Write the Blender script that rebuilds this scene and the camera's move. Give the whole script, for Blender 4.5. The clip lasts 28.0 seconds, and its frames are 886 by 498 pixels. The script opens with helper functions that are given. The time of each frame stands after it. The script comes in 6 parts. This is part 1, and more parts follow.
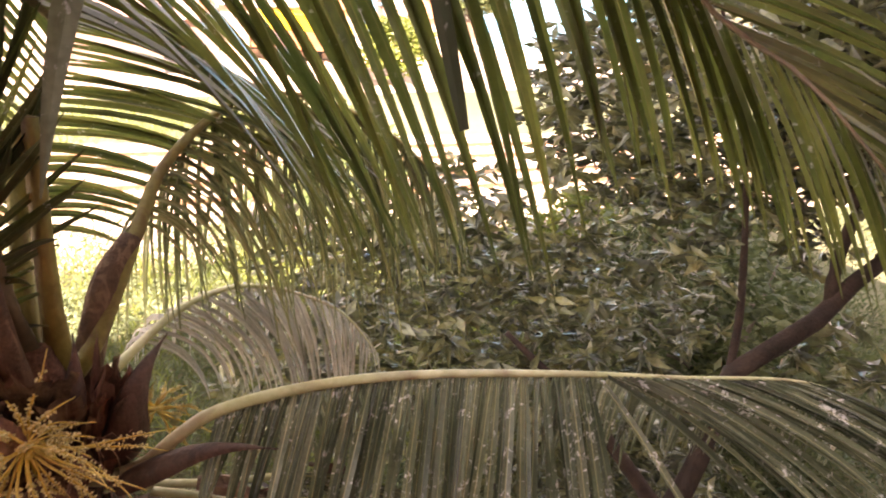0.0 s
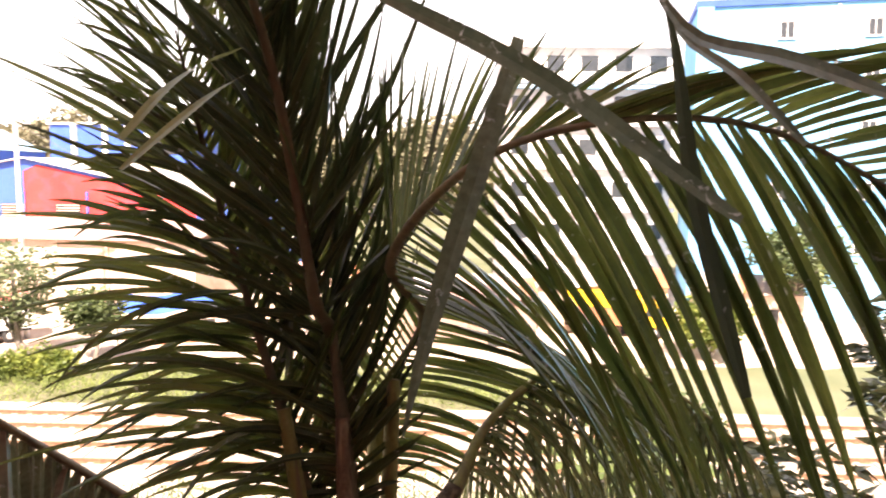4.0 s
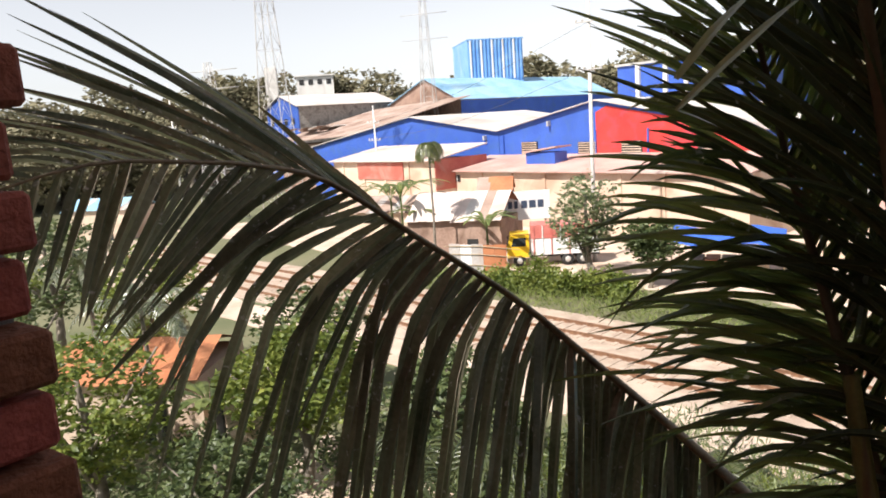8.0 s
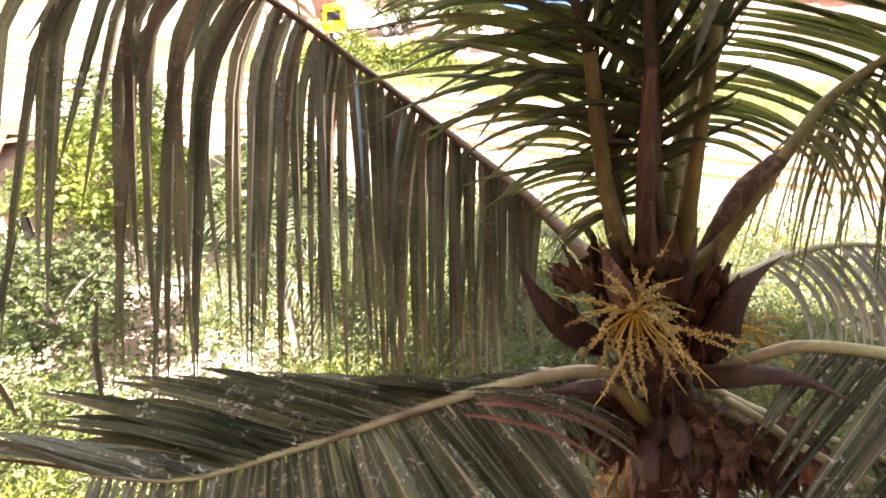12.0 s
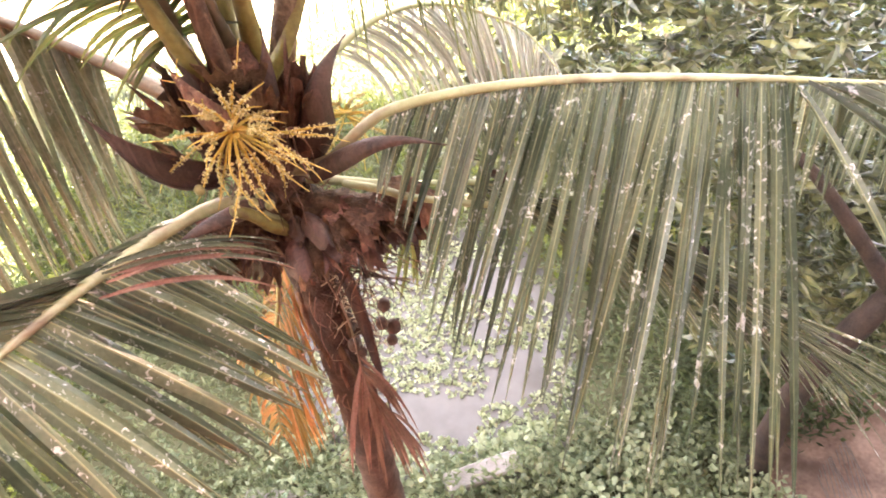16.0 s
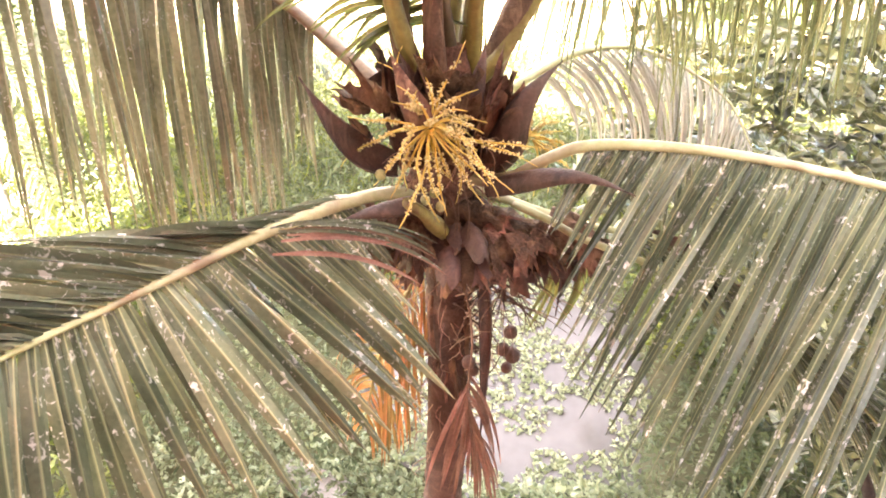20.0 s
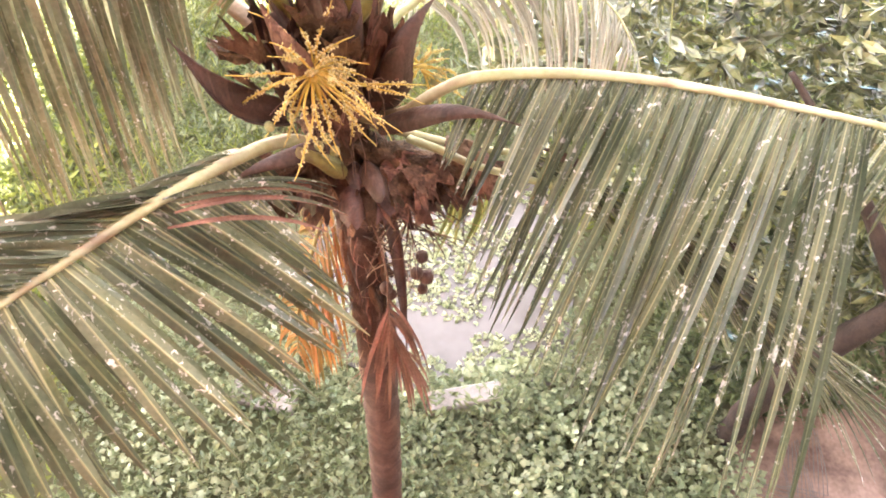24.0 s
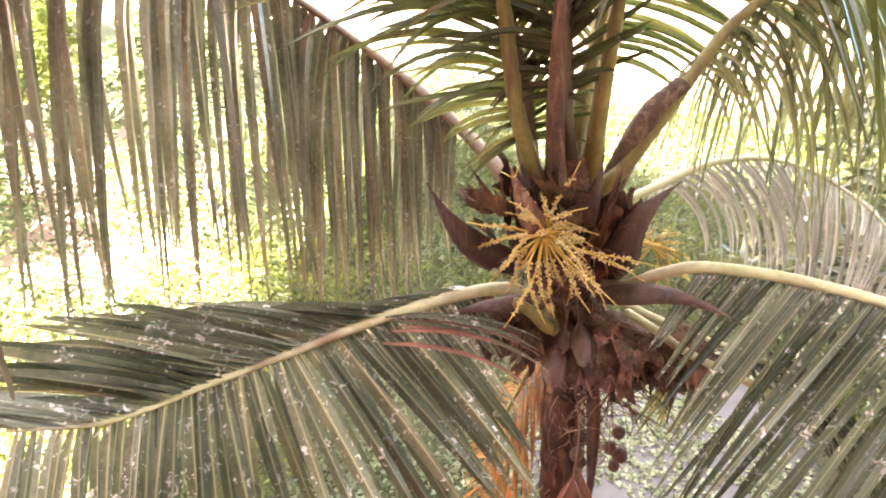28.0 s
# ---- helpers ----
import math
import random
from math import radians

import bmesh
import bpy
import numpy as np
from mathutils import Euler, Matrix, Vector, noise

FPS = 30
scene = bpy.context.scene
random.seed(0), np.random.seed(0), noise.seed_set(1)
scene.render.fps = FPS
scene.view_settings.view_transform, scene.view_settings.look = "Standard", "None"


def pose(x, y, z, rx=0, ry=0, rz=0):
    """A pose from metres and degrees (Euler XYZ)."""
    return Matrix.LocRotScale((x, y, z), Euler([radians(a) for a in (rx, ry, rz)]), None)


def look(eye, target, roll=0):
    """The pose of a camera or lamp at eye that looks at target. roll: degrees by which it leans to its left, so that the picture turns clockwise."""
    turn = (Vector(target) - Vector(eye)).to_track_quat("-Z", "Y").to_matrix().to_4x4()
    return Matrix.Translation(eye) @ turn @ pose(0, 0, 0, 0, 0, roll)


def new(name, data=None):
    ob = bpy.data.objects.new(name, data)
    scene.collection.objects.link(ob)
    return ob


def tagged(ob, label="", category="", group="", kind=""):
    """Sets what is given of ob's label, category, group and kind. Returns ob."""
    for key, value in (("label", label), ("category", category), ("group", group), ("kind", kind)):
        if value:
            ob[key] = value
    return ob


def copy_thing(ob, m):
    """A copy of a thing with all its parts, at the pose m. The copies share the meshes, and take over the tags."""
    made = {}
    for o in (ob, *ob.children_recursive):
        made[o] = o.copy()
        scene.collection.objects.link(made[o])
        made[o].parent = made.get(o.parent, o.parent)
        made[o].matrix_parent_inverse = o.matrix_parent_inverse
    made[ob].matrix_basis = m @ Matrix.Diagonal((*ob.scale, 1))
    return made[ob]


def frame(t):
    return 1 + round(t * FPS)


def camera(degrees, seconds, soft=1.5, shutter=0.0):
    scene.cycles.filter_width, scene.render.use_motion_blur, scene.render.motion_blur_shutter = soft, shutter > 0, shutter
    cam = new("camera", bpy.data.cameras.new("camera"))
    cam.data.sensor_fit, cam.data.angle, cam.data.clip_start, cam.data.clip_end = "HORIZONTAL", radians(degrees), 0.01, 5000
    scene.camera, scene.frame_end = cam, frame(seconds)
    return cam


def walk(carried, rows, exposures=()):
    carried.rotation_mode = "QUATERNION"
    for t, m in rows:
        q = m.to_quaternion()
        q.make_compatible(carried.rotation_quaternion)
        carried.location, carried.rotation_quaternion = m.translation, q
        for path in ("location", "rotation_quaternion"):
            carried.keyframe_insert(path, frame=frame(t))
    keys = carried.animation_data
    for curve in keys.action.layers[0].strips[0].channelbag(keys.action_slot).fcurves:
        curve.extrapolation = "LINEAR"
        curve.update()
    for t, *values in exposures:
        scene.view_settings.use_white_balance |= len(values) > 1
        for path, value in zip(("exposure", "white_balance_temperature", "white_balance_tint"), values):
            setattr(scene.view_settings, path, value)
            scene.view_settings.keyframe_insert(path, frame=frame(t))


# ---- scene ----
cam = camera(64.03, 28.0, 1.8, 0.15)
EXPOSURES = [(0, 3.10, 8000, 32), (0.5, 3.32, 8000, 35), (1, 3.58, 8200, 43), (2, 2.93, 7400, 34), (3, 2.07, 8000, 26), (4, 2.22, 7400, 24), (4.5, 2.27, 7600, 24), (6.5, 0.80, 6500, 12), (9, 0.78, 6500, 12), (10, 1.15, 6850, 16),
             (11, 2.1, 6550, 20), (11.5, 2.5, 6900, 23), (13.5, 4.27, 7150, 25.5), (14, 4.37, 7150, 25.5), (15, 4.64, 7150, 25.5), (16, 4.68, 7050, 26.5), (17, 4.82, 6950, 27.5), (20, 4.94, 7250, 27), (22, 4.79, 7000, 26.5), (25, 4.97, 7250, 26.5), (26, 4.39, 7250, 27.5), (28, 4.42, 7050, 27)]
PATH = [
    (0, look((0.080, 0.281, 11.028), (1.600, 2.499, 9.699), 6.52)),
    (0.5, look((0.070, 0.290, 11.062), (2.003, 2.286, 9.932), 5.74)),
    (1, look((0.037, 0.180, 10.975), (2.294, 1.948, 10.093), 3.55)),
    (1.5, look((-0.031, 0.092, 10.953), (2.207, 1.983, 10.307), 2.26)),
    (2, look((-0.033, 0.189, 11.073), (2.037, 2.305, 10.581), 2.80)),
    (3, look((-0.043, 0.008, 11.184), (1.181, 2.726, 10.851), 2.36)),
    (3.5, look((-0.035, -0.040, 11.173), (0.921, 2.785, 10.853), 1.12)),
    (4, look((-0.023, -0.050, 11.112), (0.379, 2.906, 10.802), 0.46)),
    (4.5, look((-0.005, 0.056, 11.016), (-0.204, 3.030, 10.677), 2.58)),
    (6.5, look((-0.096, 0.091, 11.150), (-1.589, 2.636, 10.606), -4.39)),
    (7, look((-0.093, 0.093, 11.146), (-1.702, 2.572, 10.628), -3.86)),
    (7.5, look((-0.082, 0.094, 11.138), (-1.753, 2.540, 10.664), -3.38)),
    (8, look((-0.058, 0.092, 11.127), (-1.771, 2.498, 10.604), -3.89)),
    (8.5, look((-0.020, 0.088, 11.112), (-1.706, 2.491, 10.494), -4.22)),
    (9, look((0.033, 0.084, 11.089), (-1.590, 2.502, 10.369), -4.07)),
    (9.5, look((0.095, 0.083, 11.062), (-1.476, 2.504, 10.240), -4.46)),
    (10, look((0.155, 0.083, 11.030), (-1.283, 2.528, 10.053), -4.98)),
    (10.5, look((0.202, 0.079, 10.990), (-1.143, 2.514, 9.866), -5.56)),
    (11, look((0.223, 0.065, 10.936), (-1.008, 2.505, 9.698), -5.39)),
    (11.5, look((0.231, 0.042, 10.872), (-0.916, 2.471, 9.535), -4.94)),
    (13.5, look((0.055, 0.008, 10.763), (-0.262, 2.449, 9.048), -4.29)),
    (14, look((0.100, 0.012, 10.795), (-0.021, 2.380, 8.956), -5.72)),
    (14.5, look((0.149, 0.016, 10.795), (0.164, 2.323, 8.878), -7.51)),
    (15, look((0.187, 0.005, 10.787), (0.321, 2.251, 8.803), -7.76)),
    (15.5, look((0.240, -0.004, 10.754), (0.485, 2.192, 8.724), -7.41)),
    (16, look((0.262, -0.002, 10.746), (0.721, 2.107, 8.663), -5.04)),
    (16.5, look((0.291, 0.035, 10.726), (0.901, 2.001, 8.544), -2.91)),
    (17, look((0.268, 0.101, 10.706), (0.901, 1.968, 8.444), 0.28)),
    (17.5, look((0.221, 0.162, 10.666), (0.743, 2.044, 8.388), 0.86)),
    (18, look((0.131, 0.174, 10.674), (0.499, 2.154, 8.450), 2.08)),
    (18.5, look((0.084, 0.164, 10.690), (0.320, 2.192, 8.493), 2.07)),
    (19, look((0.075, 0.149, 10.692), (0.305, 2.176, 8.493), 2.01)),
    (19.5, look((0.058, 0.129, 10.686), (0.231, 2.220, 8.542), 2.14)),
    (20, look((-0.061, 0.106, 10.735), (0.062, 2.315, 8.709), 4.55)),
    (20.5, look((-0.070, 0.106, 10.728), (0.029, 2.376, 8.769), 4.97)),
    (21, look((-0.067, 0.104, 10.743), (0.031, 2.400, 8.814), 4.86)),
    (21.5, look((-0.064, 0.077, 10.751), (-0.004, 2.304, 8.742), 3.49)),
    (22, look((-0.037, 0.064, 10.737), (0.193, 2.197, 8.641), 4.09)),
    (22.5, look((-0.008, 0.054, 10.741), (0.312, 2.127, 8.596), 4.37)),
    (24.5, look((0.092, 0.226, 11.041), (0.562, 2.012, 8.677), 3.98)),
    (25, look((0.075, 0.198, 11.063), (0.916, 2.121, 8.920), 6.55)),
    (25.5, look((0.064, 0.175, 11.091), (1.011, 2.234, 9.125), 6.65)),
    (26, look((0.069, 0.168, 11.099), (1.083, 2.227, 9.167), 7.26)),
    (26.5, look((0.074, 0.172, 11.097), (1.049, 2.270, 9.187), 6.92)),
    (27, look((0.065, 0.179, 11.088), (0.678, 2.407, 9.176), 5.38)),
    (27.5, look((0.075, 0.201, 11.060), (0.048, 2.521, 9.157), 3.73)),
    (28, look((0.232, 0.158, 11.079), (-0.406, 2.378, 9.164), -2.23)),
]
walk(cam, PATH, EXPOSURES)

# ---- light ----
world = bpy.data.worlds.new("sky")
scene.world = world
world.use_nodes = True
wn = world.node_tree.nodes
sky = wn.new("ShaderNodeTexSky")
sky.sky_type = 'NISHITA'
sky.sun_disc = False
SUN_EL, SUN_AZ = radians(51), radians(190)      # height, and bearing clockwise from +y
sky.sun_elevation, sky.sun_rotation = SUN_EL, SUN_AZ
sky.air_density, sky.dust_density = 1.0, 0.5
wn["Background"].inputs[1].default_value = 0.095
hazy = wn.new("ShaderNodeHueSaturation")
hazy.inputs["Saturation"].default_value = 0.22
world.node_tree.links.new(sky.outputs[0], hazy.inputs["Color"])
world.node_tree.links.new(hazy.outputs[0], wn["Background"].inputs[0])
sun = new("sun", bpy.data.lights.new("sun", 'SUN'))
sun.data.energy, sun.data.angle, sun.data.color = 5.0, radians(0.6), (1.0, 0.95, 0.86)
sun_from = Vector((math.sin(SUN_AZ) * math.cos(SUN_EL), math.cos(SUN_AZ) * math.cos(SUN_EL), math.sin(SUN_EL)))
sun.matrix_world = look(sun_from * 60, (0, 0, 0))

# ---- materials ----
RNG = random.Random(7)


def mat(name, a, b, scale=4.0, rough=0.7, bump=0.2, fine=8.0, metal=0.0, translucent=0.0, vary=0.0, specks=None, wave=None, stains=None, stain_scale=0.7, spec=0.5, streak=False, midrib=None, coat=0.0):
    """A surface of two colours at two scales, with relief; specks: (colour, cells a metre, share)."""
    m = bpy.data.materials.new(name)
    m.use_nodes = True
    nt = m.node_tree
    N, L = nt.nodes, nt.links
    bsdf = N["Principled BSDF"]
    co = N.new("ShaderNodeTexCoord")
    big = N.new("ShaderNodeTexNoise")
    big.inputs["Scale"].default_value, big.inputs["Detail"].default_value = scale, 6
    small = N.new("ShaderNodeTexNoise")
    small.inputs["Scale"].default_value, small.inputs["Detail"].default_value = scale * fine, 4
    for t in (big, small):
        L.new(co.outputs["Object"], t.inputs["Vector"])
    add = N.new("ShaderNodeMath")
    add.operation = 'MULTIPLY_ADD'
    L.new(small.outputs[0], add.inputs[0])
    add.inputs[1].default_value = 0.45
    L.new(big.outputs[0], add.inputs[2])
    ramp = N.new("ShaderNodeValToRGB")
    ramp.color_ramp.elements[0].position, ramp.color_ramp.elements[1].position = 0.5, 0.95
    ramp.color_ramp.elements[0].color, ramp.color_ramp.elements[1].color = (*a, 1), (*b, 1)
    L.new(add.outputs[0], ramp.inputs[0])
    colour = ramp.outputs[0]

    def mixed(base, over, fac):
        mx = N.new("ShaderNodeMix")
        mx.data_type = 'RGBA'
        L.new(fac, mx.inputs[0])
        L.new(base, mx.inputs[6])
        mx.inputs[7].default_value = (*over, 1)
        return mx.outputs[2]

    if stains:
        st = N.new("ShaderNodeTexNoise")
        st.inputs["Scale"].default_value, st.inputs["Detail"].default_value = stain_scale, 8
        st.inputs["Distortion"].default_value = 0.6
        if streak:
            mp = N.new("ShaderNodeMapping")
            mp.inputs["Scale"].default_value = (3.0, 3.0, 0.35)
            L.new(co.outputs["Object"], mp.inputs["Vector"])
            L.new(mp.outputs[0], st.inputs["Vector"])
        else:
            L.new(co.outputs["Object"], st.inputs["Vector"])
        mr = N.new("ShaderNodeMapRange")
        mr.inputs[1].default_value, mr.inputs[2].default_value = 0.5, 0.68
        mr.inputs[4].default_value = 0.8
        L.new(st.outputs[0], mr.inputs[0])
        colour = mixed(colour, stains, mr.outputs[0])
    if specks:
        vo = N.new("ShaderNodeTexNoise")
        vo.inputs["Scale"].default_value, vo.inputs["Detail"].default_value = specks[1], 3
        vo.inputs["Distortion"].default_value = 0.8
        L.new(co.outputs["Object"], vo.inputs["Vector"])
        patch = N.new("ShaderNodeTexNoise")
        patch.inputs["Scale"].default_value, patch.inputs["Detail"].default_value = specks[1] * 0.2, 2
        L.new(co.outputs["Object"], patch.inputs["Vector"])
        sub = N.new("ShaderNodeMath")
        sub.operation = 'MULTIPLY_ADD'
        L.new(patch.outputs[0], sub.inputs[0])
        sub.inputs[1].default_value = 0.5
        L.new(vo.outputs[0], sub.inputs[2])
        mr = N.new("ShaderNodeMapRange")
        mr.inputs[1].default_value, mr.inputs[2].default_value = 1.0 - specks[2], 1.1 - specks[2]
        mr.inputs[4].default_value = 0.8
        L.new(sub.outputs[0], mr.inputs[0])
        colour = mixed(colour, specks[0], mr.outputs[0])
    if midrib:
        at = N.new("ShaderNodeAttribute")
        at.attribute_name = "midrib"
        mr = N.new("ShaderNodeMapRange")
        mr.inputs[1].default_value, mr.inputs[2].default_value = 0.78, 0.97
        mr.inputs[4].default_value = 0.8
        L.new(at.outputs["Fac"], mr.inputs[0])
        colour = mixed(colour, midrib, mr.outputs[0])
    if vary:
        info = N.new("ShaderNodeObjectInfo")
        geo = N.new("ShaderNodeNewGeometry")
        s2 = N.new("ShaderNodeMath")
        s2.operation = 'ADD'
        L.new(info.outputs["Random"], s2.inputs[0])
        L.new(geo.outputs["Random Per Island"], s2.inputs[1])
        fr = N.new("ShaderNodeMath")
        fr.operation = 'FRACT'
        L.new(s2.outputs[0], fr.inputs[0])
        hs = N.new("ShaderNodeHueSaturation")
        mr = N.new("ShaderNodeMapRange")
        mr.inputs[3].default_value, mr.inputs[4].default_value = 1 - vary, 1 + vary
        L.new(fr.outputs[0], mr.inputs[0])
        L.new(mr.outputs[0], hs.inputs["Value"])
        hu = N.new("ShaderNodeMapRange")
        hu.inputs[3].default_value, hu.inputs[4].default_value = 0.5 + 0.05 * vary, 0.5 - 0.05 * vary
        L.new(fr.outputs[0], hu.inputs[0])
        L.new(hu.outputs[0], hs.inputs["Hue"])
        L.new(colour, hs.inputs["Color"])
        colour = hs.outputs[0]
    L.new(colour, bsdf.inputs["Base Color"])
    bsdf.inputs["Roughness"].default_value, bsdf.inputs["Metallic"].default_value = rough, metal
    bsdf.inputs["Specular IOR Level"].default_value = spec
    bsdf.inputs["Coat Weight"].default_value, bsdf.inputs["Coat Roughness"].default_value = coat, 0.32
    if bump or wave:
        bp = N.new("ShaderNodeBump")
        bp.inputs["Strength"].default_value, bp.inputs["Distance"].default_value = bump or 0.5, 0.02
        L.new(small.outputs[0], bp.inputs["Height"])
        if wave:
            wv = N.new("ShaderNodeTexWave")
            wv.bands_direction, wv.wave_profile = wave[0], 'SIN'
            wv.inputs["Scale"].default_value = wave[1]
            L.new(co.outputs["Object"], wv.inputs["Vector"])
            b2 = N.new("ShaderNodeBump")
            b2.inputs["Strength"].default_value, b2.inputs["Distance"].default_value = 0.9, wave[2]
            L.new(wv.outputs[1], b2.inputs["Height"])
            L.new(bp.outputs[0], b2.inputs["Normal"])
            bp = b2
        L.new(bp.outputs[0], bsdf.inputs["Normal"])
    if translucent:
        tr = N.new("ShaderNodeBsdfTranslucent")
        hs = N.new("ShaderNodeHueSaturation")
        hs.inputs["Saturation"].default_value, hs.inputs["Value"].default_value = 0.95, 1.8
        L.new(colour, hs.inputs["Color"])
        L.new(hs.outputs[0], tr.inputs[0])
        ms = N.new("ShaderNodeMixShader")
        ms.inputs[0].default_value = translucent
        L.new(bsdf.outputs[0], ms.inputs[1])
        L.new(tr.outputs[0], ms.inputs[2])
        L.new(ms.outputs[0], N["Material Output"].inputs[0])
    return m


M = {}
M["leaflet"] = mat("coconut_leaflet", (0.026, 0.038, 0.012), (0.065, 0.078, 0.026), 3, 0.42, 0.1, 14, translucent=0.22, vary=0.3, specks=((0.42, 0.42, 0.38), 34, 0.06), midrib=(0.10, 0.11, 0.045))
M["leaflet_dusty"] = mat("dusty_leaflet", (0.050, 0.070, 0.034), (0.16, 0.185, 0.115), 3, 0.28, 0.1, 14, translucent=0.2, vary=0.5, specks=((0.72, 0.71, 0.68), 34, 0.135), midrib=(0.36, 0.37, 0.21), coat=0.5)
# brighter copy of leaflet: light through the blades is put into its olive
M["leaflet_olive"] = mat("olive_backlit_leaflet", (0.038, 0.055, 0.010), (0.11, 0.135, 0.026), 3, 0.3, 0.1, 14, translucent=0.4, vary=0.4, specks=((0.42, 0.42, 0.38), 34, 0.06), midrib=(0.12, 0.12, 0.04), spec=0.9, coat=0.5)
# lighter green: part of the sky's sheen is in the base colour
M["leaflet_silver"] = mat("green_leaflet_with_silvery_sheen", (0.085, 0.10, 0.035), (0.19, 0.21, 0.09), 3, 0.25, 0.1, 14, translucent=0.32, vary=0.45, specks=((0.5, 0.5, 0.46), 40, 0.06), midrib=(0.3, 0.3, 0.16), spec=0.9, coat=0.5)
# grey lightened to hold sky sheen, on top of the actual gloss
M["leaflet_grey"] = mat("greyish_sheen_leaflet", (0.055, 0.066, 0.03), (0.19, 0.20, 0.12), 3, 0.25, 0.1, 14, translucent=0.2, vary=0.35, specks=((0.46, 0.45, 0.43), 40, 0.09), midrib=(0.2, 0.19, 0.12), spec=0.9, coat=0.5)
M["leaflet_pale"] = mat("pale_old_leaflet", (0.21, 0.22, 0.18), (0.41, 0.41, 0.35), 3, 0.6, 0.1, 14, translucent=0.25, vary=0.2, specks=((0.6, 0.6, 0.55), 34, 0.1), midrib=(0.5, 0.5, 0.42))
M["leaflet_dry"] = mat("dry_orange_leaflet", (0.17, 0.075, 0.022), (0.40, 0.20, 0.05), 3, 0.7, 0.1, 14, translucent=0.25, vary=0.55, stains=(0.24, 0.2, 0.06), stain_scale=3.0)
M["leaflet_brown"] = mat("dead_brown_leaflet", (0.13, 0.072, 0.048), (0.32, 0.20, 0.14), 4, 0.8, 0.1, 14, translucent=0.1, vary=0.3)
M["rachis"] = mat("frond_stalk", (0.33, 0.35, 0.15), (0.55, 0.54, 0.32), 3, 0.5, 0.15, 12, stains=(0.16, 0.09, 0.05), stain_scale=3.0)
M["rachis_dark"] = mat("dark_frond_stalk", (0.06, 0.05, 0.025), (0.15, 0.10, 0.05), 3, 0.55, 0.15, 12)
M["petiole"] = mat("brown_petiole", (0.14, 0.115, 0.03), (0.29, 0.265, 0.075), 4, 0.5, 0.3, 10, stains=(0.12, 0.055, 0.03), stain_scale=5.0, streak=True)
M["sheath"] = mat("fibrous_leaf_sheath", (0.034, 0.019, 0.013), (0.25, 0.14, 0.088), 7, 0.9, 0.8, 12, vary=0.35, stains=(0.30, 0.17, 0.10), stain_scale=9.0, streak=True)
M["spathe"] = mat("woody_flower_spathe", (0.030, 0.016, 0.013), (0.13, 0.072, 0.052), 5, 0.5, 0.3, 14, vary=0.25, stains=(0.17, 0.10, 0.075), stain_scale=7.0, streak=True)
M["husk"] = mat("reddish_brown_sheath", (0.075, 0.038, 0.023), (0.24, 0.135, 0.085), 6, 0.75, 0.5, 12, vary=0.25, stains=(0.36, 0.22, 0.14), stain_scale=9.0, streak=True)
M["bud"] = mat("cream_yellow_flower_bud", (0.62, 0.50, 0.17), (0.86, 0.78, 0.42), 30, 0.6, 0.2, 6, vary=0.2)
M["rachis_tan"] = mat("tan_brown_frond_stalk", (0.10, 0.07, 0.035), (0.28, 0.20, 0.11), 4, 0.55, 0.2, 12, stains=(0.07, 0.04, 0.025), stain_scale=4.0)
M["flower"] = mat("yellow_flower_strand", (0.62, 0.42, 0.05), (0.82, 0.66, 0.22), 16, 0.6, 0.4, 6, vary=0.15)
M["nut"] = mat("young_green_coconut", (0.22, 0.23, 0.09), (0.45, 0.42, 0.2), 12, 0.5, 0.2)
M["nut_dark"] = mat("withered_brown_coconut", (0.05, 0.025, 0.018), (0.13, 0.075, 0.05), 12, 0.8, 0.4)
M["trunk"] = mat("coconut_bark", (0.052, 0.030, 0.022), (0.18, 0.115, 0.083), 7, 0.9, 1.0, 9, stains=(0.04, 0.024, 0.02), stain_scale=3.5)
M["bark"] = mat("tree_bark", (0.018, 0.012, 0.009), (0.06, 0.038, 0.027), 4, 0.9, 0.8, 9)
M["bark_grey"] = mat("grey_tree_bark", (0.12, 0.10, 0.08), (0.27, 0.23, 0.19), 3, 0.9, 0.6, 9)
M["mango"] = mat("mango_leaf", (0.020, 0.034, 0.010), (0.19, 0.21, 0.085), 2, 0.36, 0.0, 8, translucent=0.12, vary=0.6, coat=0.6)
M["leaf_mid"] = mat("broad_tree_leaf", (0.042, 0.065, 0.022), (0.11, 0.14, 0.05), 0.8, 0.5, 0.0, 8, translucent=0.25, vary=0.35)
# skyline leaves: the pale haze of distance is mixed into this colour
M["leaf_far"] = mat("hazed_distant_tree_leaf", (0.11, 0.105, 0.06), (0.26, 0.23, 0.14), 0.12, 0.7, 0.0, 8, translucent=0.15, vary=0.35)
M["leaf_fresh"] = mat("fresh_weed_leaf", (0.072, 0.10, 0.042), (0.20, 0.235, 0.12), 0.8, 0.5, 0.0, 8, translucent=0.3, vary=0.35)
# yellower and brighter than leaf_mid: sunshine on foliage is put into the colour
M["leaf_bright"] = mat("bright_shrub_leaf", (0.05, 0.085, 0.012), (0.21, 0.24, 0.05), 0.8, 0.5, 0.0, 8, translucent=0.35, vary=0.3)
M["creeper"] = mat("pale_creeper_leaf", (0.17, 0.215, 0.11), (0.36, 0.40, 0.25), 0.8, 0.5, 0.0, 8, translucent=0.25, vary=0.3)
M["banana"] = mat("banana_leaf", (0.06, 0.095, 0.025), (0.17, 0.2, 0.07), 2, 0.4, 0.1, 12, translucent=0.35, vary=0.25)
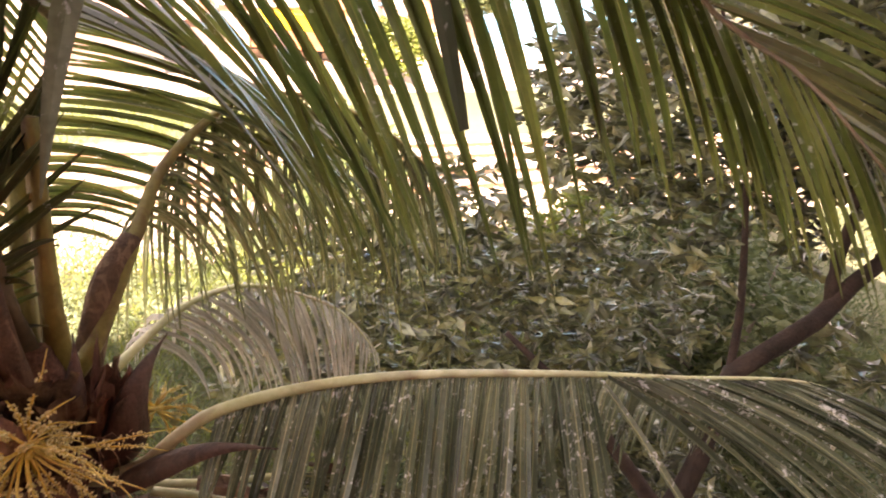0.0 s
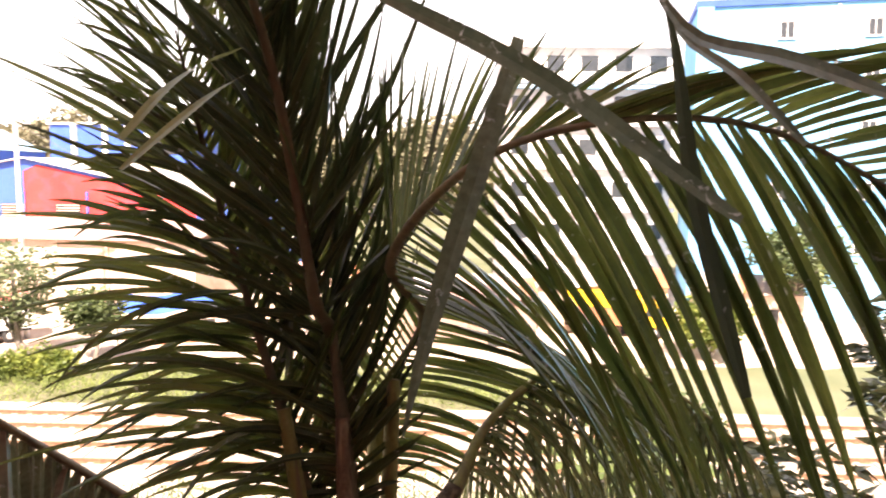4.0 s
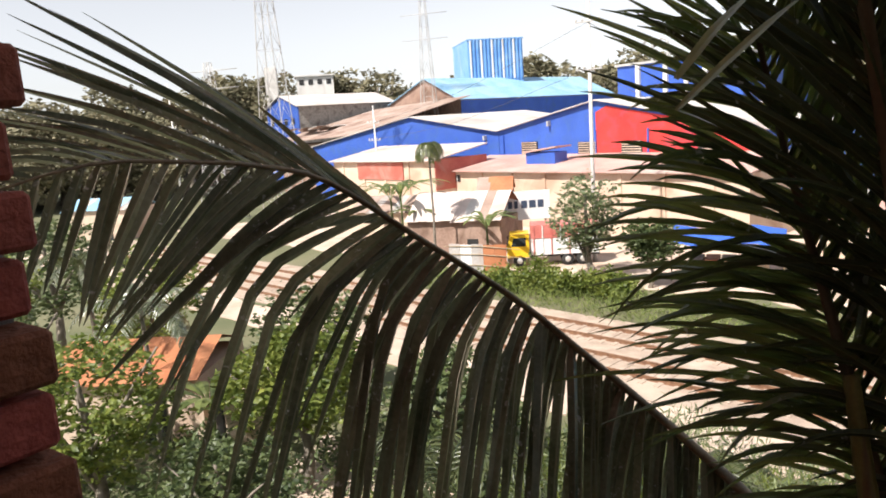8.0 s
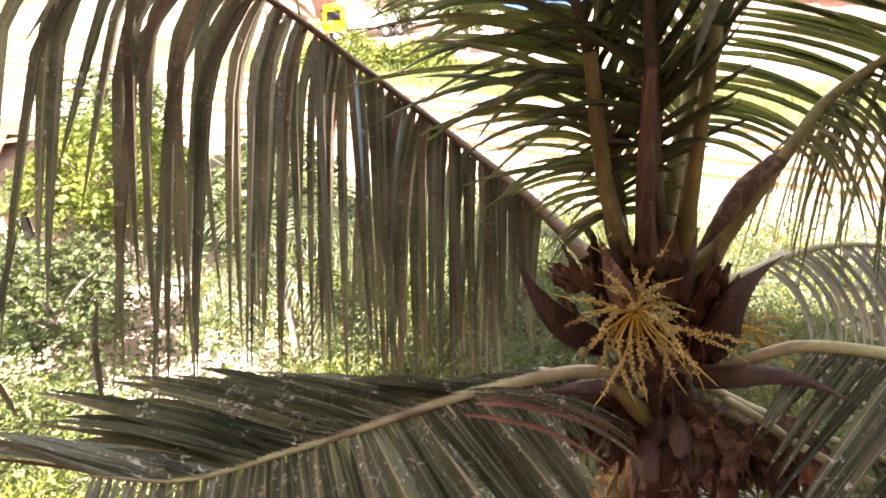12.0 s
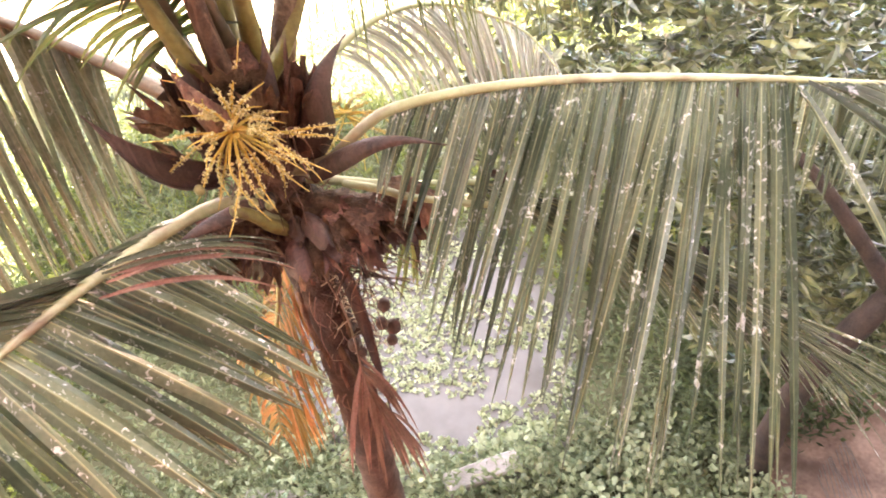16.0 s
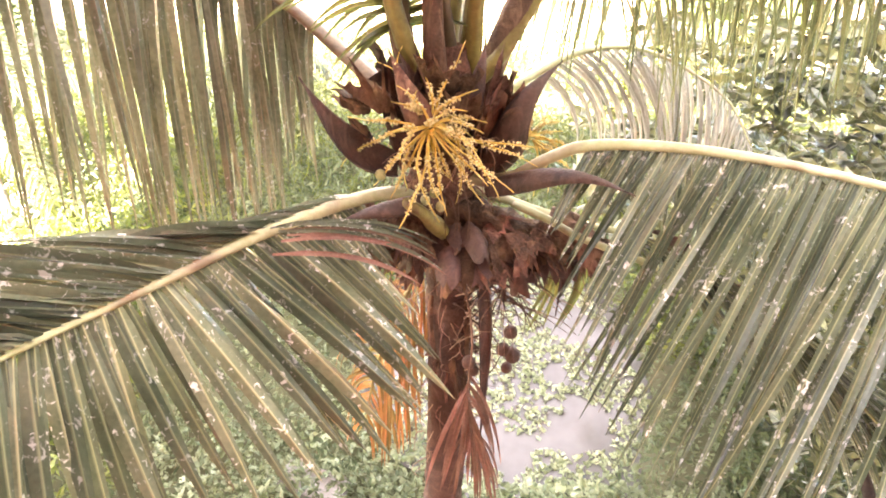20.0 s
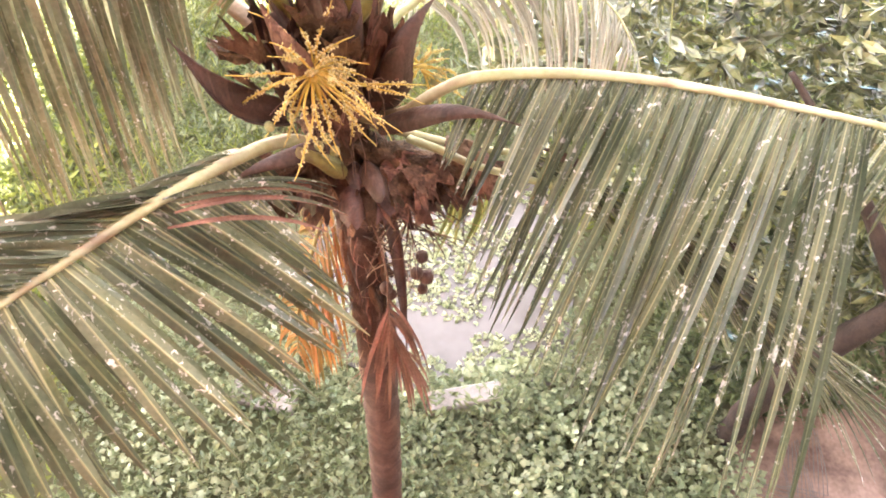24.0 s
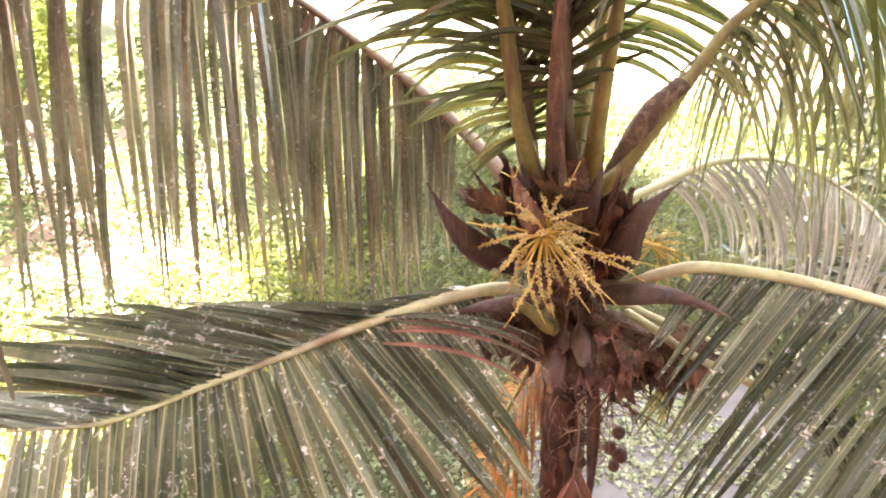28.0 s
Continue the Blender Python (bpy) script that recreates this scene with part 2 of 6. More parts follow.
M["grass"] = mat("rough_grass", (0.06, 0.09, 0.03), (0.135, 0.16, 0.06), 0.8, 0.8, 0.0, 8, translucent=0.25, vary=0.3)
M["bank"] = mat("bright_bank_grass", (0.10, 0.14, 0.032), (0.21, 0.245, 0.075), 0.8, 0.8, 0.0, 8, translucent=0.25, vary=0.3)
M["pond"] = mat("murky_pond_water", (0.10, 0.095, 0.085), (0.17, 0.16, 0.145), 0.6, 0.12, 0.1, 6)
M["soil"] = mat("bare_brown_soil", (0.12, 0.075, 0.055), (0.34, 0.24, 0.19), 1.2, 0.95, 0.7, 12, stains=(0.07, 0.045, 0.035))
M["concrete"] = mat("raw_concrete_wall", (0.58, 0.50, 0.45), (0.80, 0.725, 0.67), 1.1, 0.9, 0.4, 12, stains=(0.44, 0.34, 0.29), stain_scale=2.6, streak=True)
M["joint"] = mat("dark_casting_joint", (0.16, 0.12, 0.10), (0.34, 0.28, 0.24), 9, 0.95, 0.6, 8)
M["concrete_grey"] = mat("grey_concrete", (0.22, 0.20, 0.18), (0.4, 0.37, 0.34), 3, 0.9, 0.4, 10, stains=(0.12, 0.10, 0.09))
M["brick"] = mat("red_brick", (0.20, 0.05, 0.03), (0.38, 0.11, 0.065), 9, 0.9, 0.5, 8, vary=0.25)
M["mortar"] = mat("cement_mortar", (0.25, 0.22, 0.2), (0.4, 0.36, 0.33), 9, 0.95, 0.5)
M["plaster"] = mat("room_plaster", (0.42, 0.38, 0.34), (0.55, 0.5, 0.46), 2, 0.9, 0.2)
M["steel"] = mat("galvanised_steel", (0.40, 0.39, 0.38), (0.55, 0.54, 0.53), 3, 0.5, 0.1, metal=0.3)
M["rust"] = mat("rusty_steel", (0.12, 0.06, 0.035), (0.26, 0.14, 0.08), 6, 0.8, 0.3)
M["blue"] = mat("blue_painted_steel_cladding", (0.03, 0.085, 0.40), (0.05, 0.13, 0.52), 0.3, 0.55, 0.1, 20, stains=(0.05, 0.12, 0.36), wave=('X', 2.6, 0.03))
M["red"] = mat("red_painted_steel_cladding", (0.50, 0.03, 0.03), (0.66, 0.06, 0.05), 0.3, 0.55, 0.1, 20, stains=(0.42, 0.06, 0.09), wave=('X', 2.6, 0.03))
M["roof_white"] = mat("weathered_white_sheet_roof", (0.46, 0.42, 0.40), (0.66, 0.62, 0.59), 0.25, 0.6, 0.1, 20, stains=(0.40, 0.33, 0.30), stain_scale=0.15, wave=('X', 2.6, 0.03))
M["roof_blue"] = mat("light_blue_sheet_roof", (0.20, 0.40, 0.60), (0.32, 0.52, 0.70), 0.25, 0.55, 0.1, 20, stains=(0.36, 0.5, 0.6), stain_scale=0.2, wave=('X', 2.6, 0.03))
M["roof_pink"] = mat("faded_red_sheet_roof", (0.46, 0.25, 0.21), (0.62, 0.42, 0.37), 0.3, 0.7, 0.1, 20, stains=(0.48, 0.40, 0.36), stain_scale=0.3, wave=('X', 3.0, 0.03))
M["roof_pale"] = mat("sun_bleached_sheet_roof", (0.55, 0.44, 0.40), (0.72, 0.62, 0.58), 0.3, 0.7, 0.1, 20, stains=(0.5, 0.32, 0.26), stain_scale=0.2, wave=('X', 3.0, 0.03))
M["red_faded"] = mat("faded_red_paint", (0.36, 0.08, 0.06), (0.5, 0.16, 0.12), 0.4, 0.7, 0.1, 16, stains=(0.42, 0.24, 0.2), stain_scale=0.4)
M["roof_brown"] = mat("rusted_brown_sheet_roof", (0.30, 0.20, 0.16), (0.46, 0.36, 0.31), 0.3, 0.8, 0.1, 20, stains=(0.2, 0.11, 0.08), stain_scale=0.25, wave=('X', 3.0, 0.03))
M["cream"] = mat("cream_rendered_wall", (0.48, 0.36, 0.27), (0.62, 0.50, 0.40), 0.4, 0.9, 0.2, 16, stains=(0.42, 0.28, 0.2), stain_scale=0.3)
M["tall_blue"] = mat("sky_blue_rendered_wall", (0.11, 0.36, 0.62), (0.16, 0.45, 0.72), 0.15, 0.85, 0.1, 16, stains=(0.2, 0.46, 0.68), stain_scale=0.12)
M["white_wall"] = mat("white_rendered_wall", (0.58, 0.56, 0.54), (0.74, 0.72, 0.70), 0.3, 0.9, 0.1, 16, stains=(0.45, 0.42, 0.40), stain_scale=0.2)
M["brownwall"] = mat("stained_brown_sheet_wall", (0.20, 0.12, 0.09), (0.36, 0.25, 0.20), 0.4, 0.9, 0.1, 16, stains=(0.12, 0.07, 0.05), stain_scale=0.5)
M["dark"] = mat("dark_opening", (0.012, 0.012, 0.014), (0.03, 0.03, 0.03), 1, 0.6, 0)
M["glass"] = mat("dark_window_glass", (0.02, 0.025, 0.03), (0.04, 0.045, 0.05), 1, 0.08, 0)
M["yellow"] = mat("yellow_cab_paint", (0.72, 0.42, 0.02), (0.80, 0.52, 0.03), 1, 0.35, 0)
M["red_paint"] = mat("red_truck_paint", (0.46, 0.12, 0.10), (0.58, 0.22, 0.19), 1, 0.45, 0)
M["white_paint"] = mat("white_truck_paint", (0.66, 0.66, 0.66), (0.8, 0.8, 0.8), 1, 0.45, 0)
M["tarp"] = mat("blue_tarpaulin", (0.03, 0.09, 0.40), (0.05, 0.14, 0.55), 0.8, 0.5, 0.4)
M["rubber"] = mat("black_rubber", (0.015, 0.015, 0.015), (0.03, 0.03, 0.03), 5, 0.8, 0)
M["timber"] = mat("weathered_bamboo", (0.26, 0.19, 0.12), (0.45, 0.36, 0.25), 4, 0.8, 0.2)
M["ink"] = mat("dark_sign_paint", (0.03, 0.05, 0.09), (0.05, 0.07, 0.12), 2, 0.6, 0)
M["ballast"] = mat("brown_track_ballast", (0.27, 0.20, 0.155), (0.46, 0.37, 0.30), 0.9, 0.95, 0.8, 20, stains=(0.50, 0.40, 0.32), stain_scale=0.25)
M["earth_road"] = mat("pale_dirt_road", (0.44, 0.33, 0.26), (0.60, 0.48, 0.40), 0.5, 0.95, 0.4, 20, stains=(0.36, 0.26, 0.19), stain_scale=0.3)
M["tin"] = mat("pale_corrugated_tin", (0.36, 0.33, 0.32), (0.55, 0.52, 0.50), 0.6, 0.55, 0.1, 12, stains=(0.33, 0.16, 0.09), stain_scale=0.5, wave=('X', 4, 0.02))
M["orange_tin"] = mat("orange_rusted_tin", (0.36, 0.12, 0.05), (0.5, 0.21, 0.10), 0.6, 0.7, 0.1, 12, stains=(0.24, 0.09, 0.05), stain_scale=0.5, wave=('X', 4, 0.02))
M["tank_blue"] = mat("faded_blue_tank_steel", (0.10, 0.26, 0.58), (0.2, 0.4, 0.7), 0.3, 0.55, 0.1, 20, stains=(0.3, 0.45, 0.66), stain_scale=0.3)
M["wire"] = mat("grey_wire", (0.08, 0.08, 0.08), (0.14, 0.14, 0.13), 3, 0.6, 0)


def ground_material():
    """Damp soil and weeds by the pond, grass and pale earth further off, by place in the plan."""
    m = mat("mixed_ground", (0.10, 0.105, 0.05), (0.2, 0.18, 0.10), 0.35, 0.95, 0.5, 16)
    N, L = m.node_tree.nodes, m.node_tree.links
    bsdf = N["Principled BSDF"]
    old = bsdf.inputs["Base Color"].links[0].from_socket
    co = N.new("ShaderNodeTexCoord")
    n1 = N.new("ShaderNodeTexNoise")
    n1.inputs["Scale"].default_value, n1.inputs["Detail"].default_value = 0.09, 7
    L.new(co.outputs["Object"], n1.inputs["Vector"])
    r = N.new("ShaderNodeValToRGB")
    e = r.color_ramp.elements
    e[0].position, e[1].position = 0.40, 0.64
    e[0].color, e[1].color = (0.06, 0.08, 0.032, 1), (0.17, 0.155, 0.095, 1)
    L.new(n1.outputs[0], r.inputs[0])
    mx = N.new("ShaderNodeMix")
    mx.data_type = 'RGBA'
    mx.inputs[0].default_value = 0.6
    L.new(old, mx.inputs[6])
    L.new(r.outputs[0], mx.inputs[7])
    L.new(mx.outputs[2], bsdf.inputs["Base Color"])
    return m


M["ground"] = ground_material()

# ---- building helpers ----


def mesh_of(name, verts, faces, material, smooth=False):
    me = bpy.data.meshes.new(name)
    me.from_pydata([tuple(v) for v in verts], [], faces)
    if smooth:
        me.polygons.foreach_set("use_smooth", [True] * len(me.polygons))
    me.materials.append(material)
    me.update()
    return me


def part(name, shape, material, parent=None, label=""):
    """Links a bmesh, a mesh or (verts, faces) as one mesh object under a thing or a part."""
    if isinstance(shape, bmesh.types.BMesh):
        me = bpy.data.meshes.new(name)
        shape.to_mesh(me)
        shape.free()
        me.materials.append(material)
    elif isinstance(shape, tuple):
        me = mesh_of(name, shape[0], shape[1], material, len(shape) > 2)
    else:
        me = shape
    ob = new(name, me)
    if parent is not None:
        ob.parent = parent
    if label:
        ob["label"] = label
    return ob


def leaf_part(name, blade, material, parent):
    """A leaf blade with its midrib marked for the material."""
    me = mesh_of(name, blade[0], blade[1], material)
    rib = me.attributes.new("midrib", 'FLOAT', 'POINT')
    rib.data.foreach_set("value", [1.0 if i % 3 == 1 else 0.0 for i in range(len(blade[0]))])
    return part(name, me, None, parent)


def thing(name, loc, label, category, group="", rz=0.0, kind=""):
    ob = new(name)
    ob.empty_display_size = 0.2
    ob.matrix_basis = pose(*loc, 0, 0, rz)
    return tagged(ob, label, category, group, kind)


def box(cx, cy, cz, sx, sy, sz, bevel=0.0, bm=None, rz=0.0):
    """A box by centre and size, into a bmesh."""
    own = bm is None
    bm = bm or bmesh.new()
    mm = pose(cx, cy, cz, 0, 0, rz) @ Matrix.Diagonal((sx, sy, sz, 1))
    g = bmesh.ops.create_cube(bm, size=1, matrix=mm)
    if bevel:
        ed = list({e for v in g["verts"] for e in v.link_edges})
        bmesh.ops.bevel(bm, geom=ed, offset=bevel, segments=1, affect='EDGES')
    return bm


def spline(pts, n):
    """n + 1 points along a smooth curve through pts, evenly spaced."""
    p = [Vector(q) for q in pts]
    p = [p[0] * 2 - p[1]] + p + [p[-1] * 2 - p[-2]]
    fine = []
    for i in range(1, len(p) - 2):
        a, b, c, d = p[i - 1:i + 3]
        for k in range(12):
            t = k / 12
            fine.append(0.5 * ((2 * b) + (c - a) * t + (2 * a - 5 * b + 4 * c - d) * t * t + (3 * b - a - 3 * c + d) * t ** 3))
    fine.append(p[-2])
    cum = [0.0]
    for a, b in zip(fine, fine[1:]):
        cum.append(cum[-1] + (b - a).length)
    out, j = [], 0
    for k in range(n + 1):
        s = cum[-1] * k / n
        while j < len(cum) - 2 and cum[j + 1] < s:
            j += 1
        f = (s - cum[j]) / max(cum[j + 1] - cum[j], 1e-9)
        out.append(fine[j].lerp(fine[j + 1], min(1, f)))
    return out


def tube(pts, radii, sides=8, flat=1.0, wobble=0.0, side=None):
    """A closed tube along pts; flat below 1 presses it, across the side direction."""
    verts, faces = [], []
    n = len(pts)
    ref = Vector((0.31, 0.2, 0.93)) if side is None else side
    for i, p in enumerate(pts):
        t = (pts[min(i + 1, n - 1)] - pts[max(i - 1, 0)]).normalized()
        s = t.cross(ref)
        s = s.normalized() if s.length > 1e-4 else t.orthogonal().normalized()
        u = s.cross(t)
        for k in range(sides):
            a = 2 * math.pi * k / sides
            r = radii[i] * (1 + wobble * math.sin(3.1 * k + 2.3 * i) * 0.5 + wobble * RNG.uniform(-0.5, 0.5))
            verts.append(p + s * (r * math.cos(a)) + u * (r * flat * math.sin(a)))
    for i in range(n - 1):
        for k in range(sides):
            a, b = i * sides + k, i * sides + (k + 1) % sides
            faces.append((a, b, b + sides, a + sides))
    faces.append(tuple(range(sides))[::-1])
    faces.append(tuple((n - 1) * sides + k for k in range(sides)))
    return verts, faces, True


def taper(n, a, b, power=1.0):
    return [a + (b - a) * (i / (n - 1)) ** power for i in range(n)]


def ribbon(line, width, across, fold=0.25, profile=None):
    """A folded leaf blade along line; across: the width's direction at each point."""
    verts, faces = [], []
    n = len(line)
    for i, p in enumerate(line):
        f = i / (n - 1)
        w = width * (profile(f) if profile else min(1.0, 0.45 + 3.5 * f) * (1 - f ** 3.6)) * 0.5
        t = (line[min(i + 1, n - 1)] - line[max(i - 1, 0)]).normalized()
        b = across - t * across.dot(t)
        b = b.normalized() if b.length > 1e-4 else t.orthogonal().normalized()
        nrm = b.cross(t)
        w = max(w, 0.0012)
        verts += [p + b * w - nrm * (fold * w), p, p - b * w - nrm * (fold * w)]
    for i in range(n - 1):
        a = 3 * i
        faces += [(a, a + 1, a + 4, a + 3), (a + 1, a + 2, a + 5, a + 4)]
    return verts, faces


def leaf_cloud(points, ways, size, width, rng, bend=0.25):
    """Many small pointed leaves, one at each point along its way, as one mesh (numpy)."""
    p, w = np.asarray(points, float), np.asarray(ways, float)
    n = len(p)
    w = w / np.maximum(np.linalg.norm(w, axis=1, keepdims=True), 1e-6)
    ref = rng.normal(size=(n, 3))
    b = np.cross(w, ref)
    b /= np.maximum(np.linalg.norm(b, axis=1, keepdims=True), 1e-6)
    nr = np.cross(b, w)
    L = size * rng.uniform(0.65, 1.25, (n, 1))
    W = L * width
    v = np.stack([p, p + w * L * 0.45 + b * W * 0.5 - nr * L * 0.04, p + w * L * 0.45 - b * W * 0.5 - nr * L * 0.04, p + w * L - nr * L * bend,
                  p + w * L * 0.45], 1).reshape(-1, 3)
    i = np.arange(n)[:, None] * 5
    f = np.concatenate([i + [[0, 1, 4]], i + [[0, 4, 2]], i + [[1, 3, 4]], i + [[4, 3, 2]]], 0)
    return v, f.tolist()


# ---- coconut fronds ----
def keep_out(p):
    """True inside the standing room at the opening."""
    return p.y < 0.62 and -1.2 < p.x < 1.3 and 10.2 < p.z < 12.2


def frond(parent, base, pts, n, length, width, droop, green, stalk, start=0.25, forward=0.5, lift=0.0, roll=0.0, thick=0.034, kink=0.0, seed=1,
          sides=(1, -1), end=0.35, messy=0.12, label="", sway=0.0, low=0.55, curl=0.5, droop_end=None, far=None, lift_end=None, flare=0.10):
    rng = random.Random(seed)
    line = spline([Vector(q) - base for q in pts], 44)
    rad = [thick * (1 - i / 44) ** 0.8 * (1.0 if i > 7 else 1.0 + flare * (7 - i)) + 0.0035 for i in range(45)]
    fr = part("frond", tube(line, rad, 8, 0.62, 0.0, Vector((0, 0, 1))), stalk, parent, label)
    for sgn in sides:
        for k in range(n):
            f = start + (0.985 - start) * (k + rng.uniform(0.1, 0.9)) / n
            i = min(int(f * 44), 43)
            p = line[i].lerp(line[i + 1], f * 44 - i)
            t = (line[i + 1] - line[max(i - 1, 0)]).normalized()
            s = t.cross(Vector((0, 0, 1))).normalized()
            g = (f - start) / (1 - start)
            s = (Matrix.Rotation(radians(roll) * min(1.0, max(0.0, g * 3.2 - 0.5)), 3, t) @ s) * sgn
            u = s.cross(t) * sgn
            ln = length * (low + (1 - low) * min(1.0, g * 3.2)) * (1 - (1 - end) * max(0.0, g - 0.45) / 0.55) * rng.uniform(0.9, 1.08)
            dr = droop + ((droop_end if droop_end is not None else droop) - droop) * g
            ahead, up = forward + curl * g * g, lift + ((lift_end if lift_end is not None else lift) - lift) * min(1.0, 1.4 * g)
            if far and sgn > 0:
                k2 = min(1.0, max(0.0, (g - 0.5) * 4))
                ahead, up, dr = ahead + (far[0] - ahead) * k2, up + (far[1] - up) * k2, dr * (1 - far[2] * k2)
            d = (s * math.cos(ahead) + t * math.sin(ahead) + u * (up + rng.gauss(0, messy)) + t * rng.gauss(0, messy * 0.6)).normalized()
            steps, q, path = 7, p + s * 0.004, []
            bent = rng.uniform(0.35, 0.6) if rng.random() < kink else 2.0
            wind = Vector((sway, 0, 0))
            for j in range(steps):
                path.append(q.copy())
                if keep_out(q + base + d * (ln / (steps - 1))):
                    break
                q = q + d * (ln / (steps - 1))
                fall = dr * (0.4 + 1.2 * j / steps) * (2.6 if (j / steps > bent) else 1.0) * rng.uniform(0.85, 1.15)
                d = (d + (Vector((0, 0, -1)) + wind) * fall / (steps - 1) * 2.0).normalized()
            if len(path) < 4:
                continue
            leaf_part("leaflet", ribbon(path, width * rng.uniform(0.85, 1.12) * (0.55 + 0.45 * min(1, (1 - g) * 2.5)), t, rng.uniform(0.4, 0.85)), green, fr)
    return fr


def combed(parent, base, pts, sides, n, width, green, stalk, start=0.2, thick=0.034, seed=1, messy=0.05, sharp=0.0, label="", flare=0.10):
    """A frond whose leaflets turn from row to row: sides hold (place on the stalk, bend, tip), tip and bend from the leaflet's foot."""
    rng = random.Random(seed)
    line = spline([Vector(q) - base for q in pts], 44)
    rad = [thick * (1 - i / 44) ** 0.8 * (1.0 if i > 7 else 1.0 + flare * (7 - i)) + 0.0035 for i in range(45)]
    fr = part("frond", tube(line, rad, 8, 0.62, 0.0, Vector((0, 0, 1))), stalk, parent, label)
    for rows in sides:
        keys = [r[0] for r in rows]
        for k in range(n):
            f = start + (0.985 - start) * (k + rng.uniform(0.25, 0.75)) / n
            i = min(int(f * 44), 43)
            p = line[i].lerp(line[i + 1], f * 44 - i)
            t = (line[i + 1] - line[max(i - 1, 0)]).normalized()
            v = [float(np.interp(f, keys, [r[c] for r in rows])) for c in range(1, 7)]
            grow = min(1.0, 0.45 + (f - start) * 5.0) * rng.uniform(0.88, 1.07)
            tip = Vector(v[3:]) * grow
            ln = tip.length
            stray = Vector((rng.gauss(0, messy), rng.gauss(0, messy), rng.gauss(0, messy))) * ln
            bend = Vector(v[:3]) * grow * rng.uniform(0.85, 1.15) + stray * 0.4
            tip = tip + stray
            path = []
            for j in range(9):
                u = j / 8
                round_ = bend * (2 * u * (1 - u) * 1.15) + tip * (u * u)
                m = 0.45
                bent = bend * (u / m) if u < m else bend.lerp(tip, (u - m) / (1 - m))
                q = p + round_.lerp(bent, sharp)
                if keep_out(q + base):
                    break
                path.append(q)
            if len(path) < 4:
                continue
            w = width * rng.uniform(0.82, 1.12) * (0.5 + 0.5 * min(1.0, (1 - f) * 4)) * (0.7 + 0.3 * min(1.0, ln))
            across = t + Vector((rng.gauss(0, 0.15), rng.gauss(0, 0.15), rng.gauss(0, 0.15)))
            leaf_part("leaflet", ribbon(path, w, across, rng.uniform(0.55, 1.15)), green, fr)
    return fr

# ---- the setting: ground, pond, rail bed ----
def sheet(name, pts, z, material, label, category, rag=0.0, seed=3):
    """A flat irregular area on the ground, as one thin slab."""
    rng = random.Random(seed)
    ring = []
    n = len(pts)
    for i in range(n):
        a, b = Vector((*pts[i], 0)), Vector((*pts[(i + 1) % n], 0))
        m = max(2, min(26, int((b - a).length / 0.8)))
        for k in range(m):
            q = a.lerp(b, k / m)
            ring.append((q.x + rng.gauss(0, rag), q.y + rng.gauss(0, rag)))
    v = [(x, y, z) for x, y in ring] + [(x, y, -0.05) for x, y in ring]
    m = len(ring)
    f = [tuple(range(m))] + [(i, i + m, (i + 1) % m + m, (i + 1) % m) for i in range(m)]
    ob = part(name, (v, f), material)
    bm = bmesh.new()
    bm.from_mesh(ob.data)
    bmesh.ops.recalc_face_normals(bm, faces=bm.faces)
    bm.to_mesh(ob.data)
    bm.free()
    return tagged(ob, label, category, kind="structure")


gv = [(x, y, 0) for y in (-3000, -60, 0, 20, 40, 80, 200, 3000) for x in (-3000, -200, -60, -20, 0, 20, 60, 200, 3000)]
gf = [(r * 9 + c, r * 9 + c + 1, r * 9 + c + 10, r * 9 + c + 9) for r in range(7) for c in range(8)]
tagged(part("ground", (gv, gf), M["ground"]), "uneven ground of soil, weeds and pale earth", "ground", kind="structure")
sheet("pond", [(-1.2, 8.4), (-0.4, 6.6), (0.6, 5.7), (2.6, 5.3), (4.0, 6.0), (4.5, 8.0), (4.4, 10.2), (3.4, 11.6), (1.4, 11.4), (-0.6, 10.4)], 0.03, M["pond"],
      "grey murky pond dotted with floating plants", "pond", 0.12)
sheet("ballast_bed", [(-80, 37.8), (80, 10.6), (80, 19.4), (-80, 46.6)], 0.06, M["ballast"], "broad brown stone bed under two railway tracks", "track bed", 0.15, 4)
sheet("dirt_road", [(-80, 34.2), (-30, 26.0), (10, 19.6), (80, 7.4), (80, 10.4), (10, 22.4), (-30, 29.2), (-80, 37.6)], 0.05, M["earth_road"], "pale sunlit dirt road beside the tracks", "road", 0.2, 5)
sheet("yard", [(-80, 53), (-24, 43.4), (20, 38), (60, 36), (60, 76), (-60, 82)], 0.04, M["earth_road"], "pale bare earth yard before the factory", "yard", 0.3, 6)
sheet("lane", [(-17, 9.6), (-12, 8.8), (-8.4, 8.8), (-7.6, 11.0), (-8.6, 14.0), (-12, 16.4), (-18, 17.6)], 0.045, M["earth_road"], "pale sunlit bare ground among the bushes", "bare ground", 0.25, 9)
sheet("soil_patch", [(5.4, 3.3), (5.8, 1.8), (9.2, 1.0), (9.25, 2.8), (14.0, 2.85), (14.5, 5.6), (10.5, 5.9), (8.2, 5.6), (6.6, 5.0)], 0.05, M["soil"], "bare trodden brown soil under the mango tree", "soil", 0.1, 8)

# ---- the unfinished brick building that the view is from ----
def flat_box(name, x0, x1, y0, y1, z0, z1, material, label, category):
    return tagged(part(name, box((x0 + x1) / 2, (y0 + y1) / 2, (z0 + z1) / 2, x1 - x0, y1 - y0, z1 - z0), material), label, category, kind="structure")


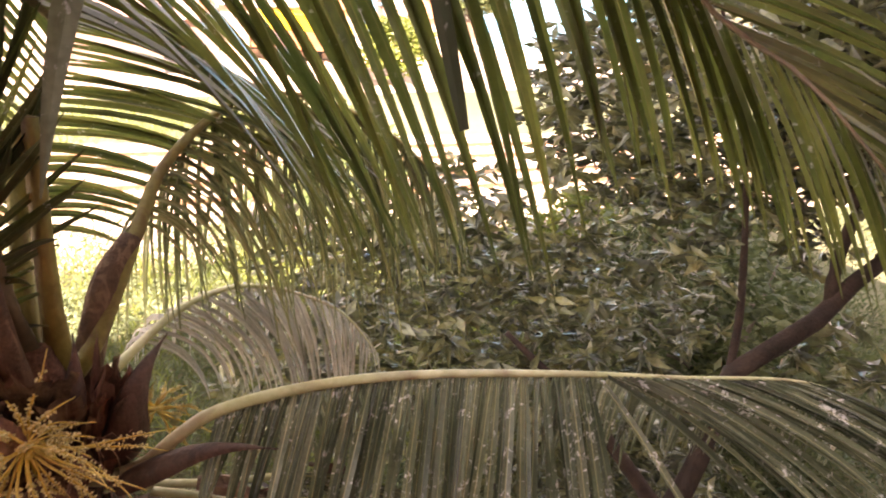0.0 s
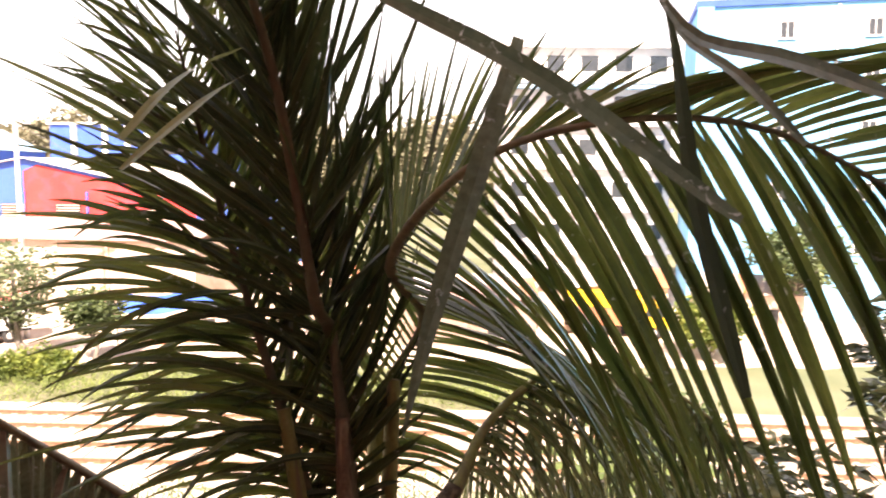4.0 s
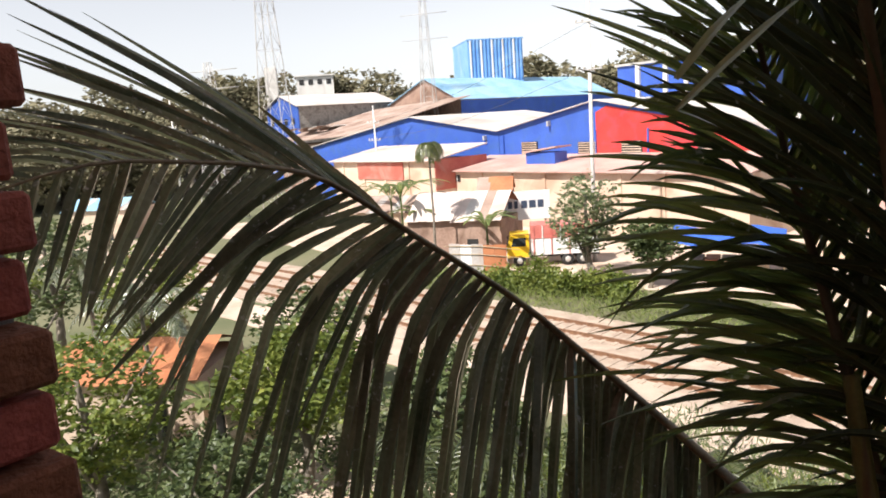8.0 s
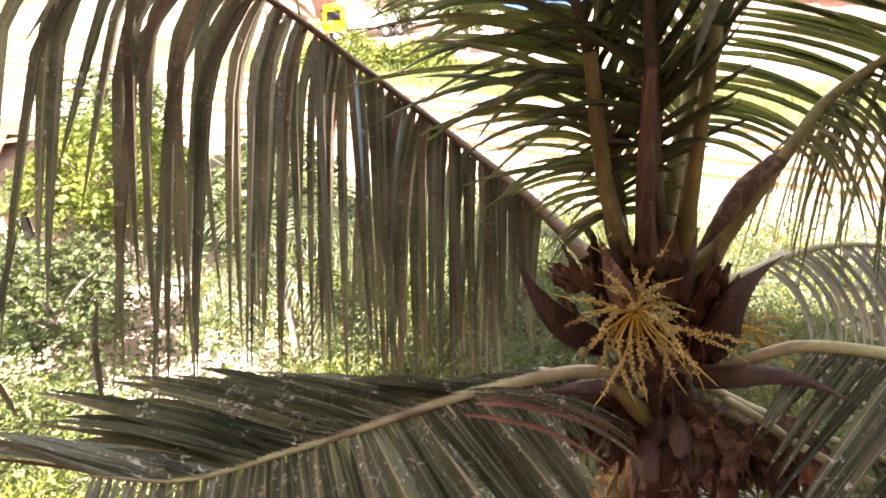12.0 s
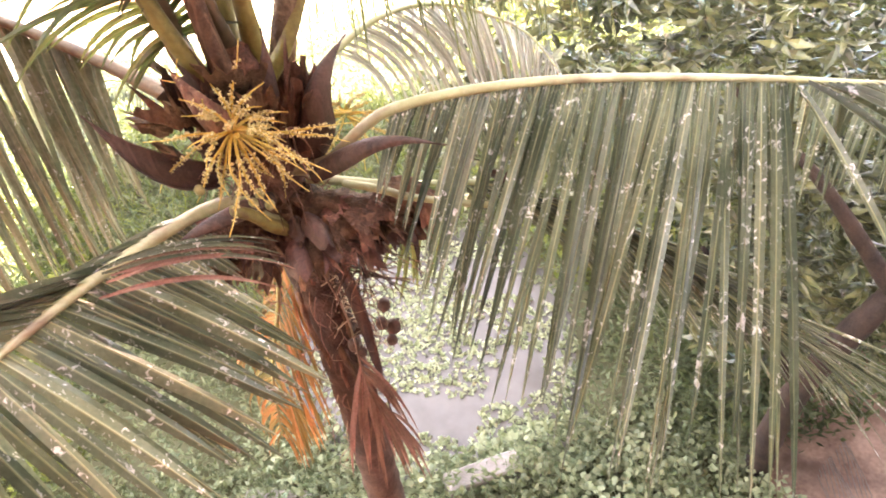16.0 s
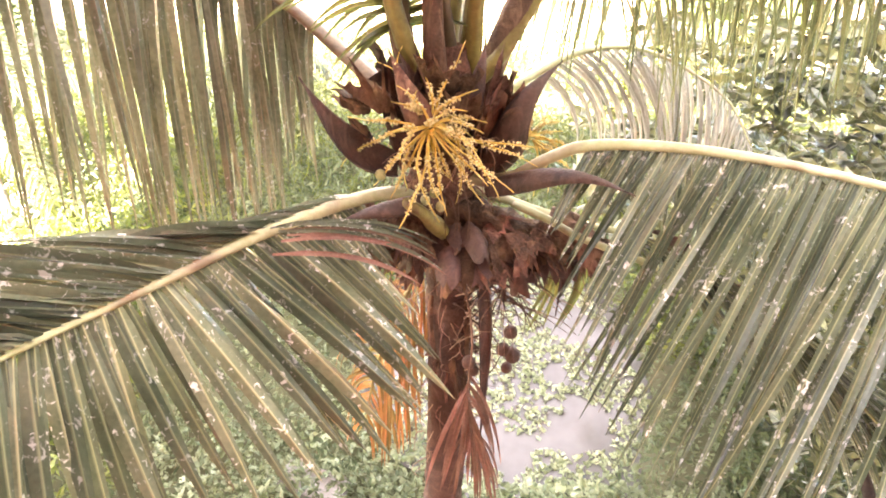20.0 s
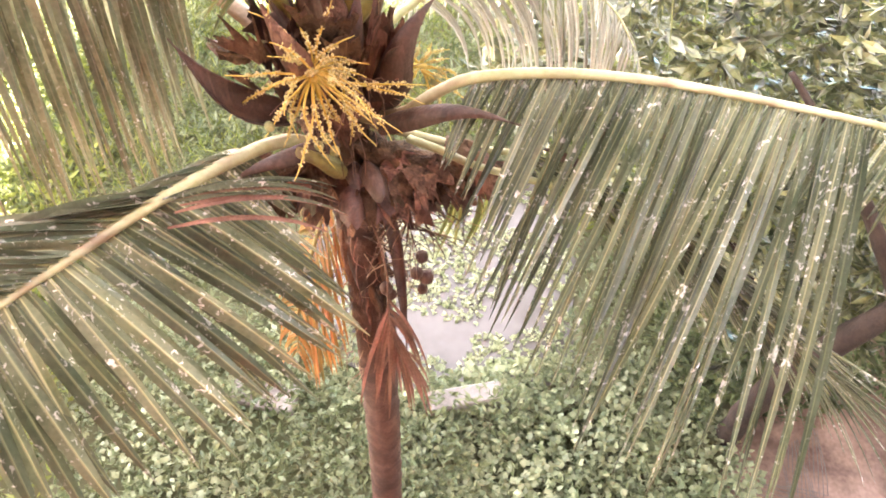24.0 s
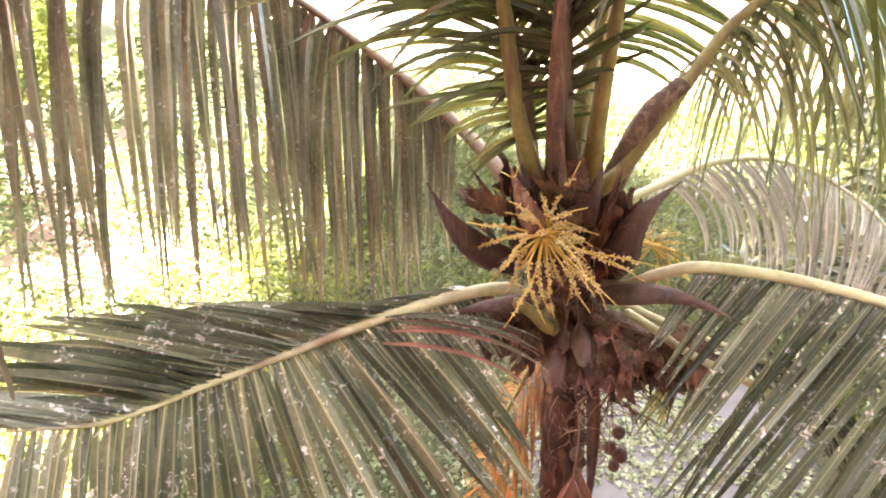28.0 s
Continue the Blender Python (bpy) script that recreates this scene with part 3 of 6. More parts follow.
own_wall = flat_box("wall_left", -8.0, -0.90, 0.20, 0.44, 9.62, 12.3, M["mortar"], "unplastered red brick wall beside the opening", "wall")
flat_box("floor", -8.0, 1.2, -8.0, 0.30, 9.4, 9.6, M["concrete_grey"], "bare concrete floor slab of the upper storey", "floor")
flat_box("ceiling", -8.0, 1.2, -8.0, 0.30, 12.32, 12.5, M["concrete_grey"], "bare concrete ceiling slab", "ceiling")
# unseen shell of the building: extents and height chosen to shade palm, pond and weeds
flat_box("wall_back", -8.0, 8.5, -8.2, -8.02, 0, 20.6, M["plaster"], "plain back wall of the building", "wall")
flat_box("wall_west", -8.2, -8.02, -8.2, 0.30, 0, 20.6, M["plaster"], "unseen plain side wall, its height set for shade", "wall")
flat_box("wall_east", 8.52, 8.7, -8.2, -1.0, 0, 22.0, M["plaster"], "unseen plain side wall, its height set for shade", "wall")
flat_box("wall_below", -8.0, 1.2, 0.10, 0.30, 0, 9.38, M["brick"], "brick front wall of the lower storeys", "wall")
flat_box("wall_above", -8.0, 1.2, 0.10, 0.30, 12.52, 20.6, M["brick"], "unseen brick front wall above, its height set to shade the palm", "wall")
# added right-hand block, out of view, that casts shade on crown and pond
flat_box("wall_return", 1.22, 8.5, -1.2, -1.0, 0, 22.0, M["plaster"], "unseen set-back wall added to shade the crown and pond", "wall")
flat_box("roof", -8.2, 1.2, -8.2, 0.3, 20.62, 20.8, M["concrete_grey"], "unseen flat concrete roof slab over the shading storeys", "roof")
flat_box("wall_stair", 1.22, 8.5, -8.0, -1.22, 20.82, 21.8, M["plaster"], "unseen plain top block added for shade", "wall")
flat_box("roof_tower", 1.0, 8.7, -8.2, -0.9, 22.02, 22.2, M["concrete_grey"], "unseen flat concrete slab closing the added shading block", "roof")

# ---- neighbouring concrete wall ----
# near face is known; unseen height and length are set to shade the field
nb = flat_box("wall_neighbour", 9.30, 24.0, -9.0, 2.75, 0, 21, M["concrete"], "tall unpainted pinkish concrete wall with floor joints", "wall")
for jz in (2.6, 5.85, 9.1, 12.4, 15.7):
    jl = [Vector((9.296, 2.7 - 0.3 * q, jz + 0.03 * noise.noise(Vector((q * 0.9, jz, 0))))) for q in range(39)]
    part("floor_joint", tube(jl, [0.012 + 0.01 * abs(noise.noise(Vector((q * 1.7, jz, 3)))) for q in range(39)], 5, 0.5, 0.5), M["joint"], nb, "cracked dark casting joint")

# ---- the coconut palm ----
BASE = Vector((0.30, 2.72, 0.0))
palm = thing("coconut_palm", BASE, "tall coconut palm with dusty green fronds beside the pond", "palm tree")


def local(*pts):
    return [Vector(p) - BASE for p in pts]


tl = spline(local((0.32, 2.72, -0.05), (0.26, 2.72, 3.0), (0.24, 2.74, 5.2), (0.20, 2.78, 7.0), (0.13, 2.84, 8.1), (0.08, 2.90, 8.75)), 90)
trad = []
for i in range(91):
    f = i / 90
    r = 0.175 - 0.05 * f ** 0.7
    trad.append(r * (1 + 0.035 * (1 if i % 3 == 0 else -0.3) + 0.02 * RNG.uniform(-1, 1)))
part("trunk", tube(tl, trad, 18, 1.0, 0.03), M["trunk"], palm)
combed(palm, BASE, [(0.14, 2.87, 8.71), (0.33, 2.72, 8.78), (0.49, 2.64, 8.96), (0.66, 2.62, 9.06), (1.03, 2.56, 9.11), (1.46, 2.39, 9.16), (2.03, 2.09, 9.20), (2.47, 1.85, 9.21), (2.89, 1.46, 9.32), (3.00, 1.22, 9.22)], (
    [(0.290, -0.21, -0.25, -0.25, -0.42, -0.50, -0.61),
    (0.390, -0.30, -0.37, -0.33, -0.60, -0.72, -0.83),
    (0.460, -0.33, -0.47, -0.37, -0.66, -0.96, -0.92),
    (0.530, -0.36, -0.46, -0.46, -0.74, -0.92, -1.11),
    (0.600, -0.30, -0.59, -0.45, -0.58, -1.17, -1.09),
    (0.650, -0.23, -0.58, -0.44, -0.45, -1.14, -1.08),
    (0.665, 0.20, -0.38, -0.06, 0.37, -0.97, -0.37),
    (0.770, 0.27, -0.49, 0.04, 0.42, -1.03, -0.18),
    (0.990, 0.10, -0.36, -0.01, 0.18, -0.74, -0.19)],
    [(0.160, 0.11, 0.16, -0.21, 0.21, 0.21, -0.64),
    (0.530, 0.18, 0.24, -0.36, 0.34, 0.36, -1.03),
    (1.000, 0.26, 0.11, -0.26, 0.42, 0.16, -0.63)]), n=90, width=0.037, green=M["leaflet_dusty"], stalk=M["rachis"], start=0.2, thick=0.036, seed=11, messy=0.035, label="long arched frond with dusty drooping leaflets")
combed(palm, BASE, [(0.10, 2.80, 8.40), (0.02, 2.66, 8.57), (-0.08, 2.67, 8.70), (-0.27, 2.64, 8.72), (-0.66, 2.33, 8.76), (-0.99, 2.06, 8.74), (-1.28, 1.77, 8.76), (-1.47, 1.42, 8.90), (-1.59, 1.14, 9.17)], (
    [(0.280, 0.20, -0.11, -0.17, 0.39, -0.23, -0.42),
    (0.380, 0.34, -0.19, -0.19, 0.67, -0.39, -0.50),
    (0.470, 0.40, -0.24, -0.19, 0.79, -0.48, -0.51),
    (0.570, 0.34, -0.26, -0.21, 0.68, -0.52, -0.55),
    (0.645, 0.21, -0.32, -0.22, 0.41, -0.62, -0.55),
    (0.725, 0.14, -0.31, -0.20, 0.27, -0.62, -0.50),
    (0.790, 0.11, -0.34, -0.19, 0.23, -0.68, -0.48),
    (0.890, 0.09, -0.28, -0.15, 0.18, -0.56, -0.38)],
    [(0.355, -0.26, -0.08, 0.00, -0.52, -0.15, -0.05),
    (0.470, -0.36, -0.03, 0.07, -0.73, -0.08, 0.05),
    (0.580, -0.44, -0.11, 0.17, -0.86, -0.21, 0.22),
    (0.700, -0.37, -0.16, 0.19, -0.76, -0.32, 0.27),
    (0.870, -0.23, -0.13, 0.19, -0.46, -0.26, 0.32)]), n=60, width=0.072, green=M["leaflet_dusty"], stalk=M["rachis"], start=0.24, thick=0.044, seed=12, messy=0.05, label="lower frond with broad drooping leaflets")
combed(palm, BASE, [(-0.05, 3.10, 8.83), (-0.66, 3.50, 9.15), (-1.11, 3.54, 9.48), (-1.50, 3.30, 9.92), (-1.68, 2.91, 10.30), (-1.86, 2.46, 10.65), (-1.95, 2.03, 10.94), (-1.95, 1.69, 11.03), (-1.95, 1.45, 11.06), (-1.99, 1.15, 11.08), (-2.05, 0.82, 11.01)], (
    [(0.191, 0.00, -0.12, -0.27, 0.11, -0.59, -1.31),
    (0.218, -0.00, -0.10, -0.20, 0.12, -0.62, -1.43),
    (0.295, 0.00, -0.11, -0.25, 0.12, -0.64, -1.56),
    (0.377, 0.00, -0.11, -0.25, 0.12, -0.66, -1.60),
    (0.468, 0.01, -0.11, -0.24, 0.13, -0.64, -1.60),
    (0.523, -0.08, -0.16, -0.24, -0.01, -0.75, -1.64),
    (0.582, -0.14, -0.28, -0.28, -0.05, -0.93, -1.66),
    (0.636, -0.18, -0.24, -0.21, -0.22, -0.68, -1.48),
    (0.677, -0.29, -0.36, -0.24, -0.32, -0.76, -1.25),
    (0.695, -0.35, -0.40, -0.12, -0.38, -0.78, -0.91),
    (0.741, -0.23, -0.30, -0.18, -0.46, -0.67, -0.51),
    (0.805, -0.11, -0.18, -0.16, -0.29, -0.48, -0.49),
    (0.850, -0.05, -0.14, -0.15, -0.15, -0.38, -0.44),
    (0.891, 0.01, -0.10, -0.15, -0.00, -0.26, -0.41),
    (0.923, -0.00, -0.08, -0.16, -0.00, -0.18, -0.37),
    (0.950, -0.02, -0.05, -0.13, -0.05, -0.13, -0.31)],
    [(0.191, -0.02, -0.01, -0.27, 0.03, -0.37, -1.35),
    (0.295, -0.06, -0.04, -0.29, -0.01, -0.44, -1.50),
    (0.377, -0.10, -0.06, -0.26, -0.07, -0.48, -1.55),
    (0.468, -0.10, -0.06, -0.27, -0.09, -0.50, -1.54),
    (0.550, -0.20, -0.13, -0.26, -0.24, -0.61, -1.60),
    (0.623, -0.24, -0.11, -0.24, -0.39, -0.38, -1.54),
    (0.659, -0.21, -0.10, -0.08, -0.55, -0.38, -0.49),
    (0.682, -0.24, -0.05, 0.16, -0.59, -0.12, 0.51),
    (0.718, -0.33, -0.08, 0.25, -0.81, -0.24, 0.60),
    (0.745, -0.46, -0.15, 0.33, -1.11, -0.40, 0.71),
    (0.777, -0.47, -0.17, 0.27, -1.11, -0.44, 0.60),
    (0.805, -0.39, -0.17, 0.20, -0.93, -0.44, 0.43),
    (0.850, -0.28, -0.15, 0.15, -0.66, -0.38, 0.29),
    (0.891, -0.22, -0.13, 0.08, -0.50, -0.30, 0.15),
    (0.923, -0.14, -0.07, 0.05, -0.36, -0.24, 0.07),
    (0.945, -0.10, -0.06, 0.02, -0.32, -0.22, -0.01)]), n=78, width=0.058, green=M["leaflet_grey"], stalk=M["rachis_tan"], start=0.15, thick=0.04, seed=13, messy=0.05, sharp=0.7, label="arched frond with dark bent leaflets")
# high frond: tan-brown stalk, its backlit darkness put into the colour; yellow-green foot apart
combed(palm, BASE, [(0.08, 3.00, 9.03), (0.08, 3.34, 9.37), (0.15, 3.60, 9.95), (0.36, 3.44, 10.38), (0.15, 2.80, 10.75), (0.35, 2.25, 11.12), (0.66, 1.94, 11.26), (1.12, 1.85, 11.26), (1.50, 1.72, 11.06), (1.60, 1.45, 10.84), (1.59, 1.16, 10.75), (1.61, 0.89, 10.58)], (
    [(0.155, 0.43, 0.09, 0.02, 0.94, -0.15, -0.25),
    (0.260, 0.63, 0.02, -0.07, 1.23, -0.36, -0.50),
    (0.435, 0.54, -0.02, -0.17, 1.06, -0.36, -0.85),
    (0.500, 0.49, -0.05, -0.28, 0.87, -0.39, -1.05),
    (0.575, 0.38, -0.04, -0.33, 0.70, -0.37, -1.11),
    (0.635, 0.25, -0.11, -0.42, 0.42, -0.37, -1.12),
    (0.675, 0.23, -0.17, -0.42, 0.41, -0.46, -1.23),
    (0.710, 0.18, -0.19, -0.38, 0.30, -0.40, -0.95),
    (0.775, 0.16, -0.19, -0.34, 0.27, -0.38, -0.81),
    (0.825, 0.13, -0.18, -0.29, 0.23, -0.35, -0.69),
    (0.935, 0.08, -0.15, -0.19, 0.14, -0.28, -0.47)],
    [(0.155, -0.37, 0.10, 0.39, -0.75, 0.10, 0.65),
    (0.235, -0.36, 0.09, 0.47, -0.63, 0.07, 0.95),
    (0.335, -0.22, 0.05, 0.58, -0.35, 0.00, 0.97),
    (0.395, -0.07, 0.01, 0.49, -0.11, -0.05, 0.86),
    (0.465, 0.01, -0.03, 0.43, 0.06, -0.11, 0.80),
    (0.535, 0.09, -0.04, 0.28, 0.21, -0.14, 0.52),
    (0.595, 0.14, -0.06, 0.18, 0.26, -0.15, 0.32),
    (0.635, 0.25, -0.14, 0.12, 0.46, -0.29, 0.14),
    (0.690, 0.25, -0.23, 0.15, 0.50, -0.52, 0.12),
    (0.740, 0.25, -0.27, 0.15, 0.56, -0.63, 0.10),
    (0.785, 0.27, -0.39, 0.08, 0.50, -0.76, 0.00),
    (0.845, 0.20, -0.35, -0.04, 0.34, -0.67, -0.17),
    (0.925, 0.07, -0.20, -0.07, 0.12, -0.42, -0.16)]), n=116, width=0.037, green=M["leaflet_olive"], stalk=M["rachis_tan"], start=0.13, thick=0.036, seed=14, messy=0.03, label="high arching frond with fine olive leaflets")
combed(palm, BASE, [(0.04, 3.0, 9.1), (0.01, 2.96, 9.58), (-0.09, 3.03, 10.39), (-0.15, 2.85, 10.58), (-0.23, 2.74, 11.13), (-0.3, 2.55, 11.56), (-0.4, 2.15, 11.95), (-0.48, 1.9, 12.25)], (
    [(0.12, -0.30, -0.05, 0.04, -0.52, -0.2, -0.22),
    (0.2, -0.34, 0.0, 0.12, -0.64, -0.1, -0.04),
    (0.295, -0.34, 0.05, 0.23, -0.68, -0.01, 0.23),
    (0.398, -0.41, 0.0, 0.3, -0.75, -0.07, 0.35),
    (0.5, -0.36, -0.03, 0.31, -0.68, -0.11, 0.45),
    (0.58, -0.29, -0.06, 0.38, -0.52, -0.14, 0.58),
    (0.67, -0.21, -0.08, 0.33, -0.36, -0.19, 0.6),
    (0.909, -0.12, -0.09, 0.16, -0.23, -0.16, 0.22)],
    [(0.12, 0.25, -0.02, 0.1, 0.5, -0.1, 0.02),
    (0.2, 0.22, 0.03, 0.22, 0.38, 0.03, 0.45),
    (0.295, 0.18, 0.08, 0.32, 0.23, 0.13, 0.77),
    (0.398, 0.17, 0.06, 0.44, 0.22, 0.05, 0.87),
    (0.5, 0.14, 0.02, 0.38, 0.18, -0.02, 0.79),
    (0.58, 0.14, -0.02, 0.39, 0.2, -0.09, 0.77),
    (0.67, 0.13, -0.04, 0.35, 0.22, -0.14, 0.69),
    (0.909, 0.13, -0.08, 0.23, 0.22, -0.15, 0.37)]), n=112, width=0.038, green=M["leaflet"], stalk=M["rachis_dark"], start=0.14, thick=0.045, seed=15, messy=0.2, label="upright inner frond with dense dark leaflets")
combed(palm, BASE, [(0.12, 3.0, 9.05), (0.3, 3.04, 9.27), (0.54, 3.3, 9.62), (0.66, 3.42, 9.8), (0.86, 3.5, 9.97), (1.08, 3.5, 10.1), (1.36, 3.4, 10.12), (1.66, 3.22, 10.0), (1.9, 3.0, 9.78)], (
    [(0.25, 0.22, -0.12, 0.02, 0.5, -0.25, -0.4),
    (0.42, 0.28, -0.14, 0.0, 0.55, -0.3, -0.9),
    (0.6, 0.26, -0.12, -0.1, 0.45, -0.24, -1.2),
    (0.8, 0.2, -0.1, -0.15, 0.34, -0.18, -1.1),
    (0.98, 0.12, -0.08, -0.1, 0.22, -0.12, -0.6)],
    [(0.25, -0.18, 0.0, 0.04, -0.36, -0.02, -0.4),
    (0.42, -0.12, 0.0, -0.14, -0.1, 0.0, -1.05),
    (0.6, -0.06, 0.03, -0.24, 0.02, 0.04, -1.35),
    (0.8, 0.0, 0.06, -0.22, 0.08, 0.08, -1.2),
    (0.98, 0.06, 0.02, -0.12, 0.14, 0.02, -0.6)]), n=70, width=0.024, green=M["leaflet_silver"], stalk=M["petiole"], start=0.3, thick=0.042, seed=16, messy=0.075, label="frond arching away with thin hanging leaflets")
frond(palm, BASE, [(0.2, 3.1, 8.9), (0.37, 3.21, 8.97), (0.77, 3.52, 9.04), (1.16, 3.62, 9.01), (1.57, 3.48, 8.85), (1.73, 3.29, 8.66)], n=48, length=0.8, width=0.026, droop=1.9, green=M["leaflet_pale"], stalk=M["rachis"], start=0.2, forward=0.4, lift=-0.45, thick=0.028, seed=17, messy=0.09, label="pale greyish old frond bent low")
combed(palm, BASE, [(0.1, 2.95, 8.6), (0.67, 2.78, 8.52), (1.16, 2.6, 8.5), (1.74, 2.13, 8.33), (1.98, 1.86, 8.21), (2.2, 1.6, 8.1)], (
    [(0.3, 0.3, -0.2, -0.02, 0.62, -0.42, -0.12),
    (0.6, 0.28, -0.26, -0.05, 0.58, -0.55, -0.2),
    (0.98, 0.26, -0.22, -0.1, 0.55, -0.5, -0.34)],
    [(0.3, 0.22, -0.25, -0.1, 0.44, -0.52, -0.32),
    (0.6, 0.2, -0.26, -0.14, 0.38, -0.5, -0.44),
    (0.98, 0.22, -0.24, -0.16, 0.42, -0.46, -0.5)]), n=62, width=0.026, green=M["leaflet_dusty"], stalk=M["rachis"], start=0.34, thick=0.024, seed=18, messy=0.07, label="low pale frond with brown tips")
combed(palm, BASE, [(0.02, 2.98, 9.0), (-0.12, 2.95, 9.25), (-0.2, 3.0, 9.7), (-0.5, 3.06, 10.75), (-0.62, 2.96, 11.32), (-0.66, 2.8, 11.65)], (
    [(0.14, -0.24, -0.1, -0.02, -0.46, -0.26, -0.3),
    (0.21, -0.3, -0.06, 0.06, -0.62, -0.22, -0.14),
    (0.295, -0.33, -0.03, 0.15, -0.7, -0.17, 0.04),
    (0.5, -0.39, -0.14, 0.17, -0.75, -0.29, 0.03),
    (0.682, -0.33, -0.17, 0.19, -0.63, -0.29, 0.19),
    (0.886, -0.18, -0.19, 0.19, -0.35, -0.27, 0.3)],
    [(0.14, 0.26, 0.0, 0.1, 0.5, -0.05, 0.02),
    (0.295, 0.18, 0.12, 0.31, 0.28, 0.21, 0.66),
    (0.5, 0.18, 0.08, 0.35, 0.29, 0.12, 0.72),
    (0.682, 0.17, 0.04, 0.38, 0.27, 0.01, 0.78),
    (0.886, 0.13, -0.01, 0.31, 0.25, -0.06, 0.62)]), n=122, width=0.034, green=M["leaflet_olive"], stalk=M["rachis_dark"], start=0.15, thick=0.05, seed=25, messy=0.2, label="upright inner frond with dense dark leaflets")
frond(palm, BASE, [(0.1, 3.0, 8.5), (0.0, 2.99, 8.1), (-0.12, 2.95, 7.65), (-0.26, 2.88, 7.2), (-0.34, 2.8, 6.6)], n=46, length=0.8, width=0.028, droop=1.6, green=M["leaflet_dry"], stalk=M["petiole"], start=0.25, forward=0.6, thick=0.024, seed=19, label="dry orange frond hanging beside the trunk")

# ---- crown of the palm: stalks, sheaths, flowers ----
def stalk(name, pts, r0, r1, material, n=14, flat=0.6, sides=9, wob=0.04, label=""):
    line = spline(local(*pts), n)
    return part(name, tube(line, taper(n + 1, r0, r1), sides, flat, wob), material, palm, label)


for pts, r0, r1, m in (
        (((-0.02, 3.0, 8.9), (-0.15, 2.96, 9.25), (-0.21, 2.98, 9.55), (-0.28, 3.06, 10.05)), 0.06, 0.04, "husk"),
        (((0.0, 2.94, 8.9), (-0.09, 2.9, 9.22), (-0.20, 2.92, 9.55), (-0.30, 3.0, 10.1)), 0.08, 0.05, "petiole"),
        (((0.03, 2.95, 8.9), (0.0, 2.9, 9.2), (-0.03, 2.92, 9.55), (-0.05, 3.0, 10.05)), 0.09, 0.05, "husk"),
        (((0.12, 3.0, 8.9), (0.15, 2.97, 9.25), (0.15, 2.98, 9.55), (0.18, 3.05, 10.2)), 0.075, 0.045, "petiole"),
        (((0.18, 3.02, 8.9), (0.23, 3.0, 9.1), (0.36, 3.15, 9.45), (0.50, 3.27, 9.58)), 0.07, 0.05, "husk"),
        (((0.40, 2.70, 8.66), (0.55, 2.60, 8.66), (0.70, 2.54, 8.61), (1.08, 2.49, 8.49)), 0.03, 0.024, "rachis")):
    stalk("petiole", pts, r0, r1, M[m])


def sheath_piece(p, out, length, width, curl, rng):
    """A torn plate of brown fibre at the foot of a stalk."""
    out = out.normalized()
    side = out.cross(Vector((0, 0, 1))).normalized()
    rows, cols = 8, 7
    verts, faces = [], []
    d, q = out.copy(), p.copy()
    cup = rng.uniform(0.25, 0.6)
    lean = rng.uniform(-0.5, 0.5)
    for i in range(rows):
        f = i / (rows - 1)
        w = width * (0.7 + 0.8 * f - 0.95 * f * f)
        for j in range(cols):
            g = j / (cols - 1) * 2 - 1
            rag = rng.uniform(-0.06, 0.10) * length * 2 if i == rows - 1 else rng.uniform(-0.005, 0.005)
            verts.append(q + side * (g * w * 0.5) + d * rag + d.cross(side) * (cup * w * g * g + rng.uniform(-0.005, 0.005)))
        q = q + d * (length / (rows - 1)) + side * (lean * f * length / (rows - 1))
        d = (d + Vector((0, 0, -1)) * curl / rows).normalized()
    n = len(verts)
    nr = [(v - out.cross(side) * 0.006) for v in verts]
    for i in range(rows - 1):
        for j in range(cols - 1):
            a = i * cols + j
            faces.append((a, a + 1, a + cols + 1, a + cols))
            faces.append((n + a, n + a + cols, n + a + cols + 1, n + a + 1))
    return verts + nr, faces, True


srng = random.Random(21)
AX = Vector((0.08, 2.90, 8.7)) - BASE
core = spline([AX + Vector((0, 0, -0.32)), AX + Vector((0, 0, 0.0)), AX + Vector((0.0, 0.03, 0.3)), AX + Vector((0, 0.05, 0.62))], 16)
part("crown_core", tube(core, [0.12, 0.135, 0.15, 0.16, 0.17, 0.17, 0.165, 0.16, 0.15, 0.14, 0.13, 0.12, 0.11, 0.10, 0.09, 0.07, 0.04], 14, 1.0, 0.25), M["sheath"], palm,
     "matted brown fibre between the stalk feet")
for mat_pts, mr0, mr1 in ((((0.10, 2.80, 8.58), (0.34, 2.68, 8.56), (0.54, 2.62, 8.54), (0.74, 2.58, 8.48)), 0.12, 0.04), (((0.05, 2.78, 8.60), (-0.14, 2.66, 8.60), (-0.28, 2.60, 8.56), (-0.42, 2.56, 8.50)), 0.09, 0.03)):
    part("fibre_mat", tube(spline(local(*mat_pts), 14), taper(15, mr0, mr1), 11, 0.7, 0.55), M["sheath"], palm, "dark matted fibre under the frond feet")
stalk("petiole", ((0.09, 2.93, 8.95), (0.06, 3.02, 9.3), (0.10, 3.19, 9.8), (0.2, 3.14, 10.2)), 0.07, 0.045, M["petiole"])
stalk("frond_foot", ((0.12, 2.84, 8.34), (0.04, 2.60, 8.58), (-0.03, 2.535, 8.72), (-0.10, 2.50, 8.80)), 0.07, 0.035, M["petiole"], 14, 0.7, 10, 0.06, "olive brown foot of the lower frond")
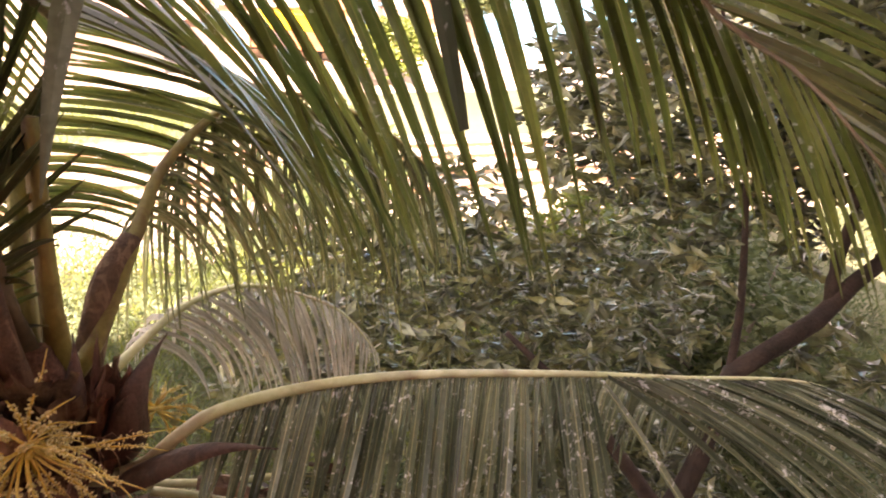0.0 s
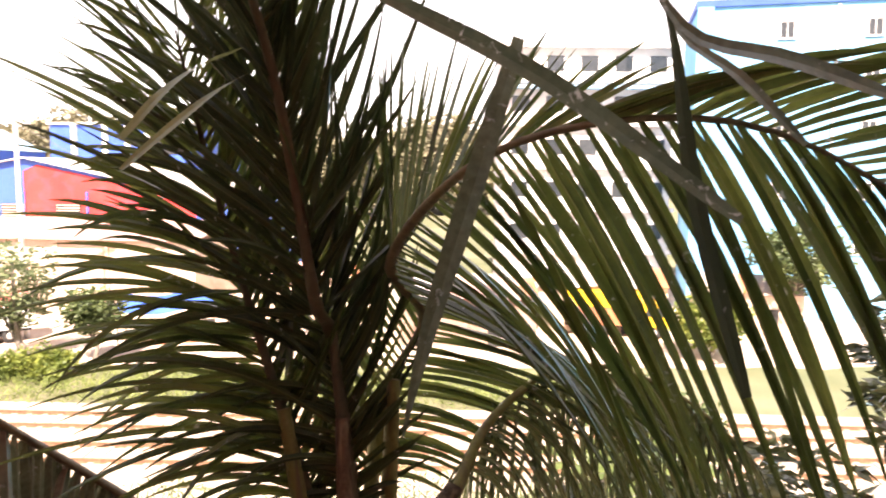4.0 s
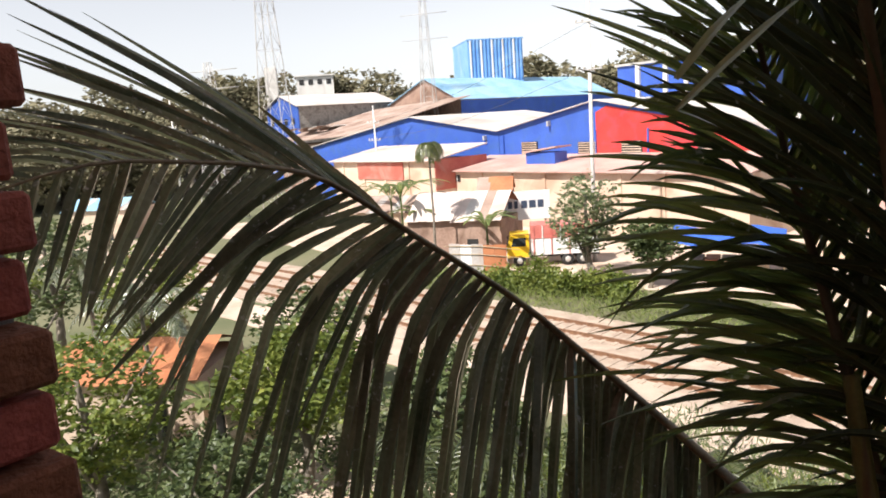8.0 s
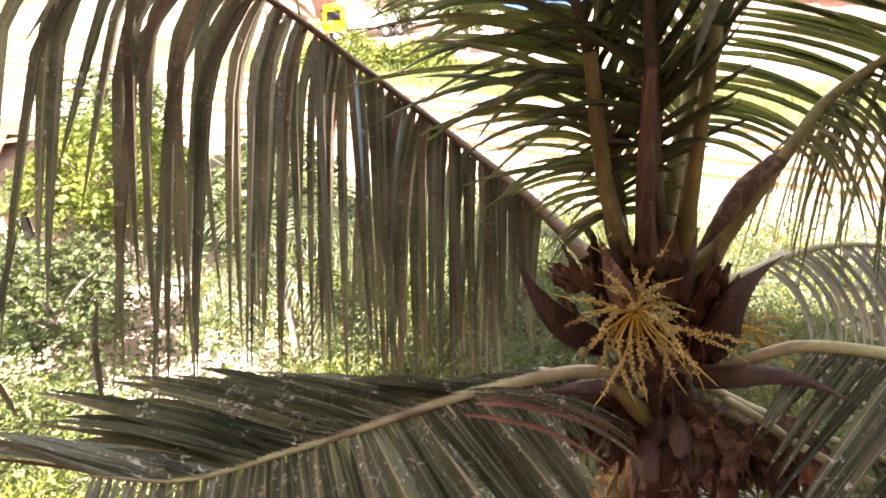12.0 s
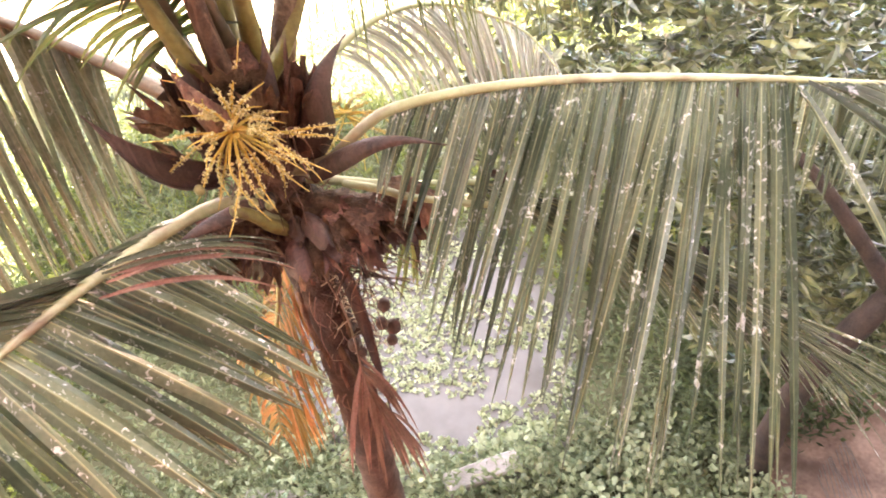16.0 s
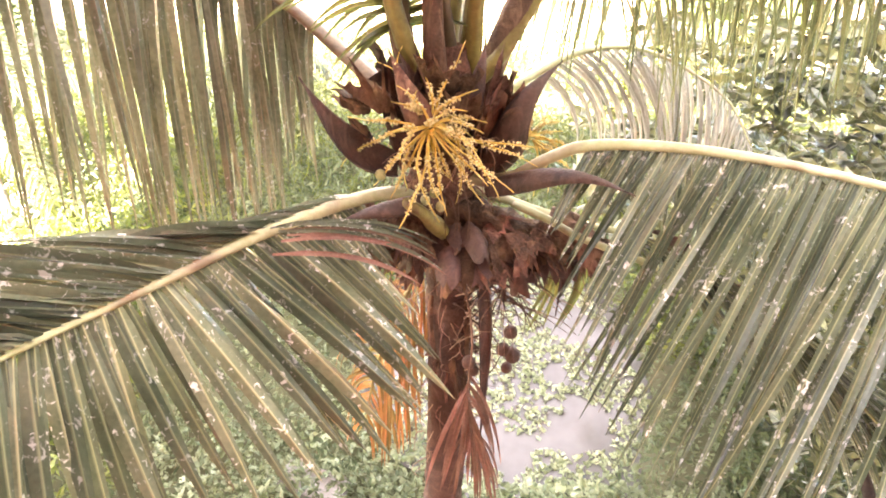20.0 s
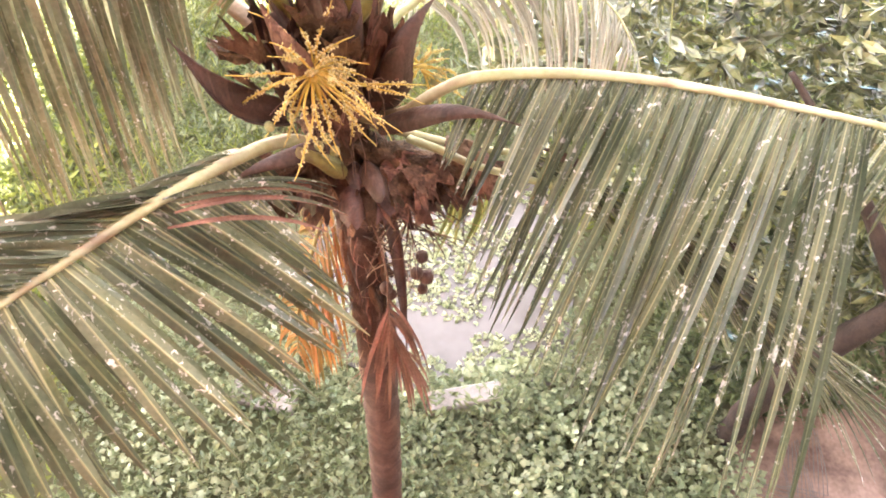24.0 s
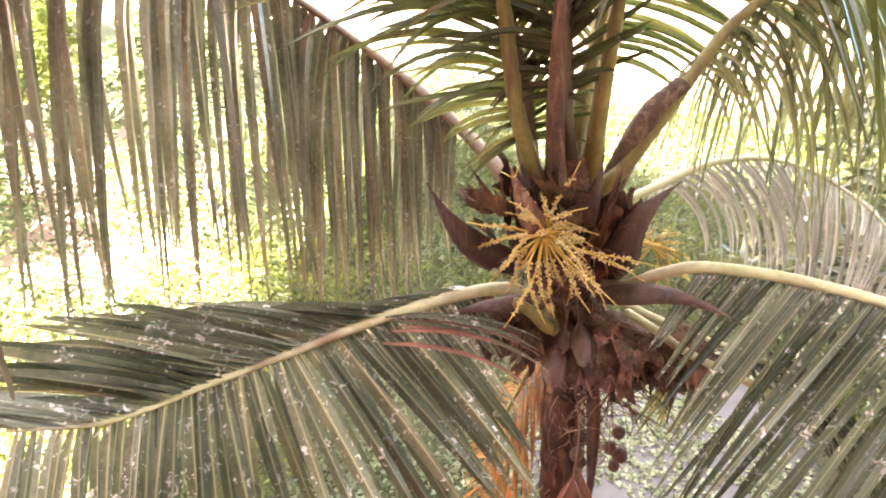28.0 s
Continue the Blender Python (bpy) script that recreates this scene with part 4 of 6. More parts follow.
# upright sheaths between the stalk feet
for k in range(26):
    a = srng.uniform(2.9, 6.5)
    o = Vector((math.cos(a) * 0.35, math.sin(a) * 0.3, 1.0))
    p = AX + Vector((math.cos(a) * 0.15, math.sin(a) * 0.13, srng.uniform(0.0, 0.26)))
    part("leaf_sheath", sheath_piece(p, o, srng.uniform(0.16, 0.32), srng.uniform(0.09, 0.16), srng.uniform(-0.1, 0.25), srng), M["husk"] if k % 3 else M["sheath"], palm)
# curled torn plates below the long frond, and fewer under the lower one
for k in range(26):
    right = k % 4
    a = srng.uniform(-1.5, -0.1) if right else srng.uniform(3.3, 4.2)
    o = Vector((math.cos(a), math.sin(a) * 0.7, srng.uniform(-0.7, 0.35)))
    far_ = srng.uniform(0.14, 0.52 if right else 0.40)
    p = AX + Vector((math.cos(a) * far_, math.sin(a) * far_ * 0.6 - 0.05, srng.uniform(-0.26, -0.05) - 0.12 * far_))
    part("leaf_sheath", sheath_piece(p, o, srng.uniform(0.14, 0.28), srng.uniform(0.10, 0.19), srng.uniform(0.2, 2.2), srng), M[("sheath", "spathe", "husk", "sheath")[k % 4]], palm)
def torn_plate(p, out, length, width, curl, rng):
    """A crumpled, split scrap of old sheath with a jagged end."""
    out = out.normalized()
    side = out.cross(Vector((rng.gauss(0, 0.3), rng.gauss(0, 0.3), 1))).normalized()
    rows, cols = 7, 9
    teeth = [rng.uniform(0.45, 1.0) if j % 2 else rng.uniform(0.75, 1.25) for j in range(cols)]
    fold = [rng.gauss(0, 0.10) * width for _ in range(cols)]
    roll = rng.uniform(-0.9, 1.2)
    verts, faces = [], []
    for j in range(cols):
        g = j / (cols - 1) * 2 - 1
        q, d = p + side * (g * width * 0.36), (out + side * (g * 0.35)).normalized()
        for i in range(rows):
            f = i / (rows - 1)
            lift = d.cross(side)
            verts.append(q + lift * (fold[j] * f + roll * width * 0.5 * g * g * f + rng.gauss(0, 0.004)))
            q = q + d * (length * teeth[j] / (rows - 1))
            d = (d + Vector((0, 0, -1)) * curl * rng.uniform(0.6, 1.4) / rows).normalized()
    n = len(verts)
    back_ = [v - out.cross(side) * 0.005 for v in verts]
    for j in range(cols - 1):
        for i in range(rows - 1):
            a = j * rows + i
            if i < rows - 2 or rng.random() < 0.75:
                faces += [(a, a + rows, a + rows + 1, a + 1), (n + a, n + a + 1, n + a + rows + 1, n + a + rows)]
    return verts + back_, faces, True


# shaggy scraps under the long frond, under the lower frond, round the top of the trunk and among the stalk feet
tr = random.Random(77)
for count, c, sp, lo, hi, tone in ((46, (0.50, 2.62, 8.50), (0.20, 0.07, 0.075), -0.9, 0.3, ("sheath", "spathe", "sheath", "husk")),
                                   (20, (-0.20, 2.62, 8.52), (0.14, 0.06, 0.05), -0.9, 0.2, ("sheath", "spathe", "husk")),
                                   (16, (0.10, 2.74, 8.40), (0.13, 0.05, 0.10), -1.6, -0.6, ("husk", "sheath")),
                                   (34, (0.04, 2.84, 8.96), (0.19, 0.06, 0.09), 0.5, 2.2, ("husk", "sheath", "husk", "spathe"))):
    for k in range(count):
        p = Vector((tr.gauss(c[0], sp[0]), tr.gauss(c[1], sp[1]), tr.gauss(c[2], sp[2]))) - BASE
        away = Vector((p.x + BASE.x - 0.08, (p.y + BASE.y - 2.9) * 1.2, tr.uniform(lo, hi) * 0.4))
        away = away.normalized() + Vector((tr.gauss(0, 0.25), tr.gauss(0, 0.25), tr.uniform(lo, hi) * 0.5))
        part("leaf_sheath", torn_plate(p, away, tr.uniform(0.10, 0.22) * (1.35 if lo > 0 else 1.0), tr.uniform(0.08, 0.17), tr.uniform(0.0, 1.8) * (0.3 if lo > 0 else 1.0), tr), M[tone[k % len(tone)]], palm)
for k in range(8):
    a = srng.uniform(3.6, 5.9)
    z = srng.uniform(-1.5, -0.5)
    p = AX + Vector((math.cos(a) * 0.13 - 0.06 * z, math.sin(a) * 0.13 + 0.07 * z, z))
    part("leaf_sheath", sheath_piece(p, Vector((math.cos(a) * 0.2 + 0.06, math.sin(a) * 0.2, -1.0)), srng.uniform(0.25, 0.5), srng.uniform(0.03, 0.07), 0.1, srng), M["sheath"], palm)
for k in range(90):
    a = srng.uniform(3.3, 6.1)
    z = srng.uniform(-2.2, -0.3)
    r0 = 0.15
    p = AX + Vector((math.cos(a) * r0 + 0.05 * -z * 0.6, math.sin(a) * r0 - 0.04 * -z, z))
    e = p + Vector((math.cos(a) * srng.uniform(0.03, 0.22), math.sin(a) * srng.uniform(0.03, 0.12), srng.uniform(-0.35, 0.12)))
    part("fibre", tube(spline([p, (p + e) / 2 + Vector((srng.gauss(0, 0.06), srng.gauss(0, 0.04), srng.gauss(0.0, 0.05))), e], 8), taper(9, 0.0042, 0.0014), 4), M["leaflet_brown"] if k % 3 else M["timber"], palm)
for k in range(90):
    a = srng.uniform(2.9, 6.5)
    p = AX + Vector((math.cos(a) * 0.2, math.sin(a) * 0.2, srng.uniform(-0.3, 0.3)))
    e = p + Vector((math.cos(a) * srng.uniform(0.05, 0.22), math.sin(a) * srng.uniform(0.05, 0.22), srng.uniform(-0.35, 0.12)))
    part("fibre", tube(spline([p, (p + e) / 2 + Vector((srng.gauss(0, 0.03), srng.gauss(0, 0.03), 0.04)), e], 6), taper(7, 0.004, 0.0015), 4), M["leaflet_brown"], palm)

for k in range(60):
    z = srng.uniform(-1.25, -0.28)
    p = AX + Vector((0.10 - 0.08 * z, -0.14 + 0.07 * z, z)) + Vector((srng.gauss(0, 0.05), srng.gauss(0, 0.03), 0))
    e = p + Vector((srng.uniform(0.05, 0.34), srng.uniform(-0.12, 0.1), srng.uniform(-0.32, 0.18)))
    part("fibre", tube(spline([p, (p + e) / 2 + Vector((srng.gauss(0, 0.05), srng.gauss(0, 0.04), srng.gauss(0.03, 0.06))), e], 9), taper(10, 0.0048, 0.0014), 4), M["nut_dark"] if k % 2 else M["timber"], palm)
for k in range(11):
    p = Vector((srng.uniform(0.62, 0.86), srng.uniform(2.62, 2.8), srng.uniform(8.3, 8.46))) - BASE
    e = p + Vector((srng.uniform(-0.12, 0.08), srng.uniform(-0.05, 0.08), -srng.uniform(0.4, 0.65)))
    leaf_part("leaflet", ribbon(spline([p, (p + e) / 2 + Vector((0.03, 0, 0.04)), e], 7), srng.uniform(0.022, 0.036), Vector((1, 0.2, 0)), 0.4), M["leaflet_olive"], palm)


def spathe(pts, r, label="", cup=1.3, ref=None):
    """A split woody boat: a cupped shell that runs out to a point."""
    line = spline(local(*pts), 16)
    face = ref if ref is not None else Vector((0.1, -0.55, 0.8))
    rng = random.Random(int(r * 1e4) + len(label))
    rows = []
    for i, p in enumerate(line):
        f = i / 16
        t = (line[min(i + 1, 16)] - line[max(i - 1, 0)]).normalized()
        s = t.cross(face).normalized()
        u = s.cross(t)
        rad = max(0.002, r * (0.3 + 0.7 * math.sin(math.pi * min(1.0, 0.12 + 0.88 * f) ** 0.8)) * (1 - f ** 3.0))
        open_ = cup * (1.0 - 0.35 * f)
        rows.append([(p + s * (rad * math.sin(a)) - u * (rad * math.cos(a)) + t * rng.uniform(-0.004, 0.004), u) for a in (open_ * (c / 4.0 - 1.0) for c in range(9))])
    verts = [v for row in rows for v, u in row] + [v + (sum((q for q, _ in row), Vector()) / 9 - v).normalized() * 0.007 for row in rows for v, u in row]
    n, faces = 17 * 9, []
    for i in range(16):
        for c in range(8):
            a = i * 9 + c
            faces += [(a, a + 9, a + 10, a + 1), (n + a, n + a + 1, n + a + 10, n + a + 9)]
        for a in (i * 9, i * 9 + 8):
            faces.append((a, a + 9, n + a + 9, n + a))
    return part("spathe", (verts, faces, True), M["spathe"], palm, label)


spathe(((-0.12, 2.72, 8.84), (-0.26, 2.66, 8.94), (-0.37, 2.60, 9.08), (-0.45, 2.60, 9.18), (-0.55, 2.66, 9.29)), 0.085, "dark pointed woody spathe")
spathe(((0.26, 2.86, 8.76), (0.34, 2.80, 8.94), (0.37, 2.78, 9.09), (0.43, 2.80, 9.22), (0.54, 2.88, 9.31)), 0.10, "open boat-shaped brown spathe", 1.3, Vector((0.15, 0.8, -0.5)))
spathe(((0.28, 2.70, 8.74), (0.43, 2.60, 8.86), (0.57, 2.50, 8.97), (0.70, 2.44, 9.0), (0.84, 2.40, 8.97)), 0.062, "long dark drooping spathe", 1.3, Vector((0.1, 0.5, -0.8)))
spathe(((0.05, 2.70, 8.66), (-0.10, 2.58, 8.70), (-0.28, 2.52, 8.70), (-0.46, 2.50, 8.64)), 0.06, "dark spathe under the lower frond", 1.2, Vector((0.0, 0.4, -0.9)))
spathe(((0.60, 2.70, 8.56), (0.67, 2.68, 8.42), (0.70, 2.66, 8.25), (0.70, 2.62, 7.98)), 0.034, "withered dark spathe hanging down")
spathe(((0.26, 2.66, 8.40), (0.33, 2.58, 8.0), (0.37, 2.54, 7.5), (0.40, 2.52, 6.85)), 0.042, "long dark blade-like spathe hanging by the trunk")
spathe(((0.02, 2.78, 8.98), (-0.05, 2.72, 9.12), (-0.12, 2.70, 9.26), (-0.20, 2.74, 9.40)), 0.085, "reddish brown young spathe", 1.3, Vector((0.2, 0.9, -0.2))).data.materials[0] = M["husk"]
spathe(((0.12, 2.84, 8.98), (0.16, 2.80, 9.14), (0.19, 2.80, 9.3), (0.2, 2.84, 9.42)), 0.07, "brown young spathe beside the stalks", 1.2, Vector((0.2, 0.9, -0.2)))


def buds(line, rng, thick):
    """Small pointed buds round the outer part of a strand, as one mesh."""
    verts, faces = [], []
    n = len(line)
    first, last = rng.uniform(0.26, 0.45), rng.uniform(0.68, 0.9)
    for k in range(44):
        f = first + (last - first) * (k + rng.random()) / 44
        i = min(int(f * (n - 1)), n - 2)
        p = line[i].lerp(line[i + 1], f * (n - 1) - i)
        t = (line[i + 1] - line[i]).normalized()
        o = Vector((rng.gauss(0, 1), rng.gauss(0, 1), rng.gauss(0, 1)))
        o = (o - t * o.dot(t)).normalized()
        s = o.cross(t)
        r = thick * rng.uniform(0.6, 1.1) * (1.2 - 0.6 * f)
        c = p + o * (thick * 0.9 + r * 0.5)
        b = len(verts)
        verts += [c + t * r, c - t * r, c + s * r, c - s * r, c + o * r * 1.5, c - o * r]
        faces += [(b + x, b + y, b + z) for x, y, z in ((0, 2, 4), (2, 1, 4), (1, 3, 4), (3, 0, 4), (2, 0, 5), (1, 2, 5), (3, 1, 5), (0, 3, 5))]
    return verts, faces, True


def flower_head(centre, foot, count, reach, seed, thick=0.0065, face=Vector((0.05, -0.75, -0.05)), spread=1.0):
    rng = random.Random(seed)
    c = Vector(centre) - BASE
    f = Vector(foot) - BASE
    head = part("flower_head", tube(spline([f, (f + c) / 2 + Vector((0, 0, 0.03)), c + face * 0.04], 10), taper(11, 0.028, 0.012), 8, 0.8, 0.1), M["flower"], palm, "branched yellow coconut flower head")
    for k in range(count):
        a = 2 * math.pi * k / count * 2.4 + rng.uniform(-0.3, 0.3)
        tilt = rng.uniform(0.55, 1.65) * spread
        radial = Vector((math.cos(a), 0.25 * math.sin(a), math.sin(a)))
        d = (face * math.cos(tilt) + radial * math.sin(tilt)).normalized()
        q = c - face * rng.uniform(0.0, 0.05) + radial * 0.012
        ln = reach * rng.uniform(0.55, 1.2) * (1.1 if d.z < 0 else 0.85)
        line, bow = [], Vector((rng.gauss(0, 0.035), -0.003, -0.03 + rng.gauss(0, 0.03)))
        for j in range(25):
            line.append(q.copy())
            q = q + d * (ln / 24)
            d = (d + bow + Vector((rng.gauss(0, 0.06), rng.gauss(0, 0.05), rng.gauss(0, 0.055)))).normalized()
        strand = part("flower_strand", tube(line, taper(25, thick, thick * 0.3), 5, 1.0, 0.2), M["flower"], head)
        part("bud_strand", buds(line, rng, thick), M["bud"], strand, "small cream buds set along the strand")
    return head


def blob(c, r, stretch, seed, material, name, parent, label=""):
    rng = random.Random(seed)
    bm = bmesh.new()
    bmesh.ops.create_icosphere(bm, subdivisions=2, radius=r, matrix=Matrix.Translation(c))
    for v in bm.verts:
        o = v.co - c
        o.z *= stretch
        v.co = c + o * (1 + 0.06 * noise.noise(o * 40 + Vector((seed, 0, 0))))
    for f in bm.faces:
        f.smooth = True
    return part(name, bm, material, parent, label)


flower_head((-0.01, 2.64, 9.09), (0.06, 2.9, 8.95), 38, 0.40, 31, 0.0072)
flower_head((0.50, 3.0, 8.84), (0.2, 3.0, 8.8), 16, 0.24, 32, 0.006, Vector((0.5, -0.3, 0.4)))
for i, q in enumerate(((-0.22, 2.60, 8.87), (0.02, 2.58, 8.80), (0.05, 2.56, 8.74), (-0.02, 2.60, 8.74), (0.56, 2.97, 8.78))):
    blob(Vector(q) - BASE, 0.024, 1.15, i, M["nut"], "young_coconut", palm, "pale green young nut")
# withered bunch beside the trunk
wrng = random.Random(41)
wc = Vector((0.38, 2.64, 8.34)) - BASE
bunch = part("withered_stalk", tube(spline([Vector((0.2, 2.85, 8.55)) - BASE, wc + Vector((-0.03, 0.05, 0.1)), wc, wc + Vector((0.04, -0.02, -0.25))], 10), taper(11, 0.022, 0.01), 7, 0.8, 0.1), M["nut_dark"], palm,
             "withered dark flower bunch with small dead nuts")
for k in range(44):
    a, d = wrng.uniform(0, 2 * math.pi), None
    q = wc + Vector((0.02, 0, -wrng.uniform(0, 0.28)))
    d = Vector((math.cos(a) * 0.9 + 0.35, math.sin(a) * 0.5 - 0.2, wrng.uniform(-0.9, 0.5))).normalized()
    ln, line = wrng.uniform(0.18, 0.48), []
    for j in range(8):
        line.append(q.copy())
        q = q + d * ln / 7
        d = (d + Vector((wrng.gauss(0, 0.13), wrng.gauss(0, 0.1), -0.12))).normalized()
    part("dry_twig", tube(line, taper(8, 0.0045, 0.0018), 4, 1.0, 0.1), M["nut_dark"] if k % 3 else M["leaflet_brown"], bunch)
for i, q in enumerate(((0.48, 2.56, 7.61), (0.50, 2.56, 7.72), (0.47, 2.57, 7.9), (0.44, 2.55, 7.78), (0.30, 2.58, 7.55), (0.27, 2.58, 7.62), (0.46, 2.56, 8.40))):
    blob(Vector(q) - BASE, wrng.uniform(0.03, 0.045), 1.2, 50 + i, M["nut_dark"], "dead_coconut", palm, "withered dark brown nut")
# dead drooping leaf on the trunk
dl = spline(local((0.12, 2.68, 8.5), (0.26, 2.56, 7.92), (0.28, 2.52, 7.4), (0.34, 2.50, 6.95)), 20)
dead = part("dead_frond", tube(dl, taper(21, 0.014, 0.005), 6, 0.6), M["leaflet_brown"], palm, "dead reddish brown leaf hanging on the trunk")
for k in range(40):
    f = wrng.uniform(0.62, 1.0)
    p = dl[int(f * 20)]
    s = wrng.uniform(-1, 1)
    d = Vector((s * 0.42 + 0.1, -0.12 + wrng.gauss(0, 0.12), -0.75)).normalized()
    line, q, ln = [], p.copy(), wrng.uniform(0.45, 0.95)
    for j in range(8):
        line.append(q.copy())
        q = q + d * ln / 7
        d = (d + Vector((wrng.gauss(0, 0.02), 0, -0.2))).normalized()
    part("leaflet", ribbon(line, wrng.uniform(0.018, 0.034), Vector((1, 0, 0)), 0.4), M["leaflet_brown"], dead)
for k in range(8):
    line, q = [], Vector((-0.58 + wrng.gauss(0, 0.05), 2.14 + wrng.gauss(0, 0.05), 8.92)) - BASE
    d = Vector((0.75, 0.32 + wrng.gauss(0, 0.08), -0.15 + wrng.gauss(0, 0.08))).normalized()
    for j in range(8):
        line.append(q.copy())
        q = q + d * wrng.uniform(0.10, 0.13)
        d = (d + Vector((0, 0, -0.13))).normalized()
    part("dry_leaflet", ribbon(line, wrng.uniform(0.012, 0.03), Vector((0, 0.3, 1)), 0.3), M["leaflet_brown"] if k % 2 else M["leaflet_dusty"], palm)
# tip blades of the lower frond, standing up beside the opening
for a, b, c, w in (((-1.15, 0.69, 10.04), (-1.12, 0.74, 10.2), (-1.05, 0.82, 10.31), 0.05), ((-1.10, 0.70, 9.95), (-1.07, 0.79, 10.12), (-1.02, 0.87, 10.27), 0.055),
                   ((-1.16, 0.65, 10.02), (-1.08, 0.72, 10.3), (-0.97, 0.81, 10.52), 0.045), ((-0.98, 0.87, 9.85), (-0.98, 0.90, 9.98), (-0.95, 0.93, 10.09), 0.04),
                   ((-1.08, 0.75, 9.88), (-1.10, 0.74, 10.08), (-1.08, 0.76, 10.28), 0.05), ((-1.18, 0.68, 9.9), (-1.2, 0.66, 10.1), (-1.13, 0.7, 10.36), 0.05)):
    leaf_part("leaflet", ribbon(spline(local(a, b, c), 8), w, Vector((1, -0.4, 0.2)), 0.4), M["leaflet_dusty"], palm)
# broad single blades that stand out of the crown
for pts, w, m in ((((0.14, 2.05, 10.3), (0.22, 2.03, 10.65), (0.37, 2.07, 11.12), (0.50, 2.11, 11.53)), 0.075, "leaflet_grey"),
                  (((-0.20, 1.50, 11.62), (0.06, 1.47, 11.48), (0.40, 1.43, 11.31), (0.81, 1.36, 11.02)), 0.05, "leaflet_dusty"),
                  (((0.78, 1.75, 11.60), (0.80, 1.69, 11.45), (0.82, 1.58, 11.05), (0.90, 1.45, 10.6)), 0.05, "leaflet"),
                  (((0.68, 1.62, 11.61), (0.78, 1.55, 11.44), (0.98, 1.48, 11.38), (1.22, 1.42, 11.29)), 0.05, "leaflet_grey"),
                  (((0.76, 1.75, 11.60), (0.84, 1.70, 11.46), (0.94, 1.62, 11.36), (1.06, 1.52, 11.19)), 0.036, "leaflet_grey"),
                  (((-0.29, 1.90, 11.44), (-0.40, 1.86, 11.38), (-0.48, 1.80, 11.30), (-0.56, 1.75, 11.19)), 0.03, "leaflet_silver"),
                  (((-0.27, 2.00, 11.40), (-0.37, 1.95, 11.33), (-0.48, 1.90, 11.23), (-0.59, 1.85, 11.12)), 0.028, "leaflet_silver")):
    part("broad_leaflet", ribbon(spline(local(*pts), 12), w, Vector((1, 0.2, 0.6)), 0.15, lambda f: 0.35 + 0.65 * (1 - abs(2 * f - 1.2) ** 2) if f < 0.98 else 0.5), M[m], palm)

# ---- plants ----
def grown(name, loc, label, limbs, clusters, leaf, material, bark, per=9, width=0.28, droop=0.5, seed=1, category="tree", rng_spread=0.12):
    """A tree: tapered limbs as parts, and a crown of leaf whorls at the given places (local)."""
    rng = np.random.default_rng(seed)
    tr = thing(name, loc, label, category)
    for i, (pts, r0, r1) in enumerate(limbs):
        line = spline(pts, 18)
        part("trunk" if i == 0 else "limb", tube(line, taper(19, r0, r1), 9, 1.0, 0.12), bark, tr)
    c = np.repeat(np.asarray(clusters, float), per, 0) + rng.normal(0, rng_spread * leaf * 3, (len(clusters) * per, 3)) * 0.25
    w = rng.normal(size=c.shape)
    w[:, 2] = np.abs(w[:, 2]) * 0.4 - droop
    v, f = leaf_cloud(c, w, leaf, width, rng)
    part("crown", (v, f), material, tr)
    return tr


def shell(n, centre, radii, rng, inner=0.55, lumps=7, lump=0.35):
    """Points in a lumpy crown: mostly towards its outside, with gaps."""
    cs = rng.normal(size=(lumps, 3))
    cs /= np.linalg.norm(cs, axis=1, keepdims=True)
    out = []
    while len(out) < n:
        d = rng.normal(size=3)
        d /= np.linalg.norm(d)
        near = np.max(cs @ d)
        r = (1 - lump + lump * max(0, near) ** 2) * (inner + (1 - inner) * rng.random() ** 0.6)
        if noise.noise(Vector(d * 2.3 + rng.random() * 0.2)) < -0.28:
            continue
        out.append(d * r * radii + centre)
    return np.array(out)


nr = np.random.default_rng(5)
# mango tree by the soil patch
ML = (6.0, 4.3, 0.0)


def rel(*pts):
    return [Vector(p) - Vector(ML) for p in pts]


mlimbs = [
    (rel((6.0, 4.3, -0.1), (5.5, 3.95, 2.3), (5.45, 3.7, 4.0), (6.05, 3.62, 5.5), (6.35, 3.72, 6.77), (6.84, 3.41, 7.37), (7.24, 3.33, 7.87), (7.7, 3.26, 8.2)), 0.21, 0.08),
    (rel((6.32, 3.72, 6.7), (6.58, 4.02, 7.5), (6.5, 4.4, 8.9), (6.0, 4.8, 10.4)), 0.05, 0.015),
    (rel((7.1, 3.38, 7.7), (7.18, 3.5, 8.1), (7.44, 3.66, 8.7), (7.4, 4.0, 10.2), (7.2, 4.4, 11.4)), 0.075, 0.02),
    (rel((7.6, 3.28, 8.15), (8.1, 3.3, 8.7), (8.3, 3.7, 9.8)), 0.08, 0.03),
    (rel((5.8, 3.64, 5.0), (5.0, 4.3, 6.2), (4.4, 5.2, 6.9)), 0.10, 0.03),
    (rel((5.5, 3.9, 3.0), (5.0, 4.6, 4.0), (4.6, 5.2, 4.6)), 0.08, 0.03)]
mc = [shell(900, np.array((6.9, 5.0, 9.9)), np.array((2.7, 2.0, 2.7)), nr, 0.35),
      shell(1250, np.array((4.5, 6.6, 6.4)), np.array((3.0, 2.4, 2.2)), nr, 0.4),
      shell(620, np.array((6.3, 5.0, 4.3)), np.array((2.5, 1.5, 1.4)), nr, 0.4),
      shell(90, np.array((7.6, 3.2, 7.0)), np.array((0.9, 0.6, 0.5)), nr, 0.4)]
